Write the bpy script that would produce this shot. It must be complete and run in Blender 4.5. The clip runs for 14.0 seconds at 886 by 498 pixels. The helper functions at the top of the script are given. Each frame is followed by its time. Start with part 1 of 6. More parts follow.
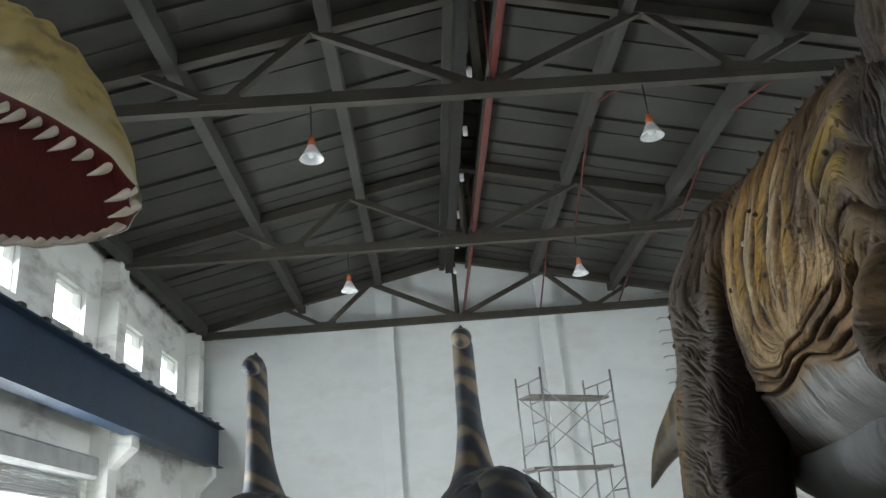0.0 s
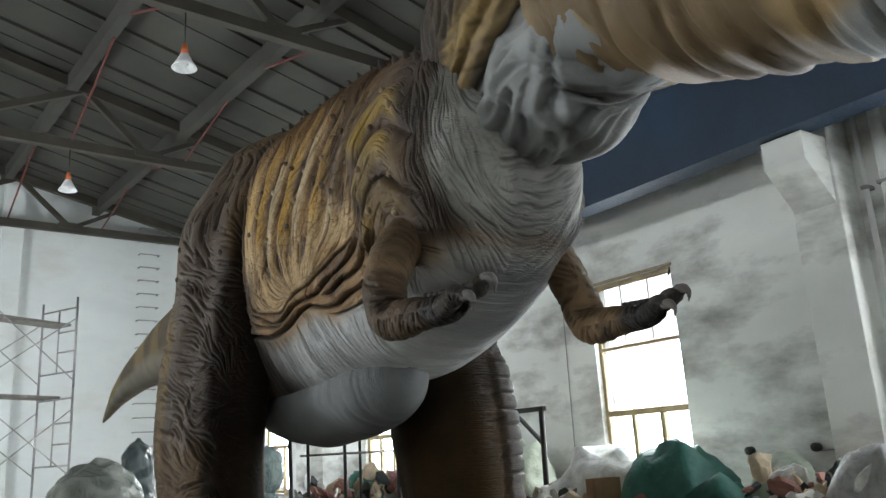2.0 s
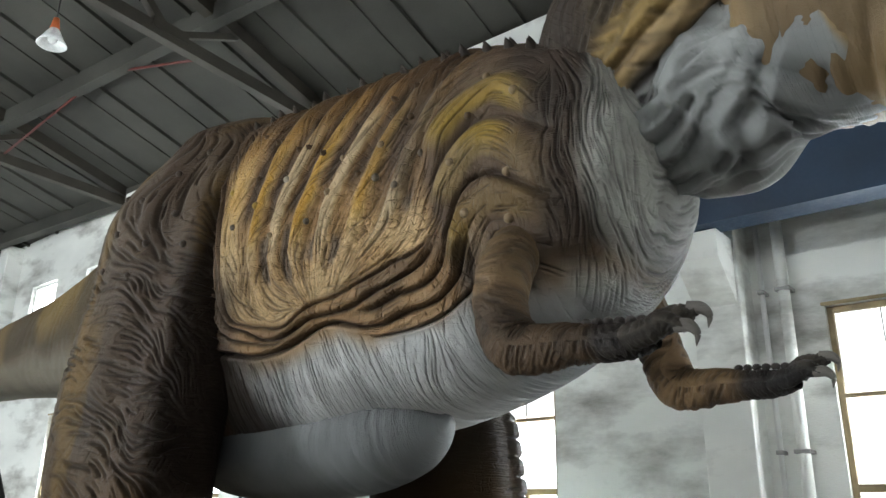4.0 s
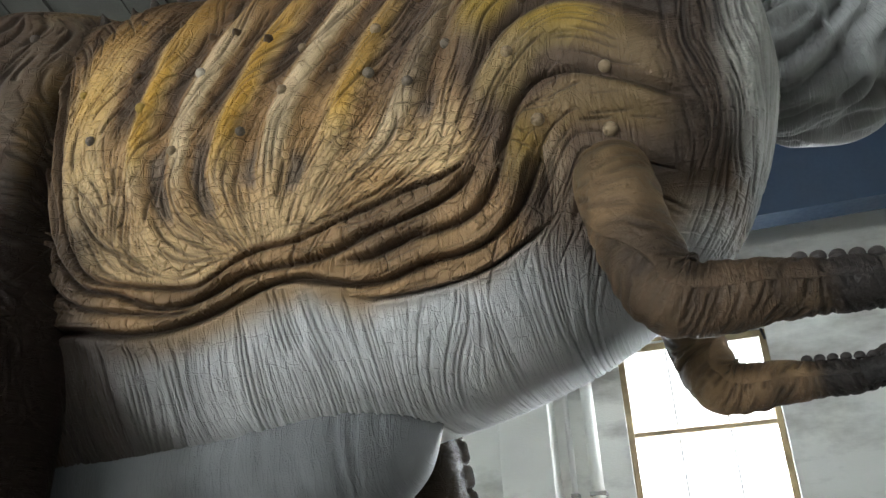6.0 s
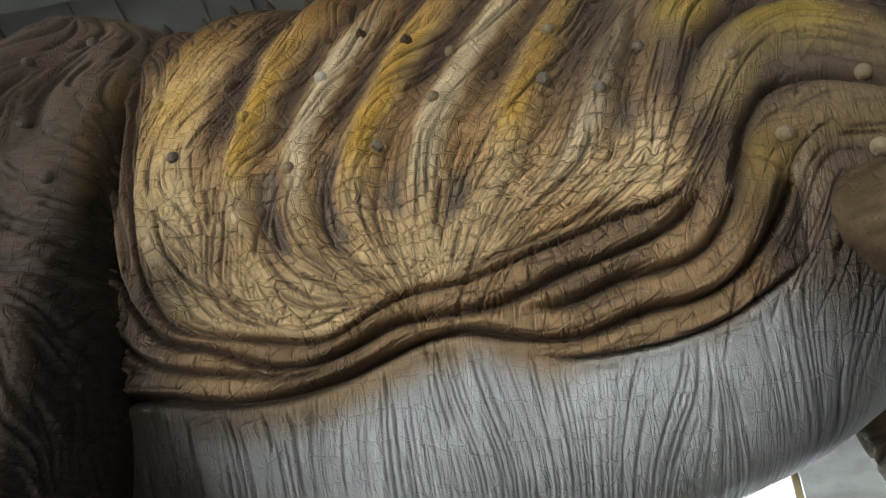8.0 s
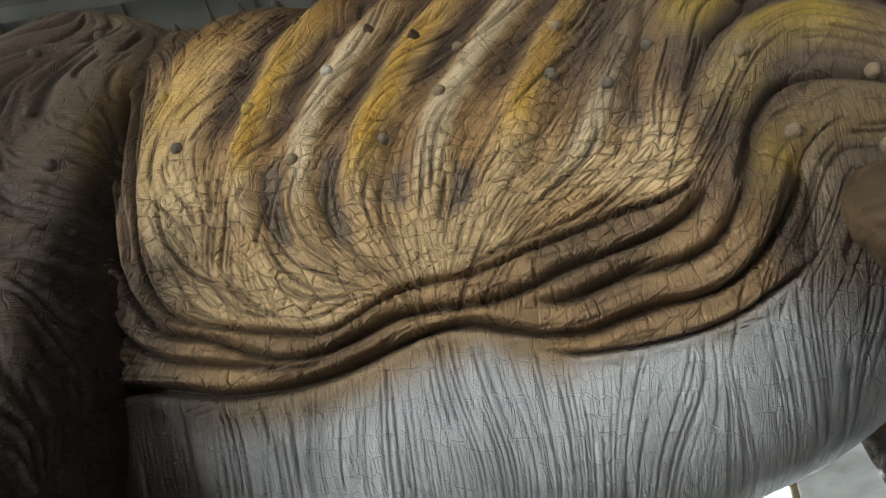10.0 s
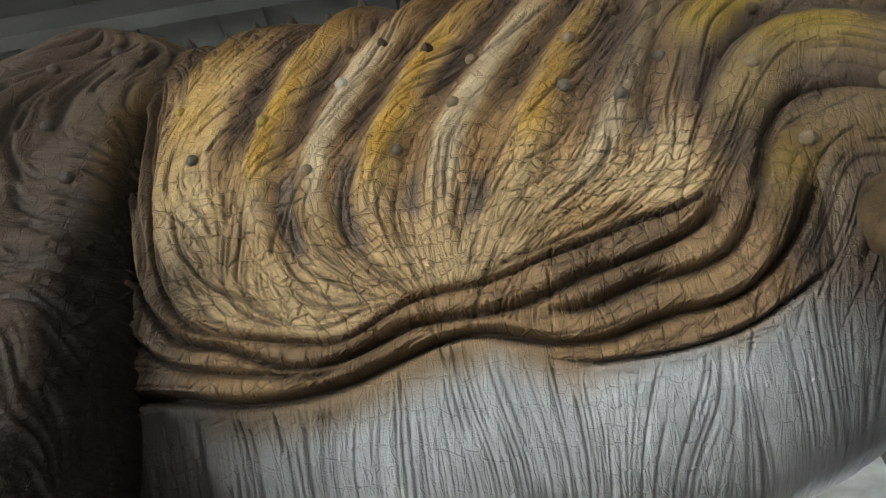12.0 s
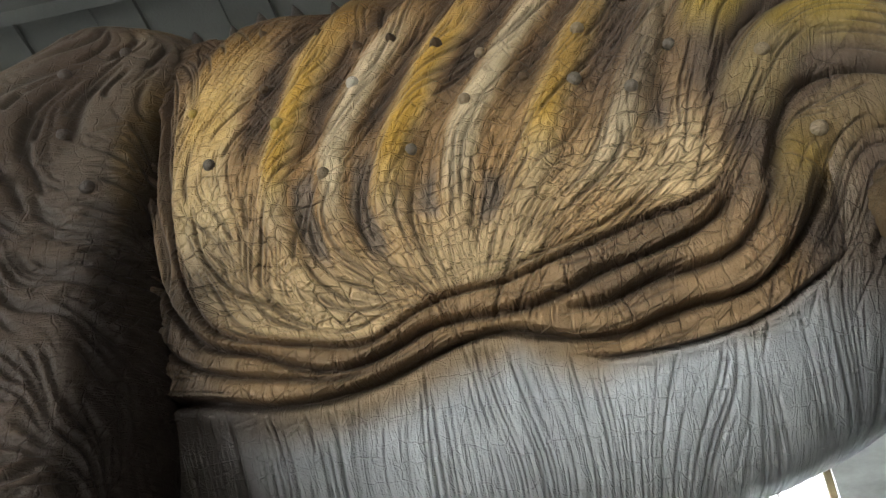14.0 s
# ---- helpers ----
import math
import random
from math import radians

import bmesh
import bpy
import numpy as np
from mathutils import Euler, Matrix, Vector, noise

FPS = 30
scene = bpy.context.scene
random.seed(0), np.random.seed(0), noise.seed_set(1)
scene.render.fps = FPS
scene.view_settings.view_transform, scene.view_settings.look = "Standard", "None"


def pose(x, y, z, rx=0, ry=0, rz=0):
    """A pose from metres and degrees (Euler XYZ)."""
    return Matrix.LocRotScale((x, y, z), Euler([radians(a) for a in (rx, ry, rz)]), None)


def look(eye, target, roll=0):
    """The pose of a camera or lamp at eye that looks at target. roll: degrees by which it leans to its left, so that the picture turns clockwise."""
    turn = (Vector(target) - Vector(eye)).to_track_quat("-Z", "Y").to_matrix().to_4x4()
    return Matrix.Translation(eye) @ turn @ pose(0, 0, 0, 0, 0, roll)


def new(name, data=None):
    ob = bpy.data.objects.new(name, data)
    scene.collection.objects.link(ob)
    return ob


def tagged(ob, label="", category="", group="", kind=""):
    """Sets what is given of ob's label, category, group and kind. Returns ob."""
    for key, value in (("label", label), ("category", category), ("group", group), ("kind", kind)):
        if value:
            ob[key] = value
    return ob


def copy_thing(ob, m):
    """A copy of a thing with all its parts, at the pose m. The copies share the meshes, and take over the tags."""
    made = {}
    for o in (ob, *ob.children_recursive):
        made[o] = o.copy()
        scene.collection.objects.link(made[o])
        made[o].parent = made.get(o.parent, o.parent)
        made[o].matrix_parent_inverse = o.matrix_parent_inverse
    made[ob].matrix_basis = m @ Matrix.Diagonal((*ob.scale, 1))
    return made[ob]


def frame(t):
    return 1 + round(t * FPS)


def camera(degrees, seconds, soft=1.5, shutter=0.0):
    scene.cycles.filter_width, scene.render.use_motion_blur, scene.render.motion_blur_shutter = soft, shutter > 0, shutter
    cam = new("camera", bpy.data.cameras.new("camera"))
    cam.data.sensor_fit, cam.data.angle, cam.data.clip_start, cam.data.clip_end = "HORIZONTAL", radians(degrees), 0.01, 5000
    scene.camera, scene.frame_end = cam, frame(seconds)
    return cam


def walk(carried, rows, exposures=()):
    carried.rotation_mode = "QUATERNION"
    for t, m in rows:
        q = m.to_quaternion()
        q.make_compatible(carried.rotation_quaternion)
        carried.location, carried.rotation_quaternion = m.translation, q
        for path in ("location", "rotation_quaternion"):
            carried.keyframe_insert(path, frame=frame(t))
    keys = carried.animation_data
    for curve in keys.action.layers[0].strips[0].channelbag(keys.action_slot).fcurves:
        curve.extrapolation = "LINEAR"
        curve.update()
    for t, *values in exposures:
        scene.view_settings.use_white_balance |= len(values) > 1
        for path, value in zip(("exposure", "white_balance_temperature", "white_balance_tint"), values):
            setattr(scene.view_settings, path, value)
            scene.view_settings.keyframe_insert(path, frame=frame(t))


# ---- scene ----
cam = camera(58.3, 14.0)
PATH = [
    (0, (0.533, 2.593, 1.939), (0.473, 4.459, 2.655), -5.0),
    (0.2, (0.592, 2.572, 1.937), (0.794, 4.436, 2.634), -4.6),
    (0.5, (0.584, 2.428, 1.907), (1.054, 4.268, 2.534), -4.1),
    (0.7, (0.616, 2.421, 1.904), (1.233, 4.252, 2.421), -4.4),
    (1, (0.619, 2.474, 1.929), (1.396, 4.255, 2.404), -4.2),
    (1.5, (0.452, 2.553, 1.923), (1.436, 4.22, 2.427), -6.8),
    (2, (0.358, 2.706, 1.913), (1.477, 4.288, 2.408), -3.5),
    (2.5, (0.298, 2.971, 1.92), (1.536, 4.445, 2.465), -2.5),
    (2.7, (0.268, 3.067, 1.914), (1.521, 4.524, 2.467), -1.3),
    (4.8, (-0.131, 4.509, 1.921), (1.461, 5.522, 2.585), -0.0),
    (5, (-0.083, 4.63, 1.905), (1.54, 5.598, 2.559), -0.3),
    (5.5, (0.104, 4.956, 1.934), (1.809, 5.737, 2.629), -1.6),
    (6, (0.325, 5.274, 1.911), (2.094, 5.794, 2.686), -3.5),
    (6.5, (0.518, 5.53, 1.945), (2.284, 5.893, 2.812), -4.7),
    (7, (0.613, 5.795, 2.01), (2.321, 6.197, 2.969), -3.8),
    (7.5, (0.621, 5.906, 2.022), (2.332, 6.26, 2.996), -4.3),
    (8, (0.616, 5.895, 2.04), (2.33, 6.254, 3.006), -4.2),
    (10.5, (0.665, 5.911, 1.99), (2.341, 6.269, 3.02), -2.6),
    (11, (0.672, 5.911, 1.977), (2.329, 6.275, 3.036), -2.3),
    (11.5, (0.675, 5.913, 1.973), (2.319, 6.284, 3.049), -2.4),
    (12, (0.667, 5.918, 1.979), (2.321, 6.294, 3.04), -2.7),
    (12.5, (0.647, 5.916, 1.998), (2.323, 6.303, 3.02), -3.2),
    (13, (0.622, 5.916, 2.017), (2.311, 6.304, 3.015), -3.7),
    (13.5, (0.6, 5.914, 2.038), (2.299, 6.308, 3.016), -4.3),
    (14, (0.587, 5.921, 2.046), (2.294, 6.33, 3.004), -4.6),
]
walk(cam, [(t, look(eye, target, roll)) for t, eye, target, roll in PATH],
     exposures=[(0.0, -0.35), (0.5, 0.1), (1.0, 0.25), (2.0, -0.05), (2.7, -0.1), (4.8, 0.46), (5.5, 0.46), (6.0, 0.38), (6.5, 0.0), (7.0, 0.0), (8.0, 0.28), (10.3, 0.36), (14.0, 0.42)])

# ---- daylight ----
world = bpy.data.worlds.new("world")
scene.world = world
world.use_nodes = True
wn = world.node_tree.nodes
sky = wn.new("ShaderNodeTexSky")
sky.sky_type = "NISHITA"
sky.sun_disc = False
sky.sun_elevation = radians(48)
sky.sun_rotation = radians(250)
sky.air_density = 1.0
sky.dust_density = 3.0
wn["Background"].inputs["Strength"].default_value = 0.15
world.node_tree.links.new(sky.outputs["Color"], wn["Background"].inputs["Color"])

sun_data = bpy.data.lights.new("sun", "SUN")
sun_data.energy = 1.0
sun_data.angle = radians(12)
sun_data.color = (1.0, 0.96, 0.9)
sun = new("sun", sun_data)
sun.matrix_world = look((0, 0, 30), (-7, 3, 18))


def sky_lamp(name, centre, facing, width, height, power, tint=(0.89, 0.96, 1.0)):
    """Sky light that enters through an opening."""
    data = bpy.data.lights.new(name, "AREA")
    data.shape, data.size, data.size_y = "RECTANGLE", width, height
    data.energy, data.color = power, tint
    ob = new(name, data)
    ob.matrix_world = look(centre, Vector(centre) + Vector(facing))
    return ob

# ---- helpers for meshes ----
def mesh_object(name, verts, faces, material, parent=None, label="", smooth=False):
    me = bpy.data.meshes.new(name)
    me.from_pydata([tuple(v) for v in verts], [], [tuple(f) for f in faces])
    me.materials.append(material)
    if smooth:
        me.polygons.foreach_set("use_smooth", np.ones(len(me.polygons), bool))
    ob = new(name, me)
    ob.parent = parent
    if label:
        ob["label"] = label
    return ob


def part(name, bm, material, parent=None, label="", smooth=False):
    """Links a bmesh as one mesh object, under a thing or a part if one is given."""
    me = bpy.data.meshes.new(name)
    bmesh.ops.recalc_face_normals(bm, faces=bm.faces)
    if smooth:
        for f in bm.faces:
            f.smooth = True
    bm.to_mesh(me)
    bm.free()
    me.materials.append(material)
    ob = new(name, me)
    ob.parent = parent
    if label:
        ob["label"] = label
    return ob


def thing(name, label, category, at=(0, 0, 0), group="", turn=0.0):
    ob = new(name)
    ob.empty_display_size = 0.1
    ob.matrix_world = pose(*at, 0, 0, turn)
    return tagged(ob, label, category, group)


def add_box(bm, centre, size, turn=None, bevel=0.0):
    m = Matrix.Translation(centre) @ (turn.to_4x4() if turn else Matrix()) @ Matrix.Diagonal((*size, 1))
    made = bmesh.ops.create_cube(bm, size=1.0, matrix=m)
    if bevel:
        edges = list({e for v in made["verts"] for e in v.link_edges})
        bmesh.ops.bevel(bm, geom=edges, offset=bevel, segments=1, affect="EDGES")
    return bm


def add_bar(bm, a, b, width, height, up=(0, 0, 1), bevel=0.0):
    """A straight bar of rectangular section from a to b."""
    a, b = Vector(a), Vector(b)
    d = (b - a).normalized()
    side = d.cross(Vector(up))
    side = side.normalized() if side.length > 1e-6 else d.orthogonal().normalized()
    top = side.cross(d)
    turn = Matrix((side, d, top)).transposed()
    return add_box(bm, (a + b) / 2, (width, (b - a).length, height), turn, bevel)


def add_rod(bm, a, b, r, sides=8, r2=None):
    a, b = Vector(a), Vector(b)
    turn = (b - a).to_track_quat("Z", "Y").to_matrix().to_4x4()
    bmesh.ops.create_cone(bm, cap_ends=True, segments=sides, radius1=r, radius2=r if r2 is None else r2,
                          depth=(b - a).length, matrix=Matrix.Translation((a + b) / 2) @ turn)
    return bm


def box_part(name, centre, size, material, parent=None, label="", bevel=0.006):
    return part(name, add_box(bmesh.new(), centre, size, None, bevel), material, parent, label)


def rod_part(name, a, b, r, material, parent=None, label="", sides=10, r2=None):
    return part(name, add_rod(bmesh.new(), a, b, r, sides, r2), material, parent, label, True)


def bar_part(name, a, b, width, height, material, parent=None, label="", bevel=0.0):
    return part(name, add_bar(bmesh.new(), a, b, width, height, bevel=bevel), material, parent, label)


def pierced_wall(name, across, a0, a1, z0, z1, near, far, openings, material, top=None):
    """A wall of real thickness with openings through it. across: 'x' (the wall runs along y) or 'y' (it runs along x)."""
    a = sorted({a0, a1, *[v for o in openings for v in o[:2]]})
    z = sorted({z0, z1, *[v for o in openings for v in o[2:]]})
    solid = {(i, k): not any(o[0] < (a[i] + a[i + 1]) / 2 < o[1] and o[2] < (z[k] + z[k + 1]) / 2 < o[3] for o in openings)
             for i in range(len(a) - 1) for k in range(len(z) - 1)}
    verts, faces, seen = [], [], {}

    def at(i, k, d):
        key = (i, k, d)
        if key not in seen:
            seen[key] = len(verts)
            h = top(a[i]) if top and k == len(z) - 1 else z[k]
            verts.append((d, a[i], h) if across == "x" else (a[i], d, h))
        return seen[key]

    for (i, k), full in solid.items():
        if not full:
            continue
        for d in (near, far):
            faces.append([at(i, k, d), at(i + 1, k, d), at(i + 1, k + 1, d), at(i, k + 1, d)])
        for j, p, q in (((i - 1, k), (i, k), (i, k + 1)), ((i + 1, k), (i + 1, k), (i + 1, k + 1)),
                        ((i, k - 1), (i, k), (i + 1, k)), ((i, k + 1), (i, k + 1), (i + 1, k + 1))):
            if not solid.get(j, False):
                faces.append([at(*p, near), at(*q, near), at(*q, far), at(*p, far)])
    ob = mesh_object(name, verts, faces, material)
    bm = bmesh.new()
    bm.from_mesh(ob.data)
    bmesh.ops.recalc_face_normals(bm, faces=bm.faces)
    bm.to_mesh(ob.data)
    bm.free()
    return tagged(ob, kind="structure")


# ---- noise on arrays ----
def lattice(ix, iy, seed):
    h = (ix * 374761393 + iy * 668265263 + seed * 1442695041) & 0x7FFFFFFF
    h = ((h ^ (h >> 13)) * 1274126177) & 0x7FFFFFFF
    return ((h ^ (h >> 16)) & 0xFFFF) / 65535.0


def noise2(x, y, seed=0):
    """Smooth value noise from 0 to 1 on arrays."""
    x, y = np.asarray(x, float), np.asarray(y, float)
    ix, iy = np.floor(x).astype(np.int64), np.floor(y).astype(np.int64)
    fx, fy = x - ix, y - iy
    fx, fy = fx * fx * (3 - 2 * fx), fy * fy * (3 - 2 * fy)
    a, b = lattice(ix, iy, seed), lattice(ix + 1, iy, seed)
    c, d = lattice(ix, iy + 1, seed), lattice(ix + 1, iy + 1, seed)
    return (a + (b - a) * fx) * (1 - fy) + (c + (d - c) * fx) * fy


def smoothstep(a, b, x):
    t = np.clip((np.asarray(x, float) - a) / (b - a), 0, 1)
    return t * t * (3 - 2 * t)


def curve_through(points, count):
    """Catmull-Rom samples through a few points."""
    p = np.array(points, float)
    p = np.vstack([2 * p[0] - p[1], p, 2 * p[-1] - p[-2]])
    t = np.linspace(0, len(points) - 1, count)
    i = np.minimum(t.astype(int), len(points) - 2)
    f = (t - i)[:, None]
    a, b, c, d = p[i], p[i + 1], p[i + 2], p[i + 3]
    return 0.5 * (2 * b + (c - a) * f + (2 * a - 5 * b + 4 * c - d) * f**2 + (3 * b - a - 3 * c + d) * f**3)

# ---- materials ----
def material(name, colour, rough=0.6, metal=0.0, vary=0.25, scale=3.0, bump=0.15, fine=60.0, stain=None, stain_scale=0.8,
             stain_amount=0.5, stretch=(1, 1, 1)):
    """A procedural surface: base colour with broad and fine variation, an optional stain, and relief."""
    mat = bpy.data.materials.new(name)
    mat.use_nodes = True
    n, l = mat.node_tree.nodes, mat.node_tree.links
    bsdf = n["Principled BSDF"]
    bsdf.inputs["Metallic"].default_value = metal
    co = n.new("ShaderNodeNewGeometry")
    mp = n.new("ShaderNodeMapping")
    mp.inputs["Scale"].default_value = stretch
    l.new(co.outputs["Position"], mp.inputs["Vector"])
    broad = n.new("ShaderNodeTexNoise")
    broad.inputs["Scale"].default_value, broad.inputs["Detail"].default_value = scale, 6
    grain = n.new("ShaderNodeTexNoise")
    grain.inputs["Scale"].default_value, grain.inputs["Detail"].default_value = fine, 4
    for t in (broad, grain):
        l.new(mp.outputs["Vector"], t.inputs["Vector"])
    ramp = n.new("ShaderNodeMapRange")
    ramp.inputs["From Min"].default_value, ramp.inputs["From Max"].default_value = 0.3, 0.7
    ramp.inputs["To Min"].default_value, ramp.inputs["To Max"].default_value = 1 - vary, 1 + vary * 0.6
    l.new(broad.outputs["Fac"], ramp.inputs["Value"])
    tone = n.new("ShaderNodeMix")
    tone.data_type, tone.blend_type = "RGBA", "MULTIPLY"
    tone.inputs["Factor"].default_value = 1.0
    tone.inputs["A"].default_value = (*colour, 1)
    l.new(ramp.outputs["Result"], tone.inputs["B"])
    out = tone.outputs["Result"]
    if stain:
        st = n.new("ShaderNodeTexNoise")
        st.inputs["Scale"].default_value, st.inputs["Detail"].default_value, st.inputs["Roughness"].default_value = stain_scale, 8, 0.62
        l.new(mp.outputs["Vector"], st.inputs["Vector"])
        mr = n.new("ShaderNodeMapRange")
        mr.inputs["From Min"].default_value, mr.inputs["From Max"].default_value = 0.49, 0.68
        mr.inputs["To Max"].default_value = stain_amount
        l.new(st.outputs["Fac"], mr.inputs["Value"])
        mix = n.new("ShaderNodeMix")
        mix.data_type = "RGBA"
        l.new(mr.outputs["Result"], mix.inputs["Factor"])
        l.new(out, mix.inputs["A"])
        mix.inputs["B"].default_value = (*stain, 1)
        out = mix.outputs["Result"]
    l.new(out, bsdf.inputs["Base Color"])
    rr = n.new("ShaderNodeMapRange")
    rr.inputs["To Min"].default_value, rr.inputs["To Max"].default_value = max(rough - 0.15, 0.02), min(rough + 0.15, 1)
    l.new(grain.outputs["Fac"], rr.inputs["Value"])
    l.new(rr.outputs["Result"], bsdf.inputs["Roughness"])
    if bump:
        bp = n.new("ShaderNodeBump")
        bp.inputs["Strength"].default_value, bp.inputs["Distance"].default_value = bump, 0.02
        l.new(grain.outputs["Fac"], bp.inputs["Height"])
        l.new(bp.outputs["Normal"], bsdf.inputs["Normal"])
    return mat


PLASTER = material("stained_plaster", (0.83, 0.84, 0.80), 0.85, vary=0.12, scale=0.7, fine=40, stain=(0.2, 0.185, 0.16), stain_scale=0.75, stain_amount=0.8, stretch=(1, 0.75, 1.9))
GABLE = material("white_plaster", (0.69, 0.715, 0.705), 0.85, vary=0.1, scale=0.6, fine=40, stain=(0.42, 0.40, 0.36), stain_scale=0.6, stain_amount=0.4, stretch=(1, 1, 2.2))
CONCRETE = material("grey_concrete", (0.33, 0.33, 0.31), 0.85, vary=0.2, scale=1.5, fine=50)
ROOF = material("roof_concrete", (0.052, 0.05, 0.041), 0.9, vary=0.3, scale=0.9, fine=40, stain=(0.045, 0.044, 0.036), stain_scale=1.2, stain_amount=0.5)
TRUSS = material("truss_paint", (0.05, 0.043, 0.032), 0.7, vary=0.3, scale=2.0, fine=50)
BLUE = material("blue_steel", (0.008, 0.028, 0.062), 0.55, vary=0.3, scale=1.2, fine=30)
RED = material("red_pipe_paint", (0.12, 0.022, 0.016), 0.5, vary=0.3, scale=3)
FLOOR = material("floor_concrete", (0.22, 0.21, 0.19), 0.75, vary=0.3, scale=1.1, fine=60, stain=(0.1, 0.1, 0.09))
OCHRE = material("ochre_window_paint", (0.33, 0.25, 0.13), 0.5, vary=0.35, scale=6)
STEEL = material("galvanised_tube", (0.34, 0.33, 0.32), 0.45, 0.7, vary=0.3, scale=8)
DARKSTEEL = material("dark_steel", (0.035, 0.033, 0.03), 0.5, 0.4, vary=0.3, scale=8)
PLANK = material("grey_plank", (0.2, 0.18, 0.16), 0.8, vary=0.3, scale=5, stretch=(1, 6, 6))
WHITEPIPE = material("white_pipe", (0.7, 0.7, 0.68), 0.45, vary=0.1, scale=3)

# ---- hall: floor, walls, columns, roof ----
W, NORTH, SOUTH, TALL = 8.25, 25.7, -11.6, 8.75
BAYS = [-11.65, -5.5, 0.65, 6.8, 12.95, 19.1, 25.25]
tagged(box_part("floor", (1.2, (NORTH + SOUTH) / 2, -0.1), (2 * W + 4.4, NORTH - SOUTH + 2.4, 0.2), FLOOR, bevel=0), "bare grey concrete workshop floor", "floor", kind="structure")
box = bmesh.new()
add_box(box, (0, 0, -0.35), (900, 900, 0.2))
tagged(part("ground", box, material("yard_ground", (0.3, 0.3, 0.28), 0.9, scale=0.3, fine=5)), "pale concrete yard outside", "ground", kind="structure")


# roof, gables and west side stand square to each other, turned a little against the east wall
WEST = 7.95
HALL = Matrix.Translation((0.13, 25.25, 0)) @ Matrix.Rotation(radians(4.2), 4, "Z") @ Matrix.Translation((0, -25.25, 0))


def in_hall(ob):
    """Moves a thing that is built square to the roof to its place."""
    ob.matrix_world = HALL @ ob.matrix_basis
    return ob


def eaves(x):
    return 10.48 - 0.235 * abs(x)


east_windows = [(y, y + 1.42, 1.2, 4.0) for y in (4.45, 9.0, 15.5, 20.6)] + [(-1.8, -0.38, 1.2, 4.0), (-8.0, -6.6, 1.2, 4.0)]
high_windows = [(b + d, b + d + 1.3, 6.55, 7.65) for b in BAYS[:-1] for d in (1.0, 3.7)]
east_high_windows = [(y0, y1, 6.12, 7.3) for y0, y1, z0, z1 in high_windows]
high_windows = [(b + d, b + d + 1.35, 6.6, 7.5) for b in BAYS[:-1] for d in (1.1, 3.85)]
west_doors = [(14.2, 18.2, 0.0, 3.75)]
wall_east = pierced_wall("wall_east", "x", SOUTH, NORTH, 0, TALL, W, W + 0.3, east_windows + east_high_windows, PLASTER)
tagged(wall_east, "stained white plaster side wall with tall windows", "wall")
wall_west = in_hall(pierced_wall("wall_west", "x", SOUTH, NORTH, 0, TALL, -WEST, -WEST - 0.3, west_doors + high_windows, PLASTER))
tagged(wall_west, "white plaster side wall with roller doors", "wall")
wall_north = in_hall(pierced_wall("wall_north", "y", -W - 0.3, W + 0.3, 0, 9, NORTH, NORTH + 0.3, [(-0.01, 0, 0, 0.01)], GABLE, top=eaves))
tagged(wall_north, "stained white plaster gable wall", "wall")
wall_south = in_hall(pierced_wall("wall_south", "y", -W - 0.3, W + 0.3, 0, 9, SOUTH + 0.6, SOUTH + 0.3, [(-0.01, 0, 0, 0.01)], GABLE, top=eaves))
tagged(wall_south, "plain white plaster gable wall", "wall")

for x in (-2.25, 2.6):
    tagged(in_hall(box_part("pilaster", (x, NORTH - 0.12, 4.9), (0.5, 0.24, 9.8), GABLE)), "white plastered pilaster on the gable wall", "pilaster", "gable pilasters", "structure")

for side in (-1, 1):
    for y in BAYS[1:]:
        col = thing("column", "white plastered column with a crane-beam bracket", "column", (side * ((W if side > 0 else WEST) - 0.2), y, 0), "side columns")
        if side < 0:
            in_hall(col)
        box_part("shaft", (0, 0, 4.25), (0.4, 0.5, 8.5), PLASTER, col, bevel=0.01)
        bm = bmesh.new()
        prof = [(0.2, 4.05), (0.62, 4.45), (0.62, 4.74), (0.2, 4.74)]
        vs = [[bm.verts.new((-side * px, dy, pz)) for px, pz in prof] for dy in (-0.22, 0.22)]
        for i in range(4):
            bm.faces.new((vs[0][i], vs[0][(i + 1) % 4], vs[1][(i + 1) % 4], vs[1][i]))
        bm.faces.new(vs[0]), bm.faces.new(vs[1])
        part("bracket", bm, PLASTER, col)
        col["kind"] = "structure"
    beam = thing("crane_beam", "dark blue painted steel crane beam along the wall", "crane beam", (7.45 if side > 0 else -7.15, 0, 0.0 if side > 0 else -0.06))
    if side < 0:
        in_hall(beam)
    bm = bmesh.new()
    mid, long = (SOUTH + NORTH) / 2, NORTH - SOUTH - 0.1
    add_box(bm, (0, mid, 4.765), (0.34, long, 0.03))
    add_box(bm, (0, mid, 5.835), (0.4, long, 0.03))
    add_box(bm, (0, mid, 5.3), (0.05, long, 1.04))
    part("girder", bm, BLUE, beam)
    add_box(bm := bmesh.new(), (0, mid, 5.92), (0.07, long, 0.1))
    part("rail", bm, BLUE, beam)
    for k in range(46):
        box_part("rail_clip", (-side * 0.12, SOUTH + 0.6 + k * 0.8, 5.89), (0.13, 0.16, 0.075), DARKSTEEL, beam, bevel=0)


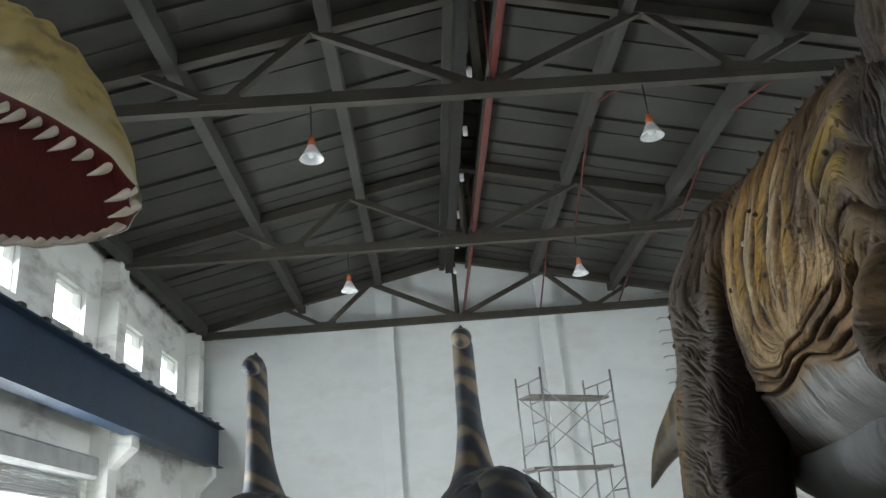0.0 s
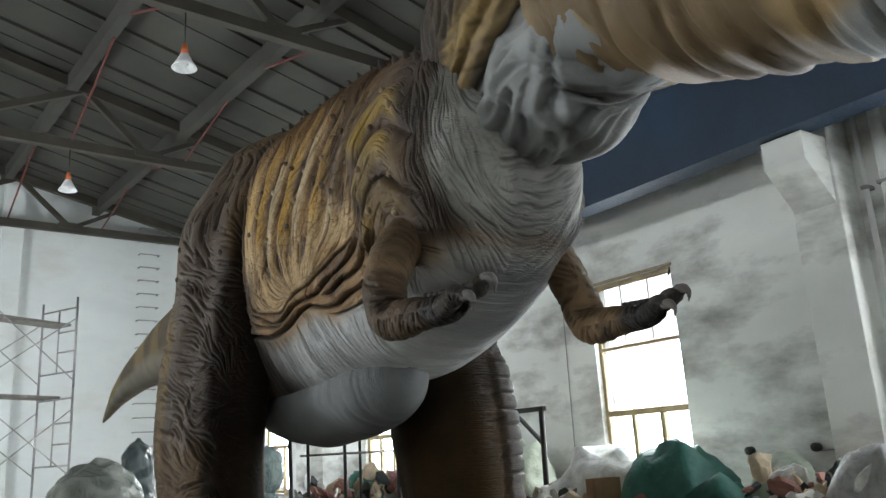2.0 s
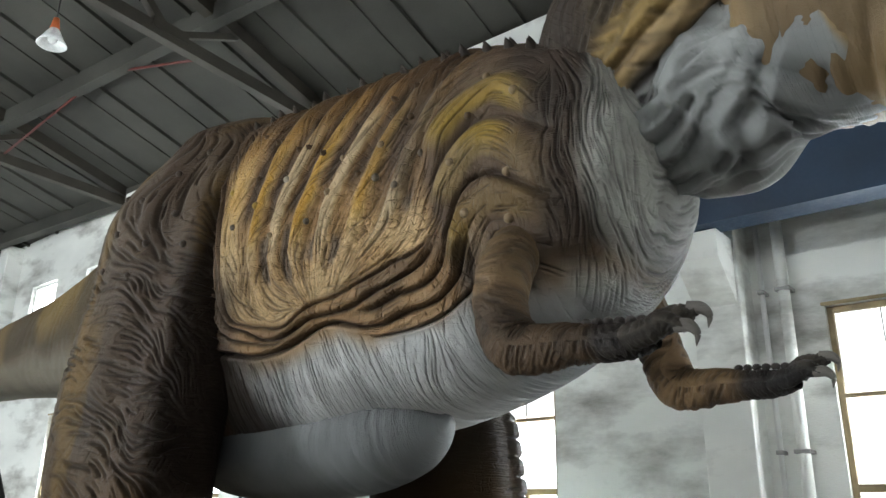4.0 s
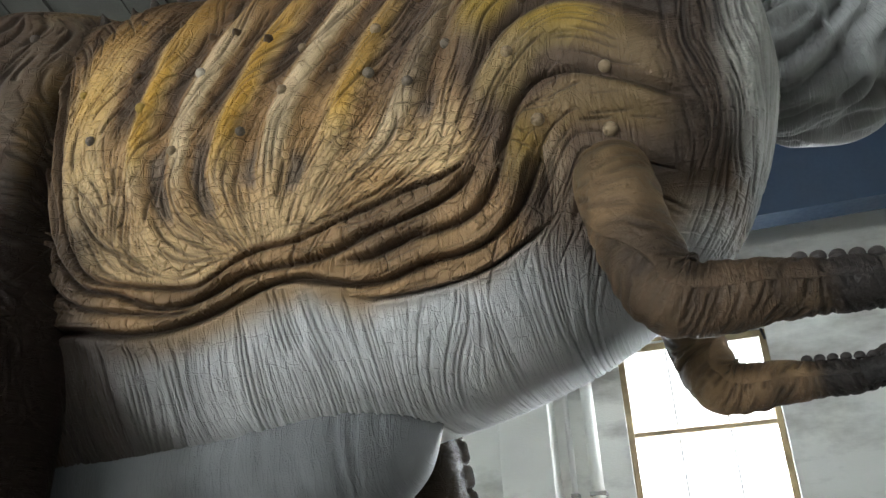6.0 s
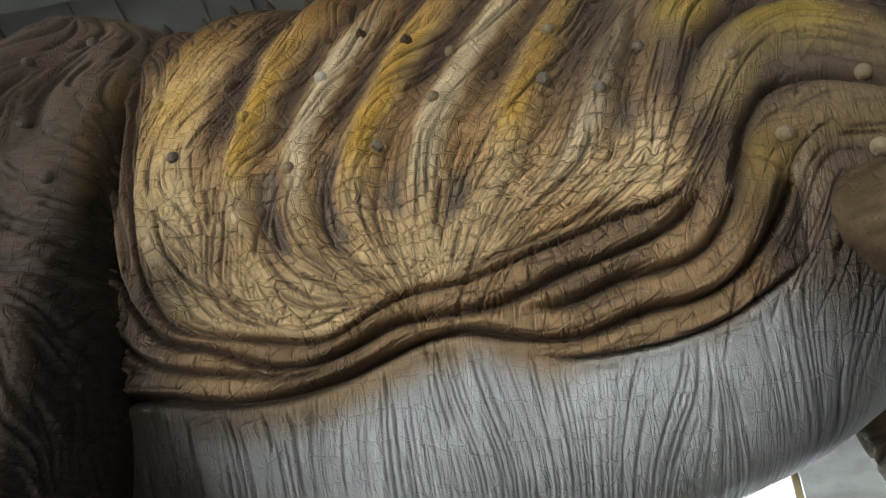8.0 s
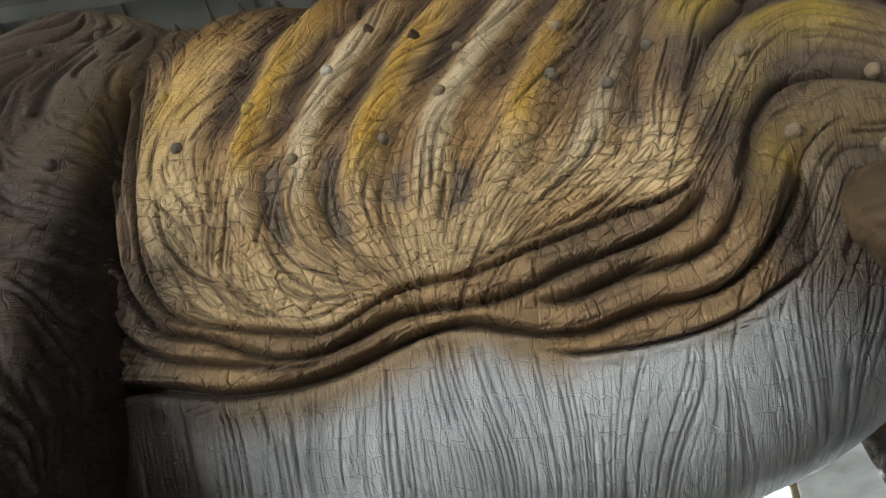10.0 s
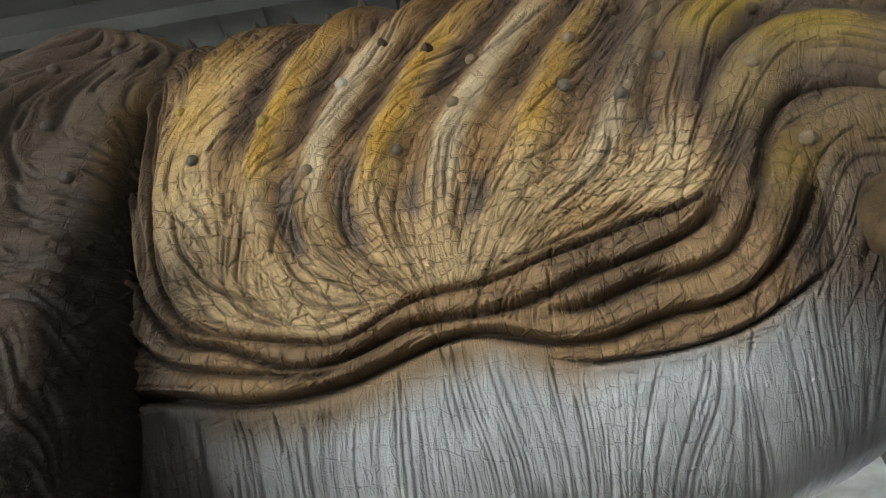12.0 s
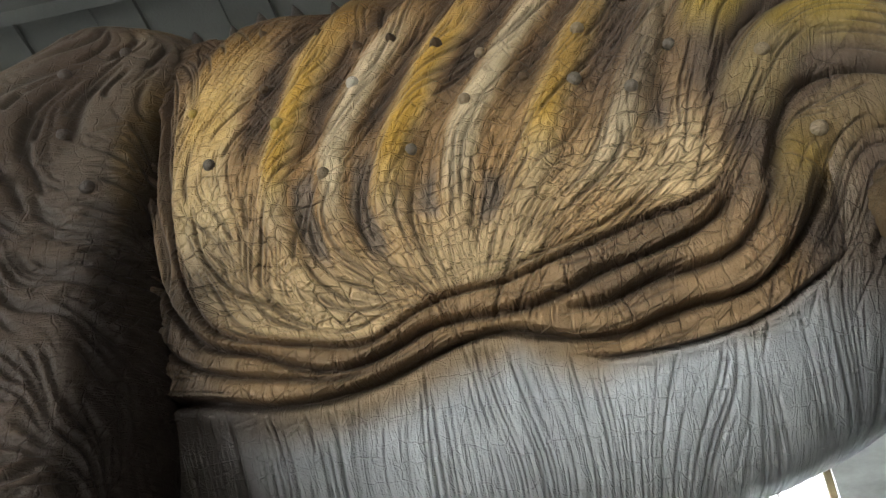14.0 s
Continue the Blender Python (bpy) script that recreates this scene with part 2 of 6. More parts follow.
def ceiling_mesh():
    """Precast roof slabs with edge ribs, and the purlins under them."""
    bm = bmesh.new()
    mid, long = (SOUTH + NORTH) / 2, NORTH - SOUTH
    for side in (-1, 1):
        n = Matrix.Rotation(math.atan(0.235) * side, 3, "Y")
        a, b = 0.0, side * (W + 0.35)
        cx, length = (a + b) / 2, abs(b - a) * math.sqrt(1 + 0.235**2)
        add_box(bm, (cx, mid, eaves(cx) + 0.06), (length, long + 0.6, 0.1), n)
        for k in range(len(BAYS) - 1):
            for j in range(4):
                y = BAYS[k] + j * 6.15 / 4 + 0.5
                add_box(bm, (cx, y, eaves(cx) - 0.02), (length, 0.09, 0.08), n)
                add_box(bm, (cx, y + 0.55, eaves(cx) + 0.0), (length, 0.04, 0.035), n)
        for x, wide, deep in ((0.4, 0.16, 0.3), (2.35, 0.2, 0.34), (4.7, 0.2, 0.34), (7.5, 0.24, 0.3)):
            px = side * x
            add_box(bm, (px, mid, eaves(px) - deep / 2), (wide, long, deep), None)
    return bm


tagged(in_hall(part("ceiling", ceiling_mesh(), ROOF)), "ribbed grey concrete roof slabs between trusses", "ceiling", kind="structure")


def roof_truss(y):
    t = thing("roof_truss", "dark painted steel roof truss", "roof truss", (0, y, 0), "roof trusses")
    bar_part("bottom_chord", (-8, 0, 8.42), (8, 0, 8.42), 0.16, 0.2, TRUSS, t)
    for s in (-1, 1):
        bar_part("top_chord", (0, 0, 10.28), (s * 8.05, 0, 8.5), 0.18, 0.22, TRUSS, t)
        bar_part("brace", (0, 0, 8.45), (s * 2.6, 0, 9.68), 0.12, 0.13, TRUSS, t)
        bar_part("brace", (s * 2.6, 0, 9.68), (s * 3.95, 0, 8.45), 0.12, 0.12, TRUSS, t)
        bar_part("brace", (s * 3.95, 0, 8.45), (s * 5.2, 0, 9.1), 0.1, 0.1, TRUSS, t)
        bar_part("gusset", (s * 3.65, 0, 8.5), (s * 4.25, 0, 8.5), 0.2, 0.16, TRUSS, t)
    bar_part("king_post", (-0.07, 0, 8.4), (-0.07, 0, 10.3), 0.1, 0.1, TRUSS, t)
    t["kind"] = "structure"
    return t


first_truss = roof_truss(BAYS[-1])
in_hall(first_truss)
for y in BAYS[1:-1]:
    copy_thing(first_truss, HALL @ pose(0, y, 0))

# pale overcast sky beyond the side walls
HAZE = bpy.data.materials.new("overcast_sky")
HAZE.use_nodes = True
HAZE.node_tree.nodes.remove(HAZE.node_tree.nodes["Principled BSDF"])
glow = HAZE.node_tree.nodes.new("ShaderNodeEmission")
glow.inputs["Color"].default_value, glow.inputs["Strength"].default_value = (0.95, 0.98, 1.0, 1), 3.0
HAZE.node_tree.links.new(glow.outputs["Emission"], HAZE.node_tree.nodes["Material Output"].inputs["Surface"])
for side in (-1, 1):
    x = side * 30
    tagged(mesh_object("backdrop", [(x, -60, -0.2), (x, 80, -0.2), (x, 80, 50), (x, -60, 50)], [(0, 1, 2, 3)], HAZE), "bright overcast sky", "sky", kind="structure")

# light through the openings
for y0, y1, z0, z1 in east_windows:
    sky_lamp("window_light", (W + 0.2, (y0 + y1) / 2, (z0 + z1) / 2), (-1, 0, -0.2), y1 - y0 - 0.1, z1 - z0 - 0.1, 150 if y0 < 12 else 190)
for y0, y1, z0, z1 in west_doors:
    in_hall(sky_lamp("door_light", (-WEST - 0.2, (y0 + y1) / 2, (z0 + z1) / 2), (1, 0, 0), y1 - y0 - 0.1, z1 - z0 - 0.1, 1500))
for y0, y1, z0, z1 in high_windows:
    in_hall(sky_lamp("high_window_light", (-WEST - 0.2, (y0 + y1) / 2, (z0 + z1) / 2), (1, 0, -0.9), 1.2, 0.85, 54))
for y0, y1, z0, z1 in east_high_windows:
    sky_lamp("high_window_light", (W + 0.2, (y0 + y1) / 2, (z0 + z1) / 2), (-1, 0, 0.5), 1.2, 1.0, 30)

# ---- the tyrannosaur statue: one mesh of several closed forms ----
def smooth_rows(rows, at):
    """Monotone-looking interpolation of rows (key, values...) at the keys given."""
    rows = np.array(sorted(rows), float)
    x, v = rows[:, 0], rows[:, 1:]
    h, d = np.diff(x), np.diff(v, axis=0) / np.diff(x)[:, None]
    m = np.zeros_like(v)
    m[0], m[-1] = d[0], d[-1]
    same = d[:-1] * d[1:] > 0
    w1, w2 = (2 * h[1:] + h[:-1])[:, None], (h[1:] + 2 * h[:-1])[:, None]
    with np.errstate(divide="ignore", invalid="ignore"):
        inner = (w1 + w2) / (w1 / d[:-1] + w2 / d[1:])
    m[1:-1] = np.where(same, inner, 0)
    i = np.clip(np.searchsorted(x, at) - 1, 0, len(x) - 2)
    t = ((at - x[i]) / h[i])[:, None]
    hh = h[i][:, None]
    return ((2 * t**3 - 3 * t**2 + 1) * v[i] + (t**3 - 2 * t**2 + t) * hh * m[i]
            + (-2 * t**3 + 3 * t**2) * v[i + 1] + (t**3 - t**2) * hh * m[i + 1])


def sheet(grid):
    """Quads of a grid of points that closes round its second axis, with its ends shut by a point."""
    n, m = grid.shape[:2]
    idx = np.arange(n * m).reshape(n, m)
    nxt = np.roll(idx, -1, 1)
    quads = np.stack([idx[:-1], nxt[:-1], nxt[1:], idx[1:]], -1).reshape(-1, 4)
    return grid.reshape(-1, 3), quads


def ring_angles(dense, coarse):
    """Angles round a section, dense on the -x side."""
    inner, outer = np.linspace(-0.78, 0.74, dense), np.linspace(0, 1, dense // 9, endpoint=False)
    near = np.pi + np.concatenate([-np.pi / 2 + (np.pi / 2 - 0.78) * outer, inner, 0.74 + (np.pi / 2 - 0.74) * outer[1:]])
    far = np.linspace(-np.pi / 2, np.pi / 2, coarse, endpoint=False)
    return np.concatenate([far, near])


TRUNK = [  # y, centre x, top z, bottom z, half width
    (4.88, 2.36, 3.126, 3.124, 0.001), (4.95, 2.36, 3.35, 2.90, 0.33), (5.075, 2.39, 3.555, 2.69, 0.42),
    (5.26, 2.445, 3.66, 2.555, 0.465), (5.5, 2.473, 3.775, 2.42, 0.475), (5.8, 2.495, 3.837, 2.33, 0.53),
    (6.1, 2.52, 3.86, 2.275, 0.573), (6.6, 2.50, 3.868, 2.19, 0.578), (7.0, 2.495, 3.915, 2.15, 0.528),
    (7.5, 2.467, 3.93, 2.125, 0.481), (8.0, 2.484, 3.69, 2.283, 0.43), (8.6, 2.5, 3.47, 2.5, 0.37),
    (9.3, 2.54, 3.36, 2.66, 0.31), (10.3, 2.56, 3.29, 2.74, 0.24), (11.5, 2.6, 3.15, 2.76, 0.17),
    (12.5, 2.6, 2.93, 2.68, 0.1), (13.38, 2.6, 2.54, 2.51, 0.015)]
NEAR_LEG = [  # z, centre x, centre y, half width, half depth
    (0.12, 2.0, 7.5, 0.1, 0.14), (0.5, 1.99, 7.61, 0.13, 0.17), (1.0, 1.97, 7.44, 0.175, 0.26), (1.5, 1.92, 7.28, 0.21, 0.42),
    (1.95, 1.89, 7.31, 0.24, 0.5), (2.4, 1.95, 7.37, 0.275, 0.508), (2.93, 2.10, 7.465, 0.335, 0.572), (3.36, 2.25, 7.46, 0.455, 0.555),
    (3.73, 2.40, 7.27, 0.435, 0.33), (3.96, 2.48, 7.28, 0.24, 0.23), (4.06, 2.5, 7.3, 0.02, 0.02)]
FAR_LEG = [
    (0.12, 2.92, 6.2, 0.1, 0.14), (0.5, 2.92, 6.45, 0.14, 0.17), (1.0, 2.92, 6.4, 0.2, 0.26), (1.5, 2.92, 6.31, 0.27, 0.33),
    (1.95, 2.92, 6.34, 0.31, 0.355), (2.4, 2.9, 6.42, 0.33, 0.385), (2.8, 2.86, 6.64, 0.34, 0.48), (3.3, 2.75, 7.0, 0.33, 0.49),
    (3.8, 2.6, 7.2, 0.2, 0.3), (3.9, 2.55, 7.2, 0.02, 0.02)]


def trunk_grid(rows, ys, angles, power=2.55):
    p = smooth_rows(rows, ys)
    c, s = np.cos(angles), np.sin(angles)
    c, s = np.sign(c) * np.abs(c) ** (2 / power), np.sign(s) * np.abs(s) ** (2 / power)
    zc, half = (p[:, 1] + p[:, 2]) / 2, (p[:, 1] - p[:, 2]) / 2
    x = p[:, 0][:, None] + p[:, 3][:, None] * c
    z = zc[:, None] + half[:, None] * s
    return np.stack([x, np.repeat(ys[:, None], len(angles), 1), z], -1)


def leg_grid(rows, zs, angles, power=2.2):
    p = smooth_rows(rows, zs)
    c, s = np.cos(angles), np.sin(angles)
    c, s = np.sign(c) * np.abs(c) ** (2 / power), np.sign(s) * np.abs(s) ** (2 / power)
    x = p[:, 0][:, None] + p[:, 2][:, None] * c
    y = p[:, 1][:, None] + p[:, 3][:, None] * s
    return np.stack([x, y, np.repeat(zs[:, None], len(angles), 1)], -1)


def tube_grid(path, radii, count, sides, flat=1.0, up=(0, 0, 1)):
    """A round limb along a few points with a radius at each."""
    c = curve_through(path, count)
    r = curve_through([(v, 0, 0) for v in radii], count)[:, 0]
    d = np.gradient(c, axis=0)
    d /= np.linalg.norm(d, axis=1)[:, None]
    side = np.cross(d, up)
    side /= np.linalg.norm(side, axis=1)[:, None] + 1e-9
    top = np.cross(side, d)
    a = np.linspace(0, 2 * np.pi, sides, endpoint=False)
    ring = np.cos(a)[None, :, None] * side[:, None] * flat + np.sin(a)[None, :, None] * top[:, None]
    return c[:, None] + np.maximum(r, 1e-3)[:, None, None] * ring


# lines on the flank, as (y, z): the heavy folds over the belly, the hip and the shoulder
FOLD_LOW = [(6.95, 2.6), (6.89, 2.595), (6.76, 2.576), (6.636, 2.55), (6.52, 2.548), (6.406, 2.567), (6.291, 2.605), (6.223, 2.625), (6.146, 2.631), (6.073, 2.614), (6.011, 2.6),
            (5.927, 2.598), (5.861, 2.615), (5.797, 2.63), (5.733, 2.638), (5.678, 2.654), (5.631, 2.683), (5.586, 2.722), (5.547, 2.772), (5.518, 2.825), (5.495, 2.86)]
FOLD_SHORT = [(6.032, 2.573), (5.955, 2.562), (5.871, 2.564), (5.787, 2.572), (5.712, 2.588), (5.645, 2.613), (5.587, 2.645), (5.535, 2.674), (5.493, 2.702)]
FOLD_TWO = [(6.93, 2.78), (6.891, 2.726), (6.827, 2.671), (6.757, 2.635), (6.681, 2.614), (6.584, 2.596), (6.504, 2.586), (6.448, 2.586), (6.392, 2.598)]
FOLD_THREE = [(7.0, 3.2), (6.953, 3.026), (6.913, 2.9), (6.867, 2.802), (6.802, 2.721), (6.744, 2.682), (6.653, 2.655), (6.582, 2.623), (6.514, 2.603), (6.446, 2.603), (6.389, 2.619),
              (6.342, 2.637), (6.286, 2.659), (6.217, 2.666), (6.141, 2.667), (6.074, 2.675), (6.017, 2.69), (5.949, 2.715), (5.883, 2.731), (5.815, 2.751), (5.747, 2.777), (5.695, 2.816), (5.663, 2.867)]
FOLD_FOUR = [(6.065, 2.661), (6.002, 2.657), (5.948, 2.658), (5.892, 2.676), (5.837, 2.693), (5.784, 2.697), (5.729, 2.71), (5.682, 2.734), (5.642, 2.777), (5.608, 2.836), (5.583, 2.907), (5.56, 2.97)]
FOLD_TOP = [(6.97, 3.52), (6.94, 3.345), (6.911, 3.155), (6.878, 2.99), (6.836, 2.853), (6.779, 2.756), (6.717, 2.702), (6.627, 2.675), (6.545, 2.658), (6.477, 2.645), (6.415, 2.645),
            (6.363, 2.667), (6.321, 2.69), (6.269, 2.711), (6.212, 2.719), (6.144, 2.724), (6.087, 2.737), (6.03, 2.755), (5.973, 2.769), (5.905, 2.789), (5.837, 2.81), (5.77, 2.823), (5.718, 2.842), (5.683, 2.871)]
FOLD_RIM = [(6.2, 2.735), (6.12, 2.748), (6.04, 2.775), (5.98, 2.795), (5.92, 2.815), (5.86, 2.85), (5.82, 2.89)]
FOLD_HIP = [(7.1, 3.58), (7.02, 3.46), (6.97, 3.36), (6.956, 3.239), (6.941, 3.101), (6.913, 2.97)]
FOLD_HIP_TWO = [(6.99, 3.62), (6.955, 3.48), (6.93, 3.35), (6.905, 3.2), (6.88, 3.05)]
FOLD_CREASE = [(6.835, 3.07), (6.815, 2.98), (6.775, 2.89), (6.7, 2.8), (6.6, 2.742), (6.53, 2.72)]
FOLD_LOBE_UP = [(5.12, 3.12), (5.189, 3.16), (5.309, 3.239), (5.419, 3.284), (5.512, 3.269), (5.584, 3.209), (5.644, 3.118), (5.679, 2.991)]
FOLD_LOBE = [(5.13, 2.9), (5.2, 2.928), (5.293, 2.987), (5.403, 3.05), (5.493, 3.047), (5.554, 2.98), (5.593, 2.894), (5.646, 2.804)]
FOLD_LOBE_TWO = [(5.601, 2.711), (5.57, 2.761), (5.547, 2.804), (5.523, 2.848), (5.479, 2.902)]
FOLD_ELBOW = [(5.463, 2.663), (5.441, 2.707), (5.402, 2.739), (5.334, 2.749)]
FOLD_BACK = [(5.73, 3.14), (5.72, 3.28), (5.68, 3.42), (5.6, 3.56)]
# crests of the three shoulder rolls
ROLLS = [[(5.22, 3.28), (5.293, 3.324), (5.38, 3.392), (5.474, 3.386), (5.569, 3.343), (5.639, 3.262), (5.688, 3.14)],
         [(5.13, 2.98), (5.188, 3.009), (5.32, 3.123), (5.425, 3.185), (5.519, 3.153), (5.593, 3.046), (5.645, 2.938)],
         [(5.13, 2.85), (5.17, 2.872), (5.29, 2.932), (5.412, 2.965), (5.505, 2.911), (5.56, 2.813), (5.603, 2.735)]]
NECK_EDGE = [(4.3, 3.98), (4.5, 3.62), (4.63, 3.47), (4.74, 3.38), (4.92, 3.27), (5.04, 3.16), (5.1, 3.08)]
NECK_FOLDS = [([(4.86, 2.98), (4.71, 2.96), (4.57, 2.98)], 0.02, 0.014), ([(4.93, 3.02), (4.9, 2.96), (4.79, 2.87), (4.71, 2.8)], 0.02, 0.014),
              ([(4.67, 3.34), (4.57, 3.32), (4.41, 3.24)], 0.018, 0.013), ([(4.57, 3.08), (4.43, 3.07), (4.32, 3.07)], 0.022, 0.015),
              ([(4.68, 3.28), (4.5, 3.2), (4.35, 3.14)], 0.016, 0.012)]
# (line, depth, half width, share of dark wash and painted shade in the crease)
FOLDS = [(FOLD_LOW, 0.022, 0.0085, 0.95), (FOLD_SHORT, 0.014, 0.0055, 0.85), (FOLD_TWO, 0.013, 0.006, 0.85), (FOLD_THREE, 0.019, 0.0085, 0.95), (FOLD_TOP, 0.012, 0.0055, 0.75),
         (FOLD_FOUR, 0.016, 0.0085, 0.9), (FOLD_RIM, 0.008, 0.005, 0.6), (FOLD_HIP, 0.014, 0.008, 0.7), (FOLD_HIP_TWO, 0.010, 0.007, 0.6), (FOLD_CREASE, 0.009, 0.0045, 0.6),
         (FOLD_LOBE_UP, 0.014, 0.016, 0.5), (FOLD_LOBE, 0.018, 0.013, 0.75), (FOLD_LOBE_TWO, 0.015, 0.009, 0.7), (FOLD_ELBOW, 0.014, 0.012, 0.6), (FOLD_BACK, 0.010, 0.016, 0.4)]
# where the crest of each rib lies, at heights from the back down to the folds
RIB_Z = [2.72, 2.8, 2.95, 3.1, 3.3, 3.5, 3.85]
RIB_Y = [[7.00, 7.02, 7.06, 7.08, 7.07, 7.05, 7.02], [6.66, 6.73, 6.81, 6.846, 6.857, 6.829, 6.75], [6.515, 6.553, 6.612, 6.622, 6.563, 6.508, 6.40],
         [6.39, 6.435, 6.479, 6.478, 6.405, 6.31, 6.16], [6.265, 6.305, 6.362, 6.333, 6.249, 6.158, 6.02], [6.195, 6.202, 6.204, 6.181, 6.073, 5.95, 5.80],
         [6.17, 6.138, 6.042, 6.0, 5.90, 5.78, 5.62], [6.13, 6.05, 5.896, 5.82, 5.73, 5.65, 5.50], [6.0, 5.9, 5.742, 5.682, 5.60, 5.52, 5.38], [5.8, 5.7, 5.55, 5.5, 5.45, 5.38, 5.25]]
STUDS_RIBS = [(6.867, 3.341), (6.787, 3.144), (6.606, 3.197), (6.494, 3.035), (6.425, 3.277), (6.299, 3.062), (6.169, 3.157), (5.931, 3.165), (5.819, 3.103), (5.904, 3.296),
              (6.127, 3.306), (6.669, 3.355), (6.037, 3.213), (5.72, 3.216)]
STUD_TONES = "ODOTPDTDDTTBBD"
STUDS_SHOULDER = [(5.555, 3.12), (5.5, 2.918), (5.338, 2.871), (5.327, 3.028), (5.51, 3.307), (5.455, 3.467), (5.287, 3.318), (5.793, 3.398)]


def to_line(points, py, pz, step=0.006):
    """Distance from each (y, z) to a smooth line, the side it lies on (+ above), and how far along the line it is."""
    rough = np.array(points)
    count = max(int(np.linalg.norm(np.diff(rough, axis=0), axis=1).sum() / step), 12)
    c = curve_through([(a, b, 0) for a, b in points], count)[:, :2]
    tangent = np.gradient(c, axis=0)
    dist, side, along = np.empty(len(py)), np.empty(len(py)), np.empty(len(py))
    for k in range(0, len(py), 20000):
        w = slice(k, k + 20000)
        dy, dz = py[w, None] - c[None, :, 0], pz[w, None] - c[None, :, 1]
        i = np.argmin(dy * dy + dz * dz, 1)
        r = np.arange(len(i))
        off = (dy[r, i] * tangent[i, 1] - dz[r, i] * tangent[i, 0]) / np.hypot(tangent[i, 0], tangent[i, 1])
        dist[w] = np.where((i > 0) & (i < count - 1), np.abs(off), np.hypot(dy[r, i], dz[r, i]))
        side[w] = np.sign(off)
        along[w] = i * step
    return dist, side, along, count * step


def rib_phase(y, z):
    """Which rib a place belongs to: whole numbers on the crests, counted from the hip; and how the ribs slope there."""
    at = [np.interp(z, RIB_Z, row) for row in RIB_Y]
    lean = [np.interp(z, [(a + b) / 2 for a, b in zip(RIB_Z, RIB_Z[1:])], np.diff(row) / np.diff(RIB_Z)) for row in RIB_Y]
    phase, slope = np.full(np.shape(y), -1.0), lean[0].copy()
    for k in range(len(at) - 1):
        t = (at[k] - y) / np.maximum(at[k] - at[k + 1], 0.02)
        inside = t >= 0
        t = np.clip(t, 0, 1)
        phase = np.where(inside, k - 1 + (t**1.8 if k == 1 else t), phase)
        slope = np.where(inside, lean[k] + (lean[k + 1] - lean[k]) * t, slope)
    return phase, slope


def ridged(u, v, seed, wide=0.16):
    """Crests with narrow furrows between them, 0 in a furrow to 1 on a crest."""
    n = noise2(u, v, seed) * 0.7 + noise2(u * 2.1, v * 1.7, seed + 5) * 0.3
    return smoothstep(0.0, wide, np.abs(n - 0.5))


class Grooves:
    """A sheet of wrinkles: lines that run along a field of directions, cut into a height map."""

    def __init__(self, u0, u1, v0, v1, step=0.002):
        self.u0, self.v0, self.step = u0, v0, step
        self.depth = np.zeros((int((u1 - u0) / step) + 3, int((v1 - v0) / step) + 3))

    def carve(self, starts, heading, lengths, widths, depths):
        """heading(u, v) gives the angle of a line at a place; each line tapers towards both ends."""
        p = np.array(starts, float)
        reach = int(np.ceil(2.0 * np.max(widths) / self.step))
        for k in range(int(np.max(lengths) / self.step)):
            live = k * self.step < lengths
            if not live.any():
                break
            p, lengths, widths, depths = p[live], lengths[live], widths[live], depths[live]
            t = k * self.step / lengths
            d = depths * np.minimum(1, 4.5 * np.minimum(t, 1 - t) + 0.12)
            fu, fv = (p[:, 0] - self.u0) / self.step, (p[:, 1] - self.v0) / self.step
            iu, iv = np.rint(fu).astype(int), np.rint(fv).astype(int)
            for a in range(-reach, reach + 1):
                for b in range(-reach, reach + 1):
                    ju, jv = iu + a, iv + b
                    ok = (ju >= 0) & (jv >= 0) & (ju < self.depth.shape[0]) & (jv < self.depth.shape[1])
                    far = ((ju - fu) ** 2 + (jv - fv) ** 2) * self.step**2
                    np.maximum.at(self.depth, (ju[ok], jv[ok]), (d * np.exp(-far / widths**2))[ok])
            a = heading(p[:, 0], p[:, 1])
            p = p + self.step * np.stack([np.cos(a), np.sin(a)], -1)

    def scatter(self, rng, us, vs, gap, heading, length, width, depth, where=None, wander=0.0):
        """Lines started all over a patch, about gap apart."""
        n = int((us[1] - us[0]) * (vs[1] - vs[0]) / (gap * (length[0] + length[1]) / 2))
        p = np.stack([rng.uniform(*us, n), rng.uniform(*vs, n)], -1)
        if where is not None:
            p = p[rng.random(n) < where(p[:, 0], p[:, 1])]
        n = len(p)
        if n:
            self.carve(p, heading, rng.uniform(*length, n), rng.uniform(*width, n), rng.uniform(*depth, n))

    def at(self, u, v):
        fu = np.clip((u - self.u0) / self.step, 0, self.depth.shape[0] - 1.001)
        fv = np.clip((v - self.v0) / self.step, 0, self.depth.shape[1] - 1.001)
        iu, iv = fu.astype(int), fv.astype(int)
        a, b, d = fu - iu, fv - iv, self.depth
        return (d[iu, iv] * (1 - a) + d[iu + 1, iv] * a) * (1 - b) + (d[iu, iv + 1] * (1 - a) + d[iu + 1, iv + 1] * a) * b


EDGE_Z, EDGE_Y = [2.7, 2.95, 3.1, 3.3, 3.5, 3.8], [5.56, 5.66, 5.7, 5.69, 5.62, 5.5]


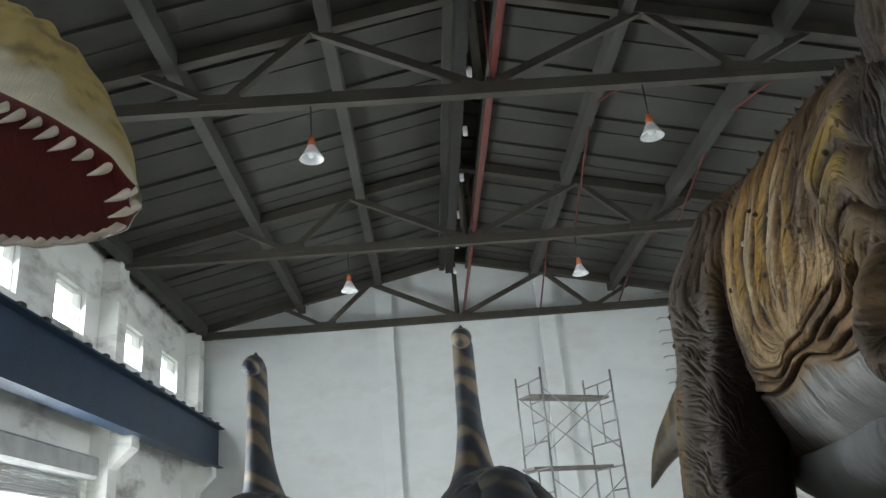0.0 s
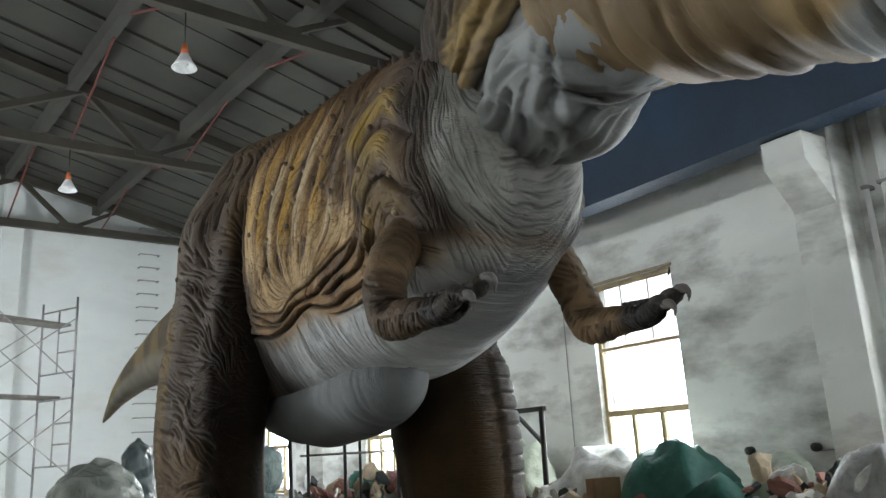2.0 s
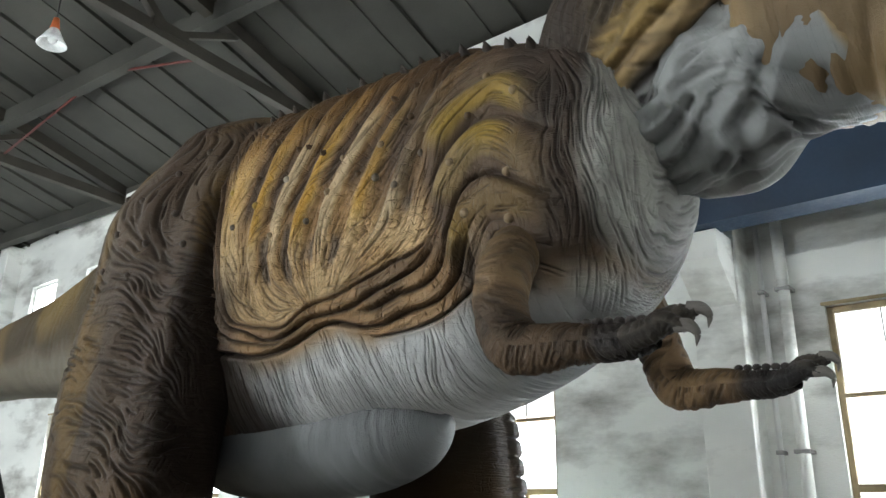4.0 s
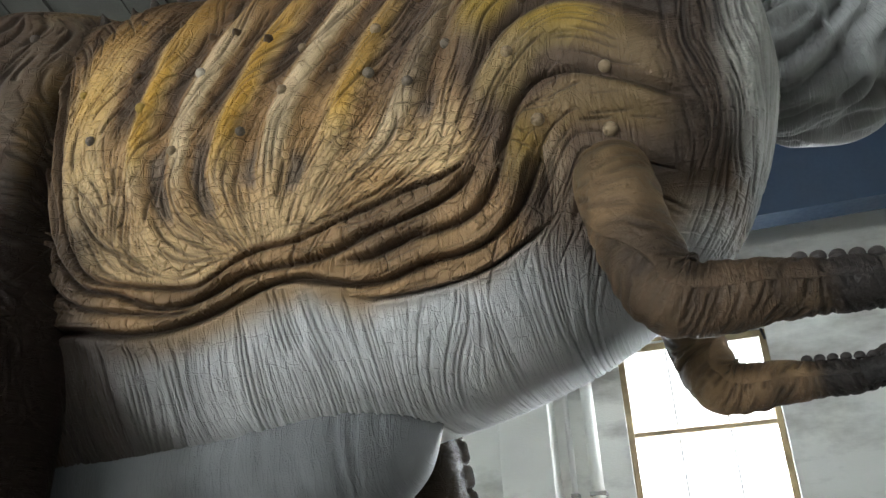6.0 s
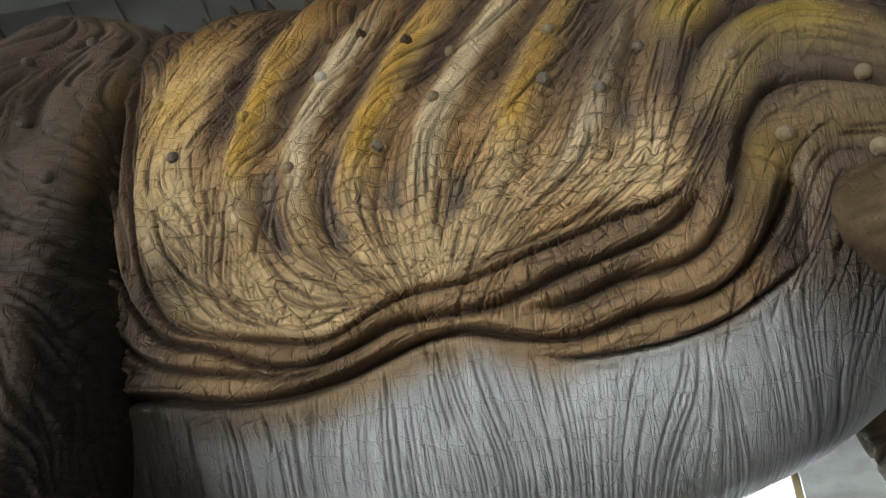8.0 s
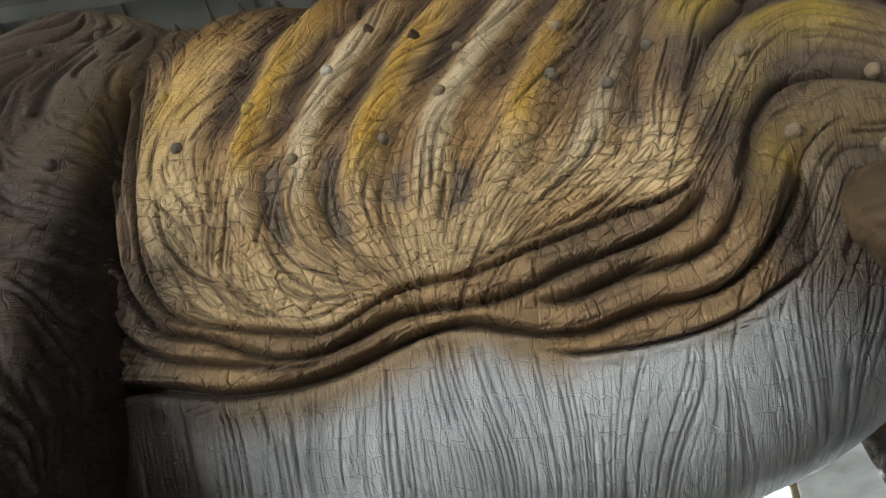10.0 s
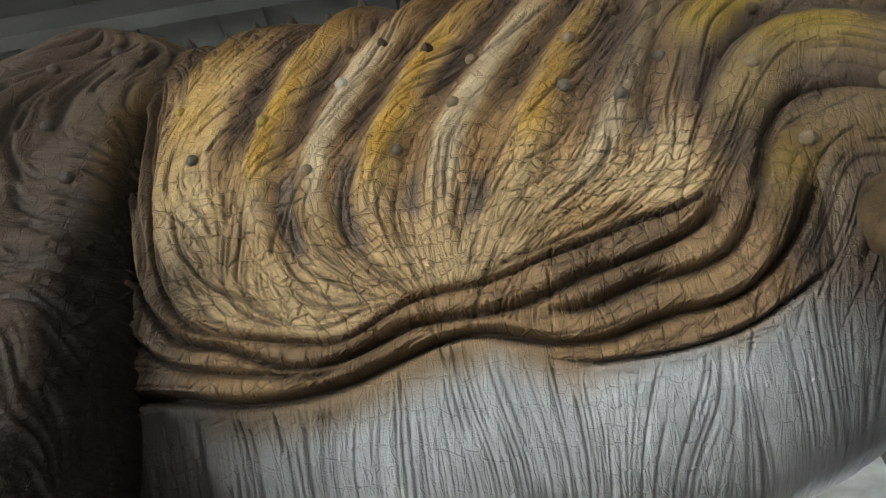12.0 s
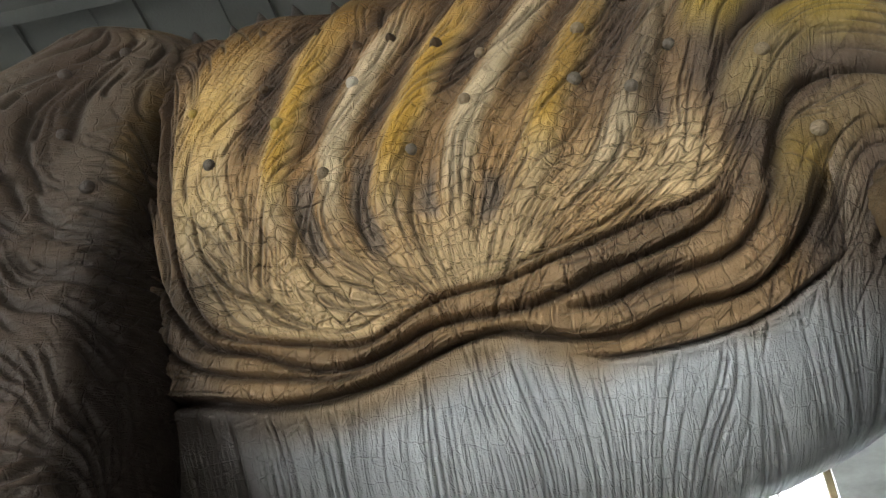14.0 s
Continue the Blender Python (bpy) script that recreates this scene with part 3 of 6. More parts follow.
def zones(y, z):
    """Signed distance to the lowest and the topmost fold, and shares of belly, fold bands, shoulder and rib cage."""
    d, s, _, _ = to_line(FOLD_LOW, y, z)
    low = d * s
    d, s, _, _ = to_line(FOLD_TOP, y, z)
    top = d * s
    d, s, _, _ = to_line(FOLD_SHORT, y, z)
    short = d * s
    belly = smoothstep(0.012, -0.006, low) * smoothstep(5.42, 5.5, y)
    belly = np.maximum(belly, smoothstep(2.75, 2.6, z) * (y < 5.5))
    belly = belly * np.where((y < 6.06) & (y > 5.5), np.maximum(smoothstep(0.012, -0.006, short), smoothstep(6.0, 6.06, y)), 1)
    bands = (1 - belly) * (1 - smoothstep(0.0, 0.02, top))
    border = np.interp(z, EDGE_Z, EDGE_Y) + 0.02 * (noise2(y * 9, z * 9, 23) - 0.5)
    shoulder = smoothstep(0.05, -0.03, y - border) * (1 - belly) * smoothstep(5.02, 5.12, y)
    cage = smoothstep(0.0, 0.03, top) * smoothstep(-0.02, 0.1, y - np.interp(z, EDGE_Z, EDGE_Y)) * smoothstep(6.99, 6.9, y)
    return low, top, short, belly, bands, shoulder, cage


def flank_grooves():
    """The wrinkles of the trunk's side, on a sheet of y and z: long strands, cross cuts, and the cuts that split the fold bands."""
    rng = np.random.default_rng(7)
    sheet_map, cross, seams = (Grooves(4.9, 7.2, 2.1, 4.0, 0.0015) for _ in range(3))
    # the zones and headings on a coarse grid, read back where the lines run
    gy, gz = np.meshgrid(np.arange(4.9, 7.21, 0.012), np.arange(2.1, 4.01, 0.012), indexing="ij")
    shape = gy.shape
    fy, fz = gy.ravel(), gz.ravel()
    low, top, short, belly, bands, shoulder, cage = (a.reshape(shape) for a in zones(fy, fz))
    wave = 2.4 * (noise2(fy * 5, fz * 4, 21) - 0.5).reshape(shape) + 1.0 * (noise2(fy * 12, fz * 9, 22) - 0.5).reshape(shape)
    gl = np.gradient(low, 0.012)
    run_band = np.arctan2(-gl[0], gl[1])
    gt = np.gradient(top, 0.012)
    tangent = np.stack([gt[1], -gt[0]], -1)
    lens = np.clip((6.2 - gy) / 0.24, -1, 1)[..., None]
    down = tangent * lens + np.array([0.0, -1.0]) * (1 - np.abs(lens))
    slope = rib_phase(gy, gz)[1]
    rib = np.stack([-slope, -np.ones(shape)], -1)
    rib /= np.linalg.norm(rib, axis=-1, keepdims=True)
    reach = np.interp(fy, [5.6, 5.9, 6.2, 6.32, 6.44, 6.7, 6.9], [0.2, 0.16, 0.08, 0.07, 0.09, 0.13, 0.16]).reshape(shape)
    mixed = smoothstep(0.05, 1.3, top / reach)[..., None]
    way = rib * mixed + down * (1 - mixed)
    run_cage = np.arctan2(way[..., 1], way[..., 0]) + 0.42 * wave
    # over the shoulder the lines follow the rolls, sweeping up, over and down to the folds
    near_roll, run_lobe = np.full(len(fy), 9.0), np.full(len(fy), np.pi)
    for line in ROLLS:
        c = curve_through([(a, b, 0) for a, b in line], 60)[:, :2]
        head = np.gradient(c, axis=0)
        d2 = (fy[:, None] - c[None, :, 0]) ** 2 + (fz[:, None] - c[None, :, 1]) ** 2
        i = np.argmin(d2, 1)
        d = d2[np.arange(len(i)), i]
        run_lobe = np.where(d < near_roll, np.arctan2(head[i, 1], head[i, 0]), run_lobe)
        near_roll = np.minimum(near_roll, d)
    run_lobe = run_lobe.reshape(shape) + 0.3 * wave
    run_belly = -np.pi / 2 + 0.07 + 0.36 * wave

    def reader(table):
        def read(u, v):
            i = np.clip(((u - 4.9) / 0.012).astype(int), 0, shape[0] - 1)
            j = np.clip(((v - 2.1) / 0.012).astype(int), 0, shape[1] - 1)
            return table[i, j]
        return read

    ys, zs = (5.05, 7.15), (2.15, 3.98)
    in_cage = reader((cage > 0.4) * 1.0)
    low_cage = reader((cage > 0.4) * smoothstep(0.62, 0.25, top))
    strip = reader(np.where((bands > 0.5) & (gy > 5.45), 1.0, 0.0))
    # belly: wavy strands that hang down from the lowest fold, heavy and close below it, with a few thin cross lines
    hang = reader(belly * smoothstep(-0.55, -0.1, low + 0.1 * (noise2(fy * 4, fz * 4, 26).reshape(shape) - 0.5)))
    sheet_map.scatter(rng, ys, (2.25, 2.9), 0.06, reader(run_belly), (0.14, 0.4), (0.0032, 0.005), (0.004, 0.008), hang)
    sheet_map.scatter(rng, ys, (2.25, 2.9), 0.0105, reader(run_belly), (0.08, 0.3), (0.0022, 0.0034), (0.0025, 0.0065), hang)
    sheet_map.scatter(rng, ys, (2.2, 2.9), 0.03, reader(run_belly), (0.04, 0.16), (0.0028, 0.0042), (0.001, 0.003), reader(belly))
    cross.scatter(rng, ys, (2.2, 2.9), 0.05, reader(run_belly + np.pi / 2), (0.03, 0.12), (0.0019, 0.0025), (0.0014, 0.003), reader(belly * 0.9))
    # rib cage: strands along the ribs that fan out below them, and a net of cross cuts
    sheet_map.scatter(rng, ys, zs, 0.05, reader(run_cage), (0.08, 0.28), (0.0038, 0.0056), (0.004, 0.009), in_cage)
    sheet_map.scatter(rng, ys, zs, 0.017, reader(run_cage), (0.05, 0.2), (0.002, 0.003), (0.0025, 0.0055), in_cage)
    cross.scatter(rng, ys, zs, 0.042, reader(run_cage + np.pi / 2 + 0.25 * wave), (0.03, 0.09), (0.0021, 0.0028), (0.0024, 0.0048), reader(cage * 0.9))
    cross.scatter(rng, ys, zs, 0.036, reader(run_cage + np.pi / 2 - 0.2), (0.025, 0.08), (0.0022, 0.003), (0.0028, 0.0056), low_cage)
    # fold bands: cuts across them, some in pairs, and a few lines along them
    seams.scatter(rng, ys, zs, 0.040, reader(run_band + np.pi / 2 + 0.22 * wave), (0.045, 0.10), (0.0022, 0.0034), (0.0035, 0.007), strip)
    seams.scatter(rng, ys, zs, 0.045, reader(run_band - np.pi / 2 + 0.3 * wave), (0.02, 0.05), (0.002, 0.0026), (0.002, 0.004), strip)
    sheet_map.scatter(rng, ys, zs, 0.034, reader(run_band + 0.2 * wave), (0.06, 0.2), (0.0026, 0.004), (0.003, 0.006), strip)
    # shoulder: lines along the rolls, and a thin net across them
    arm = reader(shoulder * (gy > 5.18))
    sheet_map.scatter(rng, ys, zs, 0.017, reader(run_lobe), (0.06, 0.26), (0.0024, 0.0042), (0.003, 0.0075), arm)
    cross.scatter(rng, ys, zs, 0.05, reader(run_lobe + np.pi / 2), (0.02, 0.07), (0.002, 0.0027), (0.0014, 0.003), arm)
    # hip: long folds that hang down in front of the thigh
    hip = reader(smoothstep(6.86, 6.92, gy) * (belly < 0.3))
    sheet_map.scatter(rng, (6.84, 7.15), (2.7, 3.98), 0.022, reader(-np.pi / 2 - 0.2 - 0.5 * smoothstep(3.3, 3.7, gz) + 0.2 * wave), (0.1, 0.4), (0.004, 0.007), (0.004, 0.010), hip)
    return sheet_map, cross, seams


def flank(x, y, z):
    """Relief, paint and the run of the fine grain on the trunk's side, at places (y, z)."""
    n = len(y)
    relief, wash_shade = np.zeros(n), np.zeros(n)
    for k, (line, depth, wide, crease_dark) in enumerate(FOLDS):
        d, s, along, length = to_line(line, y, z)
        ends = smoothstep(0, 0.1, along) * smoothstep(0, 0.12, length - along)
        if k in (0, 2, 3, 4):
            ends = smoothstep(0, 0.12, length - along)
        wide = wide * (0.75 + 0.5 * noise2(along * 9, 0 * along, 300 + k))
        groove = np.exp(-(d / wide) ** 2)
        over = np.where(s > 0, np.exp(-((d - 2.3 * wide) / (2.0 * wide)) ** 2), 0.4 * np.exp(-((d - 2.6 * wide) / (2.2 * wide)) ** 2))
        relief += 1.15 * depth * ends * (-groove + 0.6 * over)
        # dark wash in each crease, deepened to stand in for its shade
        wash_shade = np.maximum(wash_shade, np.exp(-(d / (wide * 1.25)) ** 2) * ends * crease_dark)
        # a thinner smear of the same dark beside the crease
        wash_shade = np.maximum(wash_shade, 0.42 * np.exp(-(d / (wide * 3.2)) ** 2) * ends * crease_dark * smoothstep(0.25, 0.7, noise2(y * 8, z * 8, 330 + k)))
    low, top, short, belly, bands, shoulder, cage = zones(y, z)
    phase, slope = rib_phase(y, z)
    crest = 0.5 + 0.5 * np.cos(2 * np.pi * phase)
    fade = smoothstep(0.03, 0.26, top) * smoothstep(3.95, 3.65, z)
    wob = noise2(y * 9, z * 7, 3)
    relief += cage * fade * 0.032 * (crest - 0.5) * (0.75 + 0.5 * wob)
    relief += cage * 0.010 * (noise2(y * 11, z * 9, 4) - 0.5)
    roll = np.zeros(n)
    for line, high in zip(ROLLS, (0.04, 0.05, 0.04)):
        d, _, along, length = to_line(line, y, z)
        body = np.exp(-(d / 0.062) ** 2) * smoothstep(0.0, 0.12, length - along) * smoothstep(5.05, 5.25, y)
        relief += high * body
        roll = np.maximum(roll, np.exp(-(d / 0.066) ** 4) * smoothstep(0.0, 0.14, length - along))
    strands, cross, seams = (m.at(y, z) for m in flank_grooves())
    seams = seams * smoothstep(0.3, 0.7, bands)
    relief -= np.maximum(np.maximum(strands, cross), seams)
    relief *= 1 - 0.8 * smoothstep(6.95, 7.05, y)
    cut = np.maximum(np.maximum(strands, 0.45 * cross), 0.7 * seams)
    # fine cuts take the same mix of wash and painted shade
    wash_shade = np.maximum(wash_shade, np.clip(cut / 0.0055, 0, 1) * np.where(belly > 0.5, 0.22 * smoothstep(-0.3, 0.0, low) + 0.07, 0.6))
    # paint, laid on softly with an airbrush; some shade is put into it
    blotch = 0.6 * noise2(y * 4 + z * 1.9, z * 4 - y * 1.7, 51) + 0.4 * noise2(y * 7 - z * 3, z * 7 + y * 3, 52)
    tan, umber = np.array([0.46, 0.275, 0.12]), np.array([0.058, 0.035, 0.024])
    ochre, pale, grey = np.array([0.60, 0.335, 0.03]), np.array([0.78, 0.62, 0.41]), np.array([0.70, 0.695, 0.68])

    def mix(a, b, t):
        return a + (b - a) * np.clip(t, 0, 1)[:, None]

    speck = 0.6 * noise2(y * 26, z * 20, 53) + 0.4 * noise2(y * 55, z * 45, 54)
    col = np.tile(tan, (n, 1))
    # the lower cage is pale; above it the ground turns brown and the ribs stand out
    col = mix(col, np.array([0.76, 0.54, 0.30]), cage * smoothstep(0.34, 0.05, top) * (0.3 + 0.7 * smoothstep(0.3, 0.6, blotch)))
    col = mix(col, np.array([0.33, 0.195, 0.085]), cage * smoothstep(3.02, 3.25, z + 0.15 * (blotch - 0.5)))
    yellow = 0.5 - 0.5 * np.cos(np.pi * np.clip(phase, -1, 6.0)) * np.where(phase < 0.5, -0.5, 1.0)
    yellow = smoothstep(0.3, 0.8, yellow + 0.35 * (blotch - 0.5)) * (1 - 0.75 * smoothstep(5.9, 6.4, phase)) * smoothstep(2.9, 3.08, z + 0.15 * (blotch - 0.5))
    core = smoothstep(0.3, 0.95, crest + 0.25 * (speck - 0.5) + 0.2 * (wob - 0.5))
    col = mix(col, pale, cage * smoothstep(2.84, 3.02, z) * smoothstep(3.62, 3.35, z) * 0.85 * core * (1 - 0.55 * smoothstep(6.3, 7.0, phase)))
    col = mix(col, ochre, cage * yellow * core * (1 - 0.6 * smoothstep(3.3, 3.65, z)) * np.where(phase < 0.5, 0.4 + 0.3 * smoothstep(3.1, 3.3, z), 0.9))
    col = mix(col, np.array([0.33, 0.18, 0.045]), cage * core * smoothstep(3.36, 3.56, z) * 0.6)
    dark = cage * smoothstep(0.46, 0.0, crest + 0.3 * (wob - 0.5) + 0.15 * (speck - 0.5)) * smoothstep(3.0, 3.24, z + 0.24 * (blotch - 0.5))
    col = mix(col, umber, 0.9 * dark)
    slate = cage * smoothstep(0.5, 0.1, crest) * smoothstep(0.45, 0.7, noise2(y * 6 + z * 3, z * 6 - y * 3, 55)) * smoothstep(3.14, 3.02, z) * smoothstep(2.78, 2.86, z)
    col = mix(col, np.array([0.16, 0.135, 0.125]), 0.75 * slate)
    col = mix(col, np.array([0.14, 0.095, 0.065]), cage * smoothstep(5.98, 5.8, y + 0.2 * (blotch - 0.5)) * smoothstep(2.95, 3.15, z) * 0.85)
    # shoulder: dark ground with ochre rolls
    col = mix(col, np.array([0.13, 0.088, 0.06]), shoulder * 0.92)
    tone = mix(np.tile(np.array([0.43, 0.275, 0.04]), (n, 1)), np.array([0.36, 0.25, 0.11]), smoothstep(0.25, 0.75, blotch + 0.2 * (speck - 0.5)))
    col = mix(col, tone, np.maximum(shoulder, bands * (y < 5.66)) * smoothstep(0.1, 1.0, roll) * smoothstep(5.12, 5.3, y) * (1 - 0.5 * smoothstep(3.3, 3.46, z)) * 0.92)
    col = mix(col, np.array([0.43, 0.28, 0.155]), bands * 0.75 * (y > 5.62))
    col = mix(col, np.array([0.13, 0.088, 0.06]), bands * smoothstep(0.4, 0.68, noise2(y * 5 + z * 2, z * 5 - y * 2, 57) + 0.25 * smoothstep(5.95, 5.65, y)) * 0.62)
    # joint of shoulder and arm darkened, its shade put into the paint
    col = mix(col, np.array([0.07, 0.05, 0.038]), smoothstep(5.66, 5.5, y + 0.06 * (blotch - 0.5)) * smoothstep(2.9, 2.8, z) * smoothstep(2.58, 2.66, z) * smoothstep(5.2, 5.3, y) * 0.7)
    # pale belly, with the brown running out over its upper edge
    edge = np.where((y < 6.04) & (y > 5.5), np.minimum(low, short), low)
    white = belly * smoothstep(-0.015, -0.10, edge + 0.03 * (noise2(y * 16, z * 3, 61) - 0.5))
    white = np.where(y < 5.5, belly, white) * (1 - 0.95 * smoothstep(2.56, 2.7, z) * smoothstep(5.66, 5.54, y) * smoothstep(5.15, 5.25, y))
    col = mix(col, np.array([0.46, 0.33, 0.2]), belly * 0.7)
    col = mix(col, grey, white)
    col = mix(col, np.array([0.38, 0.385, 0.38]), white * smoothstep(5.75, 5.4, y))
    # armpit shade, painted as a soft dark spot
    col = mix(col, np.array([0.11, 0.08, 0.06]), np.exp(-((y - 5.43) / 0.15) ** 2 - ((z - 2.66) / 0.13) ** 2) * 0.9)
    # belly darkens towards the thigh, whose shade is painted in
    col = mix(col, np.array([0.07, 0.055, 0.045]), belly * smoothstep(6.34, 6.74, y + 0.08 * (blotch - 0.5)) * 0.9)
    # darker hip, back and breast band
    # low folds beside the thigh carry its shade in their colour too
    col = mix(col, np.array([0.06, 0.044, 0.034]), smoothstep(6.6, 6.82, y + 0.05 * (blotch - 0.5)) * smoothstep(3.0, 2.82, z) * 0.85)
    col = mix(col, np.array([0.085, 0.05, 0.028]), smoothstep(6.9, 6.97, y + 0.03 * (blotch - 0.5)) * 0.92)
    col = mix(col, np.array([0.09, 0.05, 0.024]), smoothstep(3.5, 3.72, z + 0.12 * (blotch - 0.5)) * 0.9)
    front = noise2(x * 4, z * 4, 71) - 0.5
    breast = smoothstep(5.1, 4.99, y + 0.06 * front)
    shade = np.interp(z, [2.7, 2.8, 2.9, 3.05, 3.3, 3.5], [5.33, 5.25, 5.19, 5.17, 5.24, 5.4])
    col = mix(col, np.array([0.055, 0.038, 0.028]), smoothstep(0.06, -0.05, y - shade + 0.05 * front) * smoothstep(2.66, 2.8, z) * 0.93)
    col = mix(col, np.array([0.42, 0.425, 0.415]), breast)
    col = col * (0.86 + 0.28 * speck)[:, None] * (1 + (np.array([0.04, 0.0, -0.08]) * (cage + bands)[:, None]))
    col = mix(col, np.array([0.04, 0.027, 0.02]), wash_shade * 0.88)
    crackle = (1 - belly) * (0.27 + 0.5 * smoothstep(3.25, 2.95, z)) * (1 - 0.5 * shoulder) * (1 - 0.5 * bands) * smoothstep(5.2, 5.3, y) + 0.12 * belly
    amount = np.stack([0.14 + 0 * y, crackle, np.zeros(n)], -1)
    in_band = bands > 0.5
    return relief, col, np.where(in_band, y * 0.9, np.where(belly > 0.5, y + 0.03 * noise2(y * 5, z * 5, 77), y - slope * (z - 3.0))), np.where(in_band, low * 0.9 + 0.3 * (y - 6), z), np.where(belly > 0.5, 1.0, 0.0), amount


def grid_normals(g):
    du = np.gradient(g, axis=0)
    dv = np.roll(g, -1, 1) - np.roll(g, 1, 1)
    nrm = np.cross(du, dv)
    return nrm / (np.linalg.norm(nrm, axis=-1, keepdims=True) + 1e-12)


class Statue:
    """Collects closed grids with their paint and the run of their wrinkles into one mesh."""

    def __init__(self):
        self.v, self.q, self.c, self.f, self.a, self.count = [], [], [], [], [], 0

    def add(self, grid, colour, flow=None, amount=(0.08, 0.0, 0.0)):
        v, q = sheet(grid)
        n = len(v)
        self.v.append(v), self.q.append(q + self.count)
        self.c.append(np.broadcast_to(np.asarray(colour, float).reshape(-1, 3), (n, 3)))
        self.f.append(np.stack([v[:, 2], v[:, 1], np.full(n, 3.0)], -1) if flow is None else flow)
        self.a.append(np.broadcast_to(np.asarray(amount, float).reshape(-1, 3), (n, 3)))
        self.count += n

    def build(self, name, mat, tone=1.0):
        v, q, c, f, amount = (np.concatenate(a) for a in (self.v, self.q, self.c, self.f, self.a))
        me = bpy.data.meshes.new(name)
        me.vertices.add(len(v)), me.loops.add(4 * len(q)), me.polygons.add(len(q))
        me.vertices.foreach_set("co", v.ravel())
        me.loops.foreach_set("vertex_index", q.ravel().astype(np.int32))
        me.polygons.foreach_set("loop_start", np.arange(0, 4 * len(q), 4, dtype=np.int32))
        me.polygons.foreach_set("use_smooth", np.ones(len(q), bool))
        me.update(calc_edges=True)
        me.color_attributes.new("paint", "FLOAT_COLOR", "POINT").data.foreach_set("color", np.c_[c * tone, np.ones(len(c))].ravel())
        me.attributes.new("flow", "FLOAT_VECTOR", "POINT").data.foreach_set("vector", f.ravel())
        me.attributes.new("amount", "FLOAT_VECTOR", "POINT").data.foreach_set("vector", amount.ravel())
        me.materials.append(mat)
        return new(name, me)


def outward(grid, nrm):
    """Normals turned to point away from the middle of each ring."""
    mid = grid.mean(1, keepdims=True)
    sign = np.sign(((grid - mid) * nrm).sum(-1).mean())
    return nrm * sign


def add_trunk(st, fine):
    ys = np.concatenate([np.linspace(4.88, 5.27, int(230 * fine)), np.linspace(5.272, 6.96, int(1060 * fine)), np.linspace(6.965, 9.5, int(100 * fine)), np.linspace(9.55, 13.38, int(60 * fine))])
    ang = ring_angles(int(660 * fine), int(84 * fine))
    g = trunk_grid(TRUNK, ys, ang)
    nrm = outward(g, grid_normals(g))
    y, z = g[..., 1].ravel(), g[..., 2].ravel()
    relief, col, u, v, kind = np.zeros(len(y)), np.tile([0.3, 0.22, 0.12], (len(y), 1)), z.copy(), y.copy(), np.full(len(y), 3.0)
    side, amount = (y < 7.12), np.tile([0.5, 0.4, 0.0], (len(y), 1))
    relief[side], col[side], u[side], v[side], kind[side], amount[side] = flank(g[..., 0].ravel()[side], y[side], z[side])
    # breast: long creases that sweep down and round
    br = (y < 5.26) & side
    xb = g[..., 0].ravel()[br]
    # unrolled round the breast: its middle line at 2.4
    wb = 2.4 + (xb - 2.4) + np.where(xb < 2.4, -1, 1) * np.maximum(y[br] - 4.93, 0) * 1.1
    m, rng = Grooves(1.3, 3.5, 2.3, 3.8, 0.0022), np.random.default_rng(41)

    def sweep(u, v):
        return np.clip(-3.0 * (2.4 - u), -1.45, 1.45) + 1.2 * (noise2(u * 7, v * 5, 83) - 0.5) + 0.7 * (noise2(u * 17, v * 13, 84) - 0.5)

    m.scatter(rng, (1.3, 3.5), (2.3, 3.8), 0.032, sweep, (0.08, 0.28), (0.004, 0.007), (0.005, 0.012))
    m.scatter(rng, (1.3, 3.5), (2.3, 3.8), 0.016, sweep, (0.04, 0.16), (0.003, 0.0045), (0.003, 0.007))
    m.scatter(rng, (1.3, 3.5), (2.3, 3.8), 0.06, lambda u, v: sweep(u, v) + 1.5, (0.03, 0.08), (0.003, 0.004), (0.0015, 0.003))
    crease = m.at(wb, z[br]) * smoothstep(5.24, 5.14, y[br])
    relief[br] -= crease
    # creases tinted darker, shade put into the breast's colour
    col[br] *= (1 - 0.5 * np.clip(crease / 0.009, 0, 1))[:, None]
    col[br] *= (1 - 0.35 * smoothstep(0.5, 0.7, noise2(wb * 5, z[br] * 4, 88)))[:, None]
    u[br], v[br], amount[br] = z[br], xb, (0.12, 0.0, 0.0)
    # hip and tail
    tail = ~side
    yt, zt = y[tail], z[tail]
    prof = smooth_rows(TRUNK, np.clip(yt, 4.881, 13.379))
    level = (zt - prof[:, 2]) / (prof[:, 1] - prof[:, 2] + 1e-6)
    bl = noise2(yt * 3, zt * 3, 91)
    brown = np.array([0.14, 0.095, 0.05]) + (np.array([0.36, 0.24, 0.08]) - np.array([0.14, 0.095, 0.05])) * (smoothstep(0.45, 0.7, noise2(yt * 2.3, zt * 1.2, 92)))[:, None]
    col[tail] = brown + (np.array([0.42, 0.36, 0.27]) - brown) * smoothstep(0.45, 0.22, level + 0.12 * (bl - 0.5))[:, None]
    relief[tail] = 0.006 * (ridged(yt * 9 + zt * 3, zt * 3, 93) - 0.6)
    g = g + nrm * relief.reshape(g.shape[:2])[..., None]
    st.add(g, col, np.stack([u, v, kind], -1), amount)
    return g, nrm


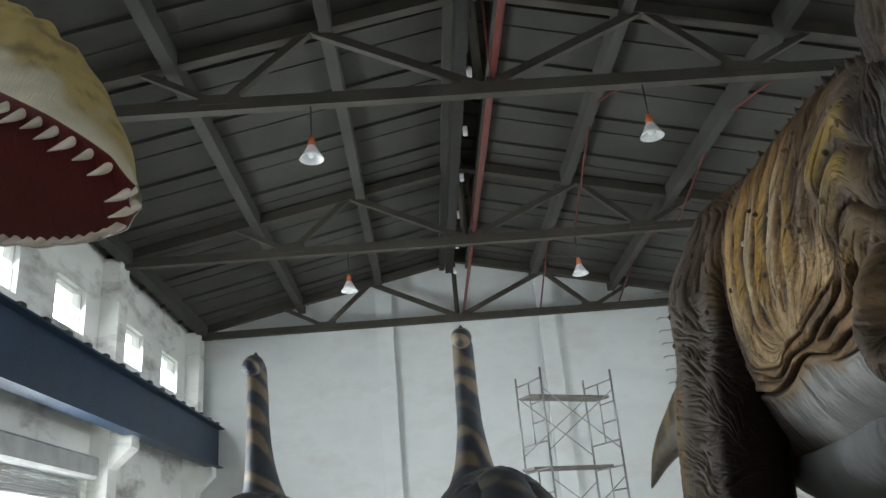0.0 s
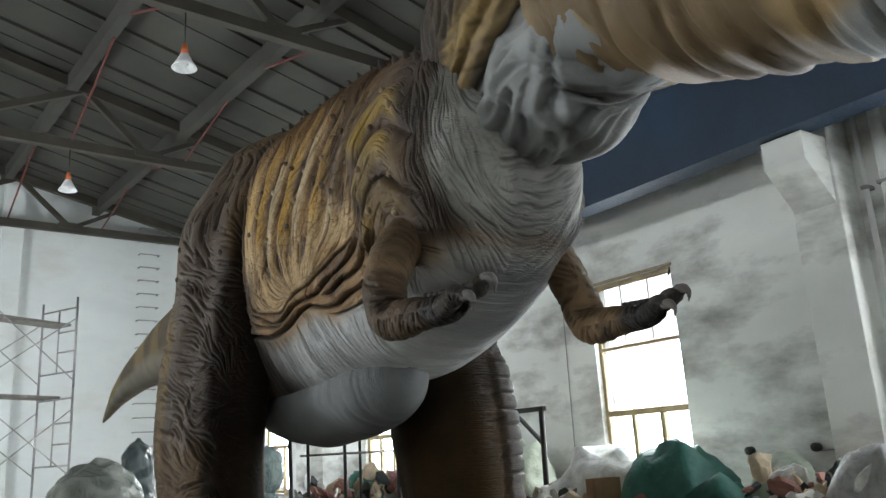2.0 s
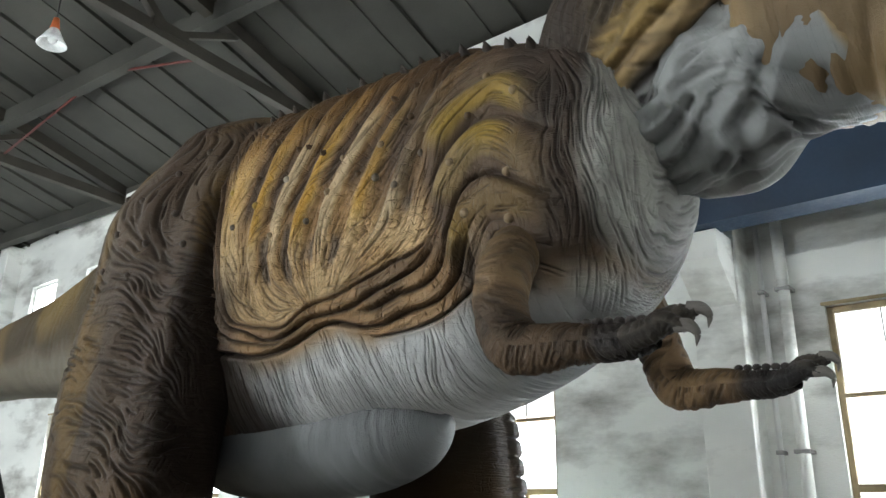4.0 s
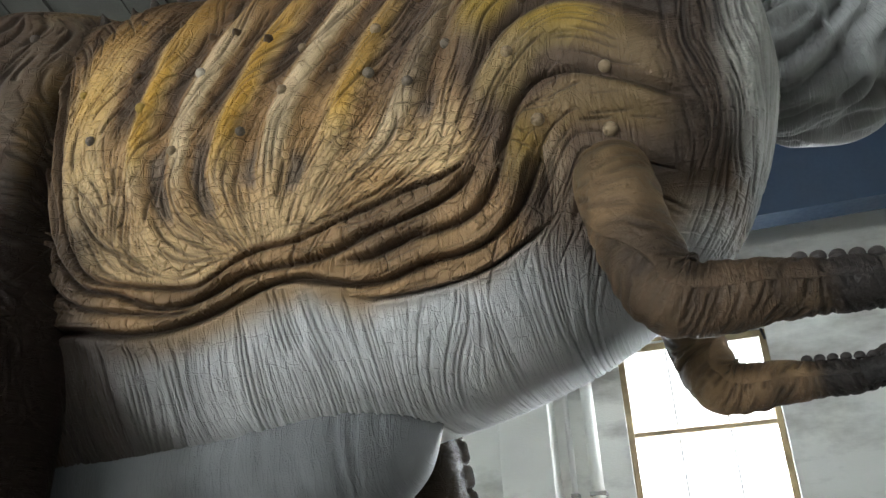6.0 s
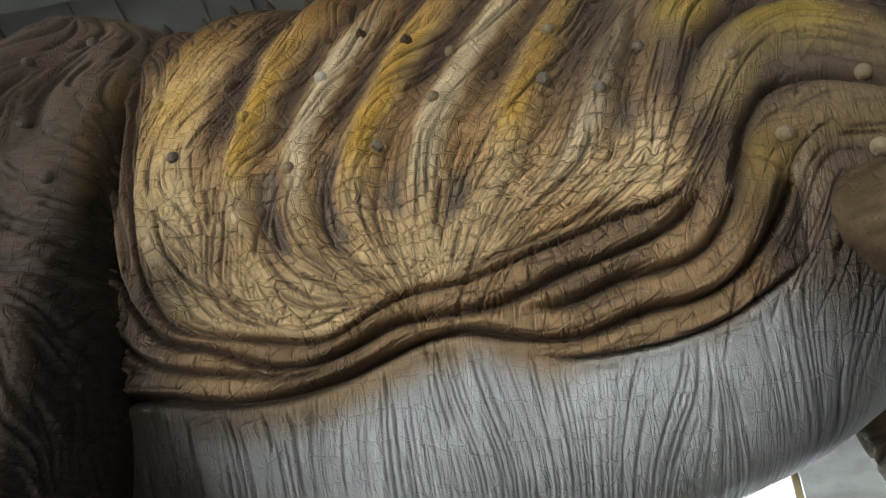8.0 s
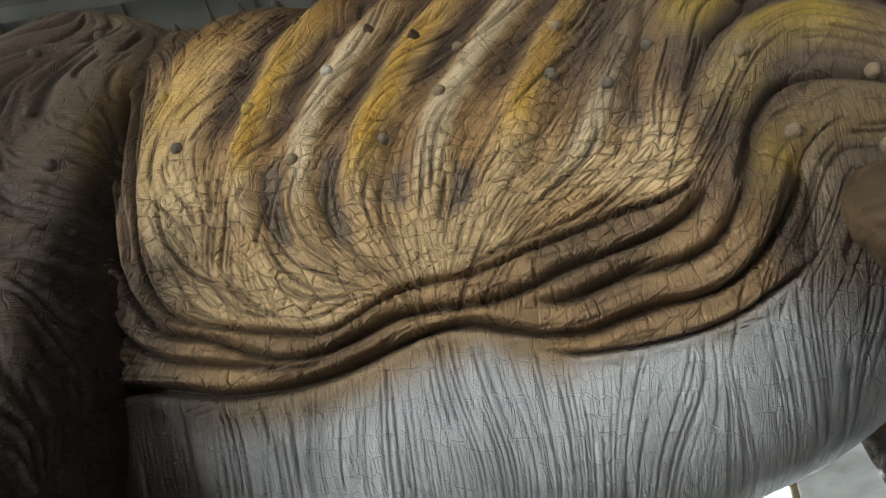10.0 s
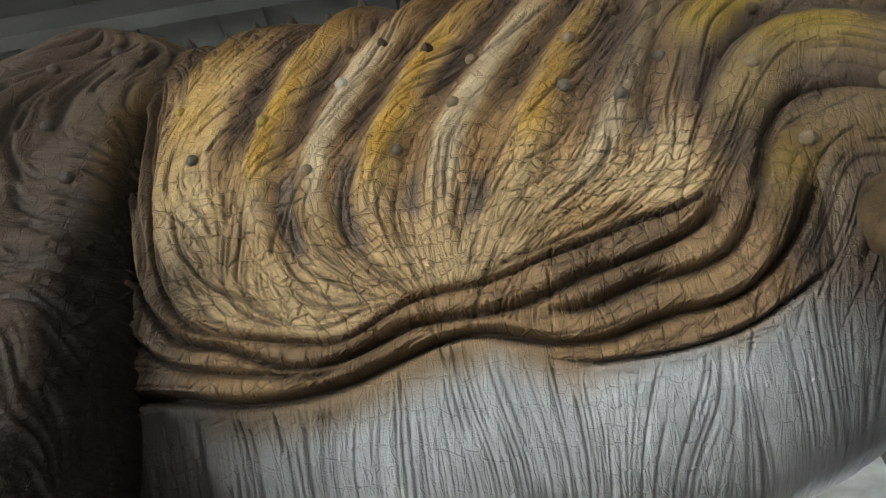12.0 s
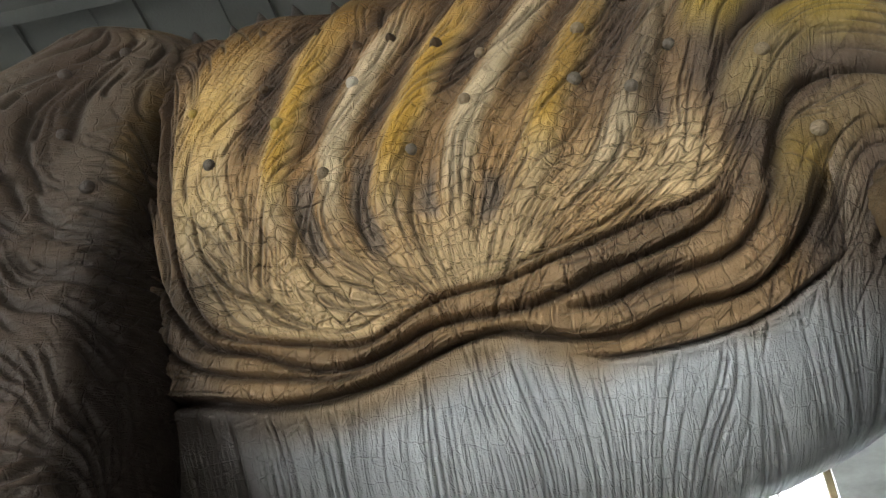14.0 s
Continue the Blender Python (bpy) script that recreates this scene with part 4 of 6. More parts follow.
def leg_grooves(rng):
    """Wrinkles of a thigh on a sheet of (run round the leg, height): short slanting folds, steeper over the hip."""
    m = Grooves(0.0, 2.65, 0.1, 4.0, 0.0025)

    def slant(u, v):
        return -0.5 + 1.5 * (noise2(u * 6, v * 5, 31) - 0.5) + 0.8 * (noise2(u * 15, v * 12, 32) - 0.5) - 0.75 * smoothstep(3.0, 3.5, v)

    def rough_side(u, v):
        return np.where(v > 3.05, 0.75, 1.0) * smoothstep(1.98, 1.86, u)

    m.scatter(rng, (0.2, 2.5), (0.9, 3.9), 0.06, slant, (0.07, 0.24), (0.005, 0.009), (0.010, 0.02), rough_side)
    m.scatter(rng, (1.2, 1.95), (3.0, 3.95), 0.12, lambda u, v: slant(u, v) - 0.1, (0.15, 0.4), (0.010, 0.016), (0.012, 0.024))
    m.scatter(rng, (0.2, 2.5), (0.9, 3.9), 0.05, slant, (0.04, 0.14), (0.0035, 0.005), (0.003, 0.007), rough_side)
    m.scatter(rng, (0.2, 2.5), (0.9, 3.9), 0.06, lambda u, v: slant(u, v) + 1.25, (0.04, 0.14), (0.0032, 0.005), (0.003, 0.007), rough_side)
    m.scatter(rng, (1.4, 1.92), (1.9, 3.2), 0.05, lambda u, v: slant(u, v) + 0.15, (0.06, 0.18), (0.004, 0.006), (0.004, 0.010))
    m.scatter(rng, (0.2, 2.5), (0.9, 3.9), 0.12, slant, (0.04, 0.12), (0.004, 0.006), (0.002, 0.005))
    m.scatter(rng, (1.2, 1.76), (1.9, 3.3), 0.055, lambda u, v: slant(u, v) + 0.1, (0.12, 0.3), (0.007, 0.011), (0.013, 0.022))
    return m


def add_leg(st, rows, fine, front_plates):
    zs = np.concatenate([np.linspace(rows[0][0], 1.75, int(100 * fine), endpoint=False), np.linspace(1.75, rows[-1][0], int(540 * fine))])
    a = np.concatenate([np.linspace(-1.38, 2.5, int(80 * fine), endpoint=False), np.linspace(2.5, 2 * np.pi - 1.38, int(256 * fine), endpoint=False)])
    a = a if not front_plates else np.linspace(0, 2 * np.pi, int(300 * fine), endpoint=False)
    g = leg_grid(rows, zs, a)
    nrm = outward(g, grid_normals(g))
    x, y, z = (g[..., k].ravel() for k in range(3))
    mid = smooth_rows(rows, np.clip(z, rows[0][0] + 1e-4, rows[-1][0] - 1e-4))
    # run round the leg: 0.66 at the back, 1.32 on the outer side, 1.98 at the front
    run = np.repeat((a[None] % (2 * np.pi)) * 0.42, len(zs), 0).ravel()
    if front_plates:
        run = (2.64 - run + 1.32) % 2.64
    ahead = (y - mid[:, 1]) / mid[:, 3]
    outer = (x - mid[:, 0]) / mid[:, 2] * (-1 if not front_plates else 1)
    plates = smoothstep(0.8, 0.87, 0.7 * (outer - ahead) / np.hypot(outer, ahead)) * smoothstep(2.42, 2.36, z) * front_plates
    cut = leg_grooves(np.random.default_rng(17)).at(run, z) * smoothstep(3.97, 3.8, z) * (1 - plates)
    relief = -cut + 0.03 * (noise2(y * 3.5, z * 2.2, 104) - 0.5) + 0.05 * (noise2(y * 7, z * 1.2, 105) - 0.5)
    streak = noise2(y * 6 + 0.6 * noise2(y * 5, z * 3, 112), z * 1.3, 106)
    blot = noise2(y * 7, z * 5, 107)
    col = np.tile([0.135, 0.093, 0.06], (len(z), 1))
    col = col + (np.array([0.27, 0.16, 0.045]) - col) * (0.75 * smoothstep(0.5, 0.76, streak + 0.22 * (blot - 0.5)))[:, None]
    col = col + (np.array([0.085, 0.053, 0.034]) - col) * (0.75 * smoothstep(0.52, 0.75, noise2(y * 5 + 9, z * 1.5, 108)))[:, None]
    col = col + (np.array([0.20, 0.105, 0.03]) - col) * (0.6 * smoothstep(2.3, 1.9, z + 0.2 * (blot - 0.5)))[:, None]
    # near-black thigh front and far leg's inner side: shade put into the colour
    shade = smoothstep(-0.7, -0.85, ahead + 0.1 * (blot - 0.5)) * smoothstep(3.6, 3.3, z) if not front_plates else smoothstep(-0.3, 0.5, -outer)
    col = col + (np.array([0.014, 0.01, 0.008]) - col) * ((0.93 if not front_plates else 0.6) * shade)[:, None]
    # wrinkles get dark wash, laid heavier for the shade inside them
    col = col + (np.array([0.035, 0.026, 0.02]) - col) * (0.5 * np.clip(cut / 0.011, 0, 1))[:, None]
    if front_plates:
        # a row of broad plates down the front of the shin
        row = (z / 0.082 + 0.3 * noise2(z * 3, 0 * z, 9)) % 1.0
        relief += plates * (0.04 * np.sqrt(np.clip(1 - (2 * row - 1) ** 6, 0, 1)) - 0.016)
        col = col * 0.55
        col = col + (np.array([0.09, 0.073, 0.057]) - col) * (plates * smoothstep(0.03, 0.14, row) * smoothstep(0.97, 0.86, row))[:, None]
        col = col * (1 - 0.8 * plates * (1 - smoothstep(0.0, 0.09, row) * smoothstep(1.0, 0.91, row)))[:, None]
    g = g + nrm * relief.reshape(g.shape[:2])[..., None]
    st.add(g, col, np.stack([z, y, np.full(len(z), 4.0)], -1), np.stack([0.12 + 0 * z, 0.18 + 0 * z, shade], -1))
    return g, nrm


def add_limb(st, path, radii, count, sides, colour, colour2, rough, seed, flat=1.0, up=(0, 0, 1), grooves=14.0, lengthwise=False, over=None, hand=None):
    g = tube_grid(path, radii, count, sides, flat, up)
    nrm = outward(g, grid_normals(g))
    along = np.repeat(np.linspace(0, 1, count)[:, None], sides, 1).ravel()
    rnd = np.repeat(np.linspace(0, 1, sides)[None], count, 0).ravel()
    length = np.linalg.norm(np.diff(np.array(path), axis=0), axis=1).sum()
    y, z, x = g[..., 1].ravel(), g[..., 2].ravel(), g[..., 0].ravel()
    girth = 2 * np.pi * max(radii)
    m, rng = Grooves(0, length, 0, girth, 0.002 if length < 1.2 else 0.004), np.random.default_rng(seed)
    size = max(radii)
    base = 0.0 if lengthwise else np.pi / 2

    def heading(u, v):
        return base + 1.6 * (noise2(u / size * 0.55, v / size * 0.55, seed + 8) - 0.5)

    m.scatter(rng, (0, length), (0, girth), size / grooves * 3.2, heading, (0.5 * size, 1.6 * size), (rough * 1.0 + 0.002, rough * 1.6 + 0.002), (rough * 0.6, rough * 1.7))
    m.scatter(rng, (0, length), (0, girth), size / grooves * 2.2, heading, (0.3 * size, 0.9 * size), (0.003, 0.004) if length < 1.2 else (0.006, 0.008), (0.0008, 0.0025) if length < 1.2 else (0.003, 0.007))
    m.scatter(rng, (0, length), (0, girth), size / grooves * 6, lambda u, v: heading(u, v) + 1.4, (0.2 * size, 0.6 * size), (0.003, 0.004), (0.001, 0.0025))
    cut = m.at(along * length, rnd * girth)
    w = 1 - np.clip(cut / (rough * 1.5), 0, 1)
    relief = -cut + rough * 1.2 * (noise2(y * 9, z * 9 + x * 5, seed + 2) - 0.5)
    if over is not None:
        # loose skin that hangs in drapes under the jaw
        relief += 0.05 * (ridged(y * 5 + 3.5 * (z - 3.2) + 0.8 * noise2(y * 3, z * 3, seed + 21), z * 2 + x * 2, seed + 22) - 0.6)
    g = g + nrm * relief.reshape(g.shape[:2])[..., None]
    t = smoothstep(0.35, 0.7, noise2(y * 6, z * 6 + x * 4, seed + 3))[:, None]
    col = np.array(colour) * (1 - t) + np.array(colour2) * t
    if over is not None:
        line = np.interp(y, [3.3, 3.91, 4.13, 4.24, 4.32, 4.45], [2.85, 2.93, 3.02, 3.08, 3.2, 3.6]) + 0.03 * (noise2(y * 9, z * 9, seed + 6) - 0.5)
        over_t = smoothstep(0.0, 0.06, z - line)[:, None]
        col = col * (1 - over_t) + (np.array(over) * (0.55 + 0.45 * smoothstep(0.35, 0.6, noise2(y * 5, z * 2, seed + 7)))[:, None]) * over_t
    if hand is not None:
        col = col + (np.array([0.22, 0.142, 0.07]) - col) * (smoothstep(2.58, 2.76, z) * 0.8)[:, None]
        col = col * (0.6 + 0.4 * smoothstep(0.3, 0.6, noise2(y * 13 + x * 5, z * 13, seed + 11)))[:, None]
        col = col + (np.array(hand[0]) - col) * (smoothstep(hand[1], hand[1] - 0.1, y + 0.04 * (noise2(y * 14, z * 14, seed + 9) - 0.5)))[:, None]
    # grooves darkened in the colour, wash and shade together
    col = col * ((0.5 + 0.5 * w) if not lengthwise else (0.6 + 0.4 * w))[:, None]
    st.add(g, col, np.stack([along * length, rnd * 0.5, np.full(len(y), 5.0)], -1), (0.12, 0.0, 0.0))


def dome(at, nrm, r, tall=1.0, count=7, sides=14):
    n = np.array(nrm) / np.linalg.norm(nrm)
    a = np.cross(n, (0.3, 0.9, 0.2))
    a /= np.linalg.norm(a)
    b = np.cross(n, a)
    t = np.linspace(-0.6, np.pi / 2, count)
    ang = np.linspace(0, 2 * np.pi, sides, endpoint=False)
    ring = np.cos(ang)[None, :, None] * a + np.sin(ang)[None, :, None] * b
    return np.array(at) + r * (np.maximum(np.cos(t), 0.001)[:, None, None] * ring + tall * np.sin(t)[:, None, None] * n)


def spike(at, nrm, r, tall, lean):
    n = np.array(nrm) / np.linalg.norm(nrm)
    base = np.array(at) - 0.02 * n
    tip = base + n * tall + np.array(lean)
    return tube_grid([base, base + (tip - base) * 0.45 + n * 0.004, tip], [r, r * 0.66, 0.002], 10, 12, 1.0, (0.3, 0.1, 0.95) if abs(n[2]) < 0.9 else (1, 0, 0))


def build_rex(fine=1.0):
    st = Statue()
    g, nrm = add_trunk(st, fine)
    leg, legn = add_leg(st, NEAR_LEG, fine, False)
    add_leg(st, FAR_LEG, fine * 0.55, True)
    # keel of the belly between the legs
    keel = [(5.92, 2.42, 2.321, 2.319, 0.001), (5.99, 2.42, 2.42, 2.17, 0.12), (6.1, 2.42, 2.46, 2.09, 0.19), (6.35, 2.42, 2.46, 2.02, 0.24),
            (6.8, 2.42, 2.46, 1.98, 0.265), (7.2, 2.43, 2.46, 2.02, 0.26), (7.7, 2.45, 2.5, 2.2, 0.2), (7.9, 2.45, 2.48, 2.478, 0.001)]
    k = trunk_grid(keel, np.linspace(5.92, 7.9, 170), np.linspace(0, 2 * np.pi, 170, endpoint=False), 2.0)
    kn = outward(k, grid_normals(k))
    ky = k[..., 1].ravel()
    kr = 0.008 * (ridged(ky * 17 + noise2(ky * 6, k[..., 2].ravel() * 6, 114), k[..., 2].ravel() * 3 + k[..., 0].ravel(), 111, 0.12) - 0.6) * smoothstep(6.75, 6.2, ky) + 0.012 * (noise2(ky * 5, k[..., 0].ravel() * 5, 112) - 0.5)
    # grey that turns darker towards the back, between the legs
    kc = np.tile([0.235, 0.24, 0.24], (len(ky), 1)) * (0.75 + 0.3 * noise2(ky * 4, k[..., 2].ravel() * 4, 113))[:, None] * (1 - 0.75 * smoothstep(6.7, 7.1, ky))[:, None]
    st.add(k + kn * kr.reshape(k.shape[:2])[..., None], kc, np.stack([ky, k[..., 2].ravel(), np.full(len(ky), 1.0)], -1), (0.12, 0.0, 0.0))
    # neck, throat and head
    grey, tan, brown = (0.42, 0.425, 0.415), (0.42, 0.29, 0.14), (0.13, 0.09, 0.05)
    neck = [(2.42, 5.5, 3.1), (2.42, 5.2, 3.32), (2.41, 4.93, 3.62), (2.4, 4.7, 3.85), (2.39, 4.35, 3.85), (2.38, 4.1, 3.7)]
    n = tube_grid(neck, [0.2, 0.36, 0.44, 0.44, 0.4, 0.3], int(320 * fine), int(360 * fine), 0.92, (0, 1, 0.4))
    nn = outward(n, grid_normals(n))
    nx, ny, nz = (n[..., i].ravel() for i in range(3))
    along = nz * 0.7 - ny * 0.7
    # a heavy tan fold that runs from the back down the side of the neck, and loose grey folds below it
    d, sd, _, _ = to_line(NECK_EDGE, ny, nz)
    back = d * -sd
    nr = 0.035 * np.exp(-((back - 0.045) / 0.035) ** 2) - 0.028 * np.exp(-(back / 0.014) ** 2)
    nr += 0.014 * np.exp(-((back - 0.125) / 0.02) ** 2) - 0.012 * np.exp(-((back - 0.09) / 0.009) ** 2)
    dark = np.exp(-(back / 0.016) ** 2)
    for line, deep, wide in NECK_FOLDS:
        d, sd, along_n, length_n = to_line(line, ny, nz)
        ends = smoothstep(0, 0.06, along_n) * smoothstep(0, 0.06, length_n - along_n)
        nr += ends * deep * (-np.exp(-(d / wide) ** 2) + np.where(sd > 0, 0.9, 0.2) * np.exp(-((d - 2.2 * wide) / (2 * wide)) ** 2))
        dark = np.maximum(dark, 0.5 * ends * np.exp(-(d / wide) ** 2))
    m, rng = Grooves(4.0, 5.6, 2.7, 4.3, 0.003), np.random.default_rng(23)
    run_neck = lambda u, v: -0.95 + 1.6 * (noise2(u * 4, v * 4, 125) - 0.5) + 0.5 * (noise2(u * 11, v * 11, 126) - 0.5)
    m.scatter(rng, (4.0, 5.6), (2.7, 4.3), 0.075, run_neck, (0.1, 0.3), (0.010, 0.02), (0.010, 0.022))
    m.scatter(rng, (4.0, 5.6), (2.7, 4.3), 0.11, lambda u, v: run_neck(u, v) + 0.9, (0.08, 0.2), (0.009, 0.016), (0.008, 0.018))
    m.scatter(rng, (4.0, 5.6), (2.7, 4.3), 0.03, run_neck, (0.03, 0.1), (0.005, 0.007), (0.003, 0.006))
    m.scatter(rng, (4.0, 5.6), (2.7, 4.3), 0.06, lambda u, v: run_neck(u, v) + 1.4, (0.03, 0.09), (0.004, 0.005), (0.001, 0.003))
    cut = m.at(ny, nz)
    nr += -cut + 0.03 * (noise2(ny * 6, nz * 6, 127) - 0.5)
    dark = np.maximum(dark, 0.6 * np.clip(cut / 0.011, 0, 1))
    nc = np.tile(grey, (len(nx), 1))
    nc = nc + (np.array(tan) - nc) * smoothstep(-0.03, 0.03, back + 0.03 * (noise2(ny * 7, nz * 7, 123) - 0.5))[:, None]
    nc = nc + (np.array([0.38, 0.25, 0.08]) - nc) * (0.8 * smoothstep(0.07, 0.12, back))[:, None]
    nc = nc + (np.array(brown) * 0.6 - nc) * smoothstep(0.17, 0.24, back)[:, None]
    jaw = smoothstep(4.36, 4.24, ny + 0.06 * (noise2(ny * 6, nz * 6, 128) - 0.5)) * smoothstep(3.0, 3.08, nz)
    nc = nc + (np.array(tan) - nc) * jaw[:, None]
    nc = nc + (np.array([0.06, 0.042, 0.03]) - nc) * smoothstep(4.98, 5.14, ny + 0.06 * (noise2(ny * 6, nz * 6, 129) - 0.5))[:, None]
    # neck folds filled with dark wash that also paints in their shade
    nc = nc + (np.array([0.05, 0.036, 0.026]) - nc) * (0.85 * dark)[:, None]
    st.add(n + nn * nr.reshape(n.shape[:2])[..., None], nc, np.stack([along, back, np.full(len(nx), 5.0)], -1), (0.12, 0.0, 0.0))
    add_limb(st, [(2.41, 5.12, 3.2), (2.41, 4.92, 3.19), (2.41, 4.77, 3.24), (2.4, 4.58, 3.35), (2.39, 4.25, 3.37), (2.38, 3.85, 3.3), (2.38, 3.3, 3.15)],
             [0.16, 0.22, 0.265, 0.265, 0.25, 0.26, 0.2], int(320 * fine), int(260 * fine), (0.42, 0.425, 0.415), (0.33, 0.335, 0.33), 0.018, 130, 1.2, (0, 0, 1), 13.0, True, tan)
    skull = [(2.35, 2.38, 3.2, 2.95, 0.02), (2.45, 2.38, 3.4, 2.88, 0.16), (2.8, 2.38, 3.66, 2.77, 0.25), (3.3, 2.38, 3.9, 2.79, 0.31),
             (3.8, 2.38, 4.1, 2.92, 0.37), (4.2, 2.39, 4.18, 3.06, 0.38), (4.55, 2.4, 4.1, 3.2, 0.34), (4.75, 2.4, 3.9, 3.5, 0.05)]
    h = trunk_grid(skull, np.linspace(2.35, 4.75, int(200 * fine)), np.linspace(0, 2 * np.pi, int(170 * fine), endpoint=False), 2.6)
    hn = outward(h, grid_normals(h))
    hx, hy, hz = (h[..., i].ravel() for i in range(3))
    hr = 0.023 * (ridged(hy * 11 + 0.5 * noise2(hy * 4, hz * 4, 141), hz * 3, 142) - 0.6) + 0.006 * (ridged(hy * 20, hz * 6, 143) - 0.6)
    hc = np.array(tan) + (np.array([0.22, 0.15, 0.08]) - np.array(tan)) * smoothstep(0.4, 0.65, noise2(hy * 5, hz * 2, 144))[:, None]
    hc = hc + (np.array(grey) - hc) * smoothstep(2.92, 2.86, hz + 0.05 * (noise2(hy * 6, hz * 6, 145) - 0.5))[:, None]
    st.add(h + hn * hr.reshape(h.shape[:2])[..., None], hc, np.stack([hy, hz, np.full(len(hy), 5.0)], -1))
    # arms with two clawed fingers each
    for x, sgn, dy, toe in ((1.91, -1, 0.0, 0.0), (2.86, 1, -0.1, 0.2)):
        def to(px, py, pz):
            """A place along the arm; the far hand is turned inwards."""
            return (px - toe * max(0.0, 5.2 - py), py + dy, pz)
        add_limb(st, [to(*q) for q in ((x - sgn * 0.3, 5.37, 2.9), (x - sgn * 0.11, 5.35, 2.74), (x - sgn * 0.015, 5.325, 2.57), (x, 5.275, 2.43), (x, 5.2, 2.4), (x, 5.1, 2.4),
                      (x, 4.98, 2.392), (x, 4.88, 2.386), (x, 4.81, 2.386))],
                 [0.085, 0.094, 0.09, 0.088, 0.079, 0.069, 0.058, 0.05, 0.03], int(430 * fine), int(230 * fine), (0.28, 0.175, 0.088), (0.14, 0.088, 0.05), 0.005, 150, 1.0, (0, 0, 1), 20.0,
                 hand=((0.035, 0.028, 0.024), 5.06 + dy))
        # a row of knobs on the back of the hand
        for i in range(7):
            st.add(dome(to(x, 5.02 - 0.034 * i, 2.4 + 0.055 - 0.003 * i), (0, 0, 1), 0.016, 0.8), (0.07, 0.06, 0.055))
        for k, lift, tip in ((-1, 0.0, 0.0), (1, 0.035, 0.03)):
            f = [to(x + 0.02 * k, 4.88, 2.386), to(x + 0.04 * k, 4.82, 2.395 + lift), to(x + 0.045 * k, 4.765, 2.41 + lift), to(x + 0.045 * k, 4.715, 2.39 + lift + tip)]
            add_limb(st, f, [0.046, 0.042, 0.038, 0.02], 50, 26, (0.05, 0.045, 0.042), (0.09, 0.075, 0.06), 0.006, 160, 1.0, (0, 0, 1), 50.0)
            c = [to(x + 0.045 * k, 4.74, 2.4 + lift + tip), to(x + 0.047 * k, 4.705, 2.395 + lift + tip), to(x + 0.047 * k, 4.685, 2.372 + lift + tip), to(x + 0.046 * k, 4.69, 2.34 + lift + tip)]
            st.add(tube_grid(c, [0.019, 0.017, 0.01, 0.001], 24, 16), (0.2, 0.18, 0.16))
    # feet
    for x, y in ((2.0, 7.5), (2.92, 6.2)):
        for k in (-1, 0, 1):
            st.add(tube_grid([(x + 0.02 * k, y + 0.1, 0.22), (x + 0.1 * k, y - 0.15, 0.12), (x + 0.17 * k, y - 0.42, 0.09), (x + 0.2 * k, y - 0.55, 0.06)], [0.1, 0.1, 0.075, 0.02], 40, 24), (0.12, 0.09, 0.06))
            st.add(tube_grid([(x + 0.19 * k, y - 0.5, 0.09), (x + 0.21 * k, y - 0.6, 0.08), (x + 0.22 * k, y - 0.68, 0.02)], [0.04, 0.03, 0.003], 20, 14), (0.06, 0.055, 0.05))
    # studs on the flank, and spikes along the back
    flat, fn = g.reshape(-1, 3), nrm.reshape(-1, 3)
    half = flat[:, 0] < 2.42
    near, nearn = flat[half], fn[half]
    tones = {"O": (0.46, 0.31, 0.07), "D": (0.2, 0.16, 0.12), "T": (0.34, 0.25, 0.15), "P": (0.62, 0.55, 0.43), "B": (0.13, 0.08, 0.04)}
    for group, r, kinds in ((STUDS_RIBS, 0.0155, STUD_TONES), (STUDS_SHOULDER, 0.0175, "TTTTBTTB")):
        for i, ((y, z), kind) in enumerate(zip(group, kinds)):
            j = np.argmin((near[:, 1] - y) ** 2 + (near[:, 2] - z) ** 2)
            st.add(dome(near[j], nearn[j], r * (0.9 + 0.2 * ((i * 7) % 5) / 5) * (0.8 if kind == "B" else 1.0), 0.95), tones[kind])
    # two rows of thorns along the back, and a row of blunt ones at the top of the ribs
    for y in np.arange(5.1, 7.05, 0.112):
        top = smooth_rows(TRUNK, np.array([y]))[0][1]
        for z, r, tall in ((top - 0.1, 0.026, 0.056), (top - 0.02, 0.023, 0.05)):
            j = np.argmin((near[:, 1] - y - (0.05 if tall < 0.053 else 0)) ** 2 + (near[:, 2] - z) ** 2)
            st.add(spike(near[j], nearn[j] * 0.5 + np.array([-0.15, 0.0, 0.8]), r, tall, (0, 0.014, 0.006)), (0.045, 0.034, 0.026))
    for y, z in ((6.615, 3.54), (6.528, 3.504), (6.433, 3.445), (6.339, 3.417), (6.224, 3.352), (6.71, 3.6), (5.9, 3.52), (5.78, 3.54)):
        j = np.argmin((near[:, 1] - y) ** 2 + (near[:, 2] - z) ** 2)
        st.add(spike(near[j], nearn[j], 0.021, 0.038, (0, 0.0, -0.004)), (0.10, 0.06, 0.03))
    # knobs over the thigh
    lf, ln = leg.reshape(-1, 3), legn.reshape(-1, 3)
    for y, z in ((7.14, 3.27), (7.24, 3.12), (7.05, 3.1), (7.34, 3.36), (7.2, 3.5), (7.45, 3.2), (7.52, 3.42), (7.6, 3.05), (7.35, 2.98), (7.1, 3.62)):
        j = np.argmin((lf[:, 1] - y) ** 2 + (lf[:, 2] - z) ** 2 + 4 * np.maximum(lf[:, 0] - 2.05, 0))
        st.add(dome(lf[j], ln[j], 0.018, 0.8), (0.09, 0.066, 0.05))
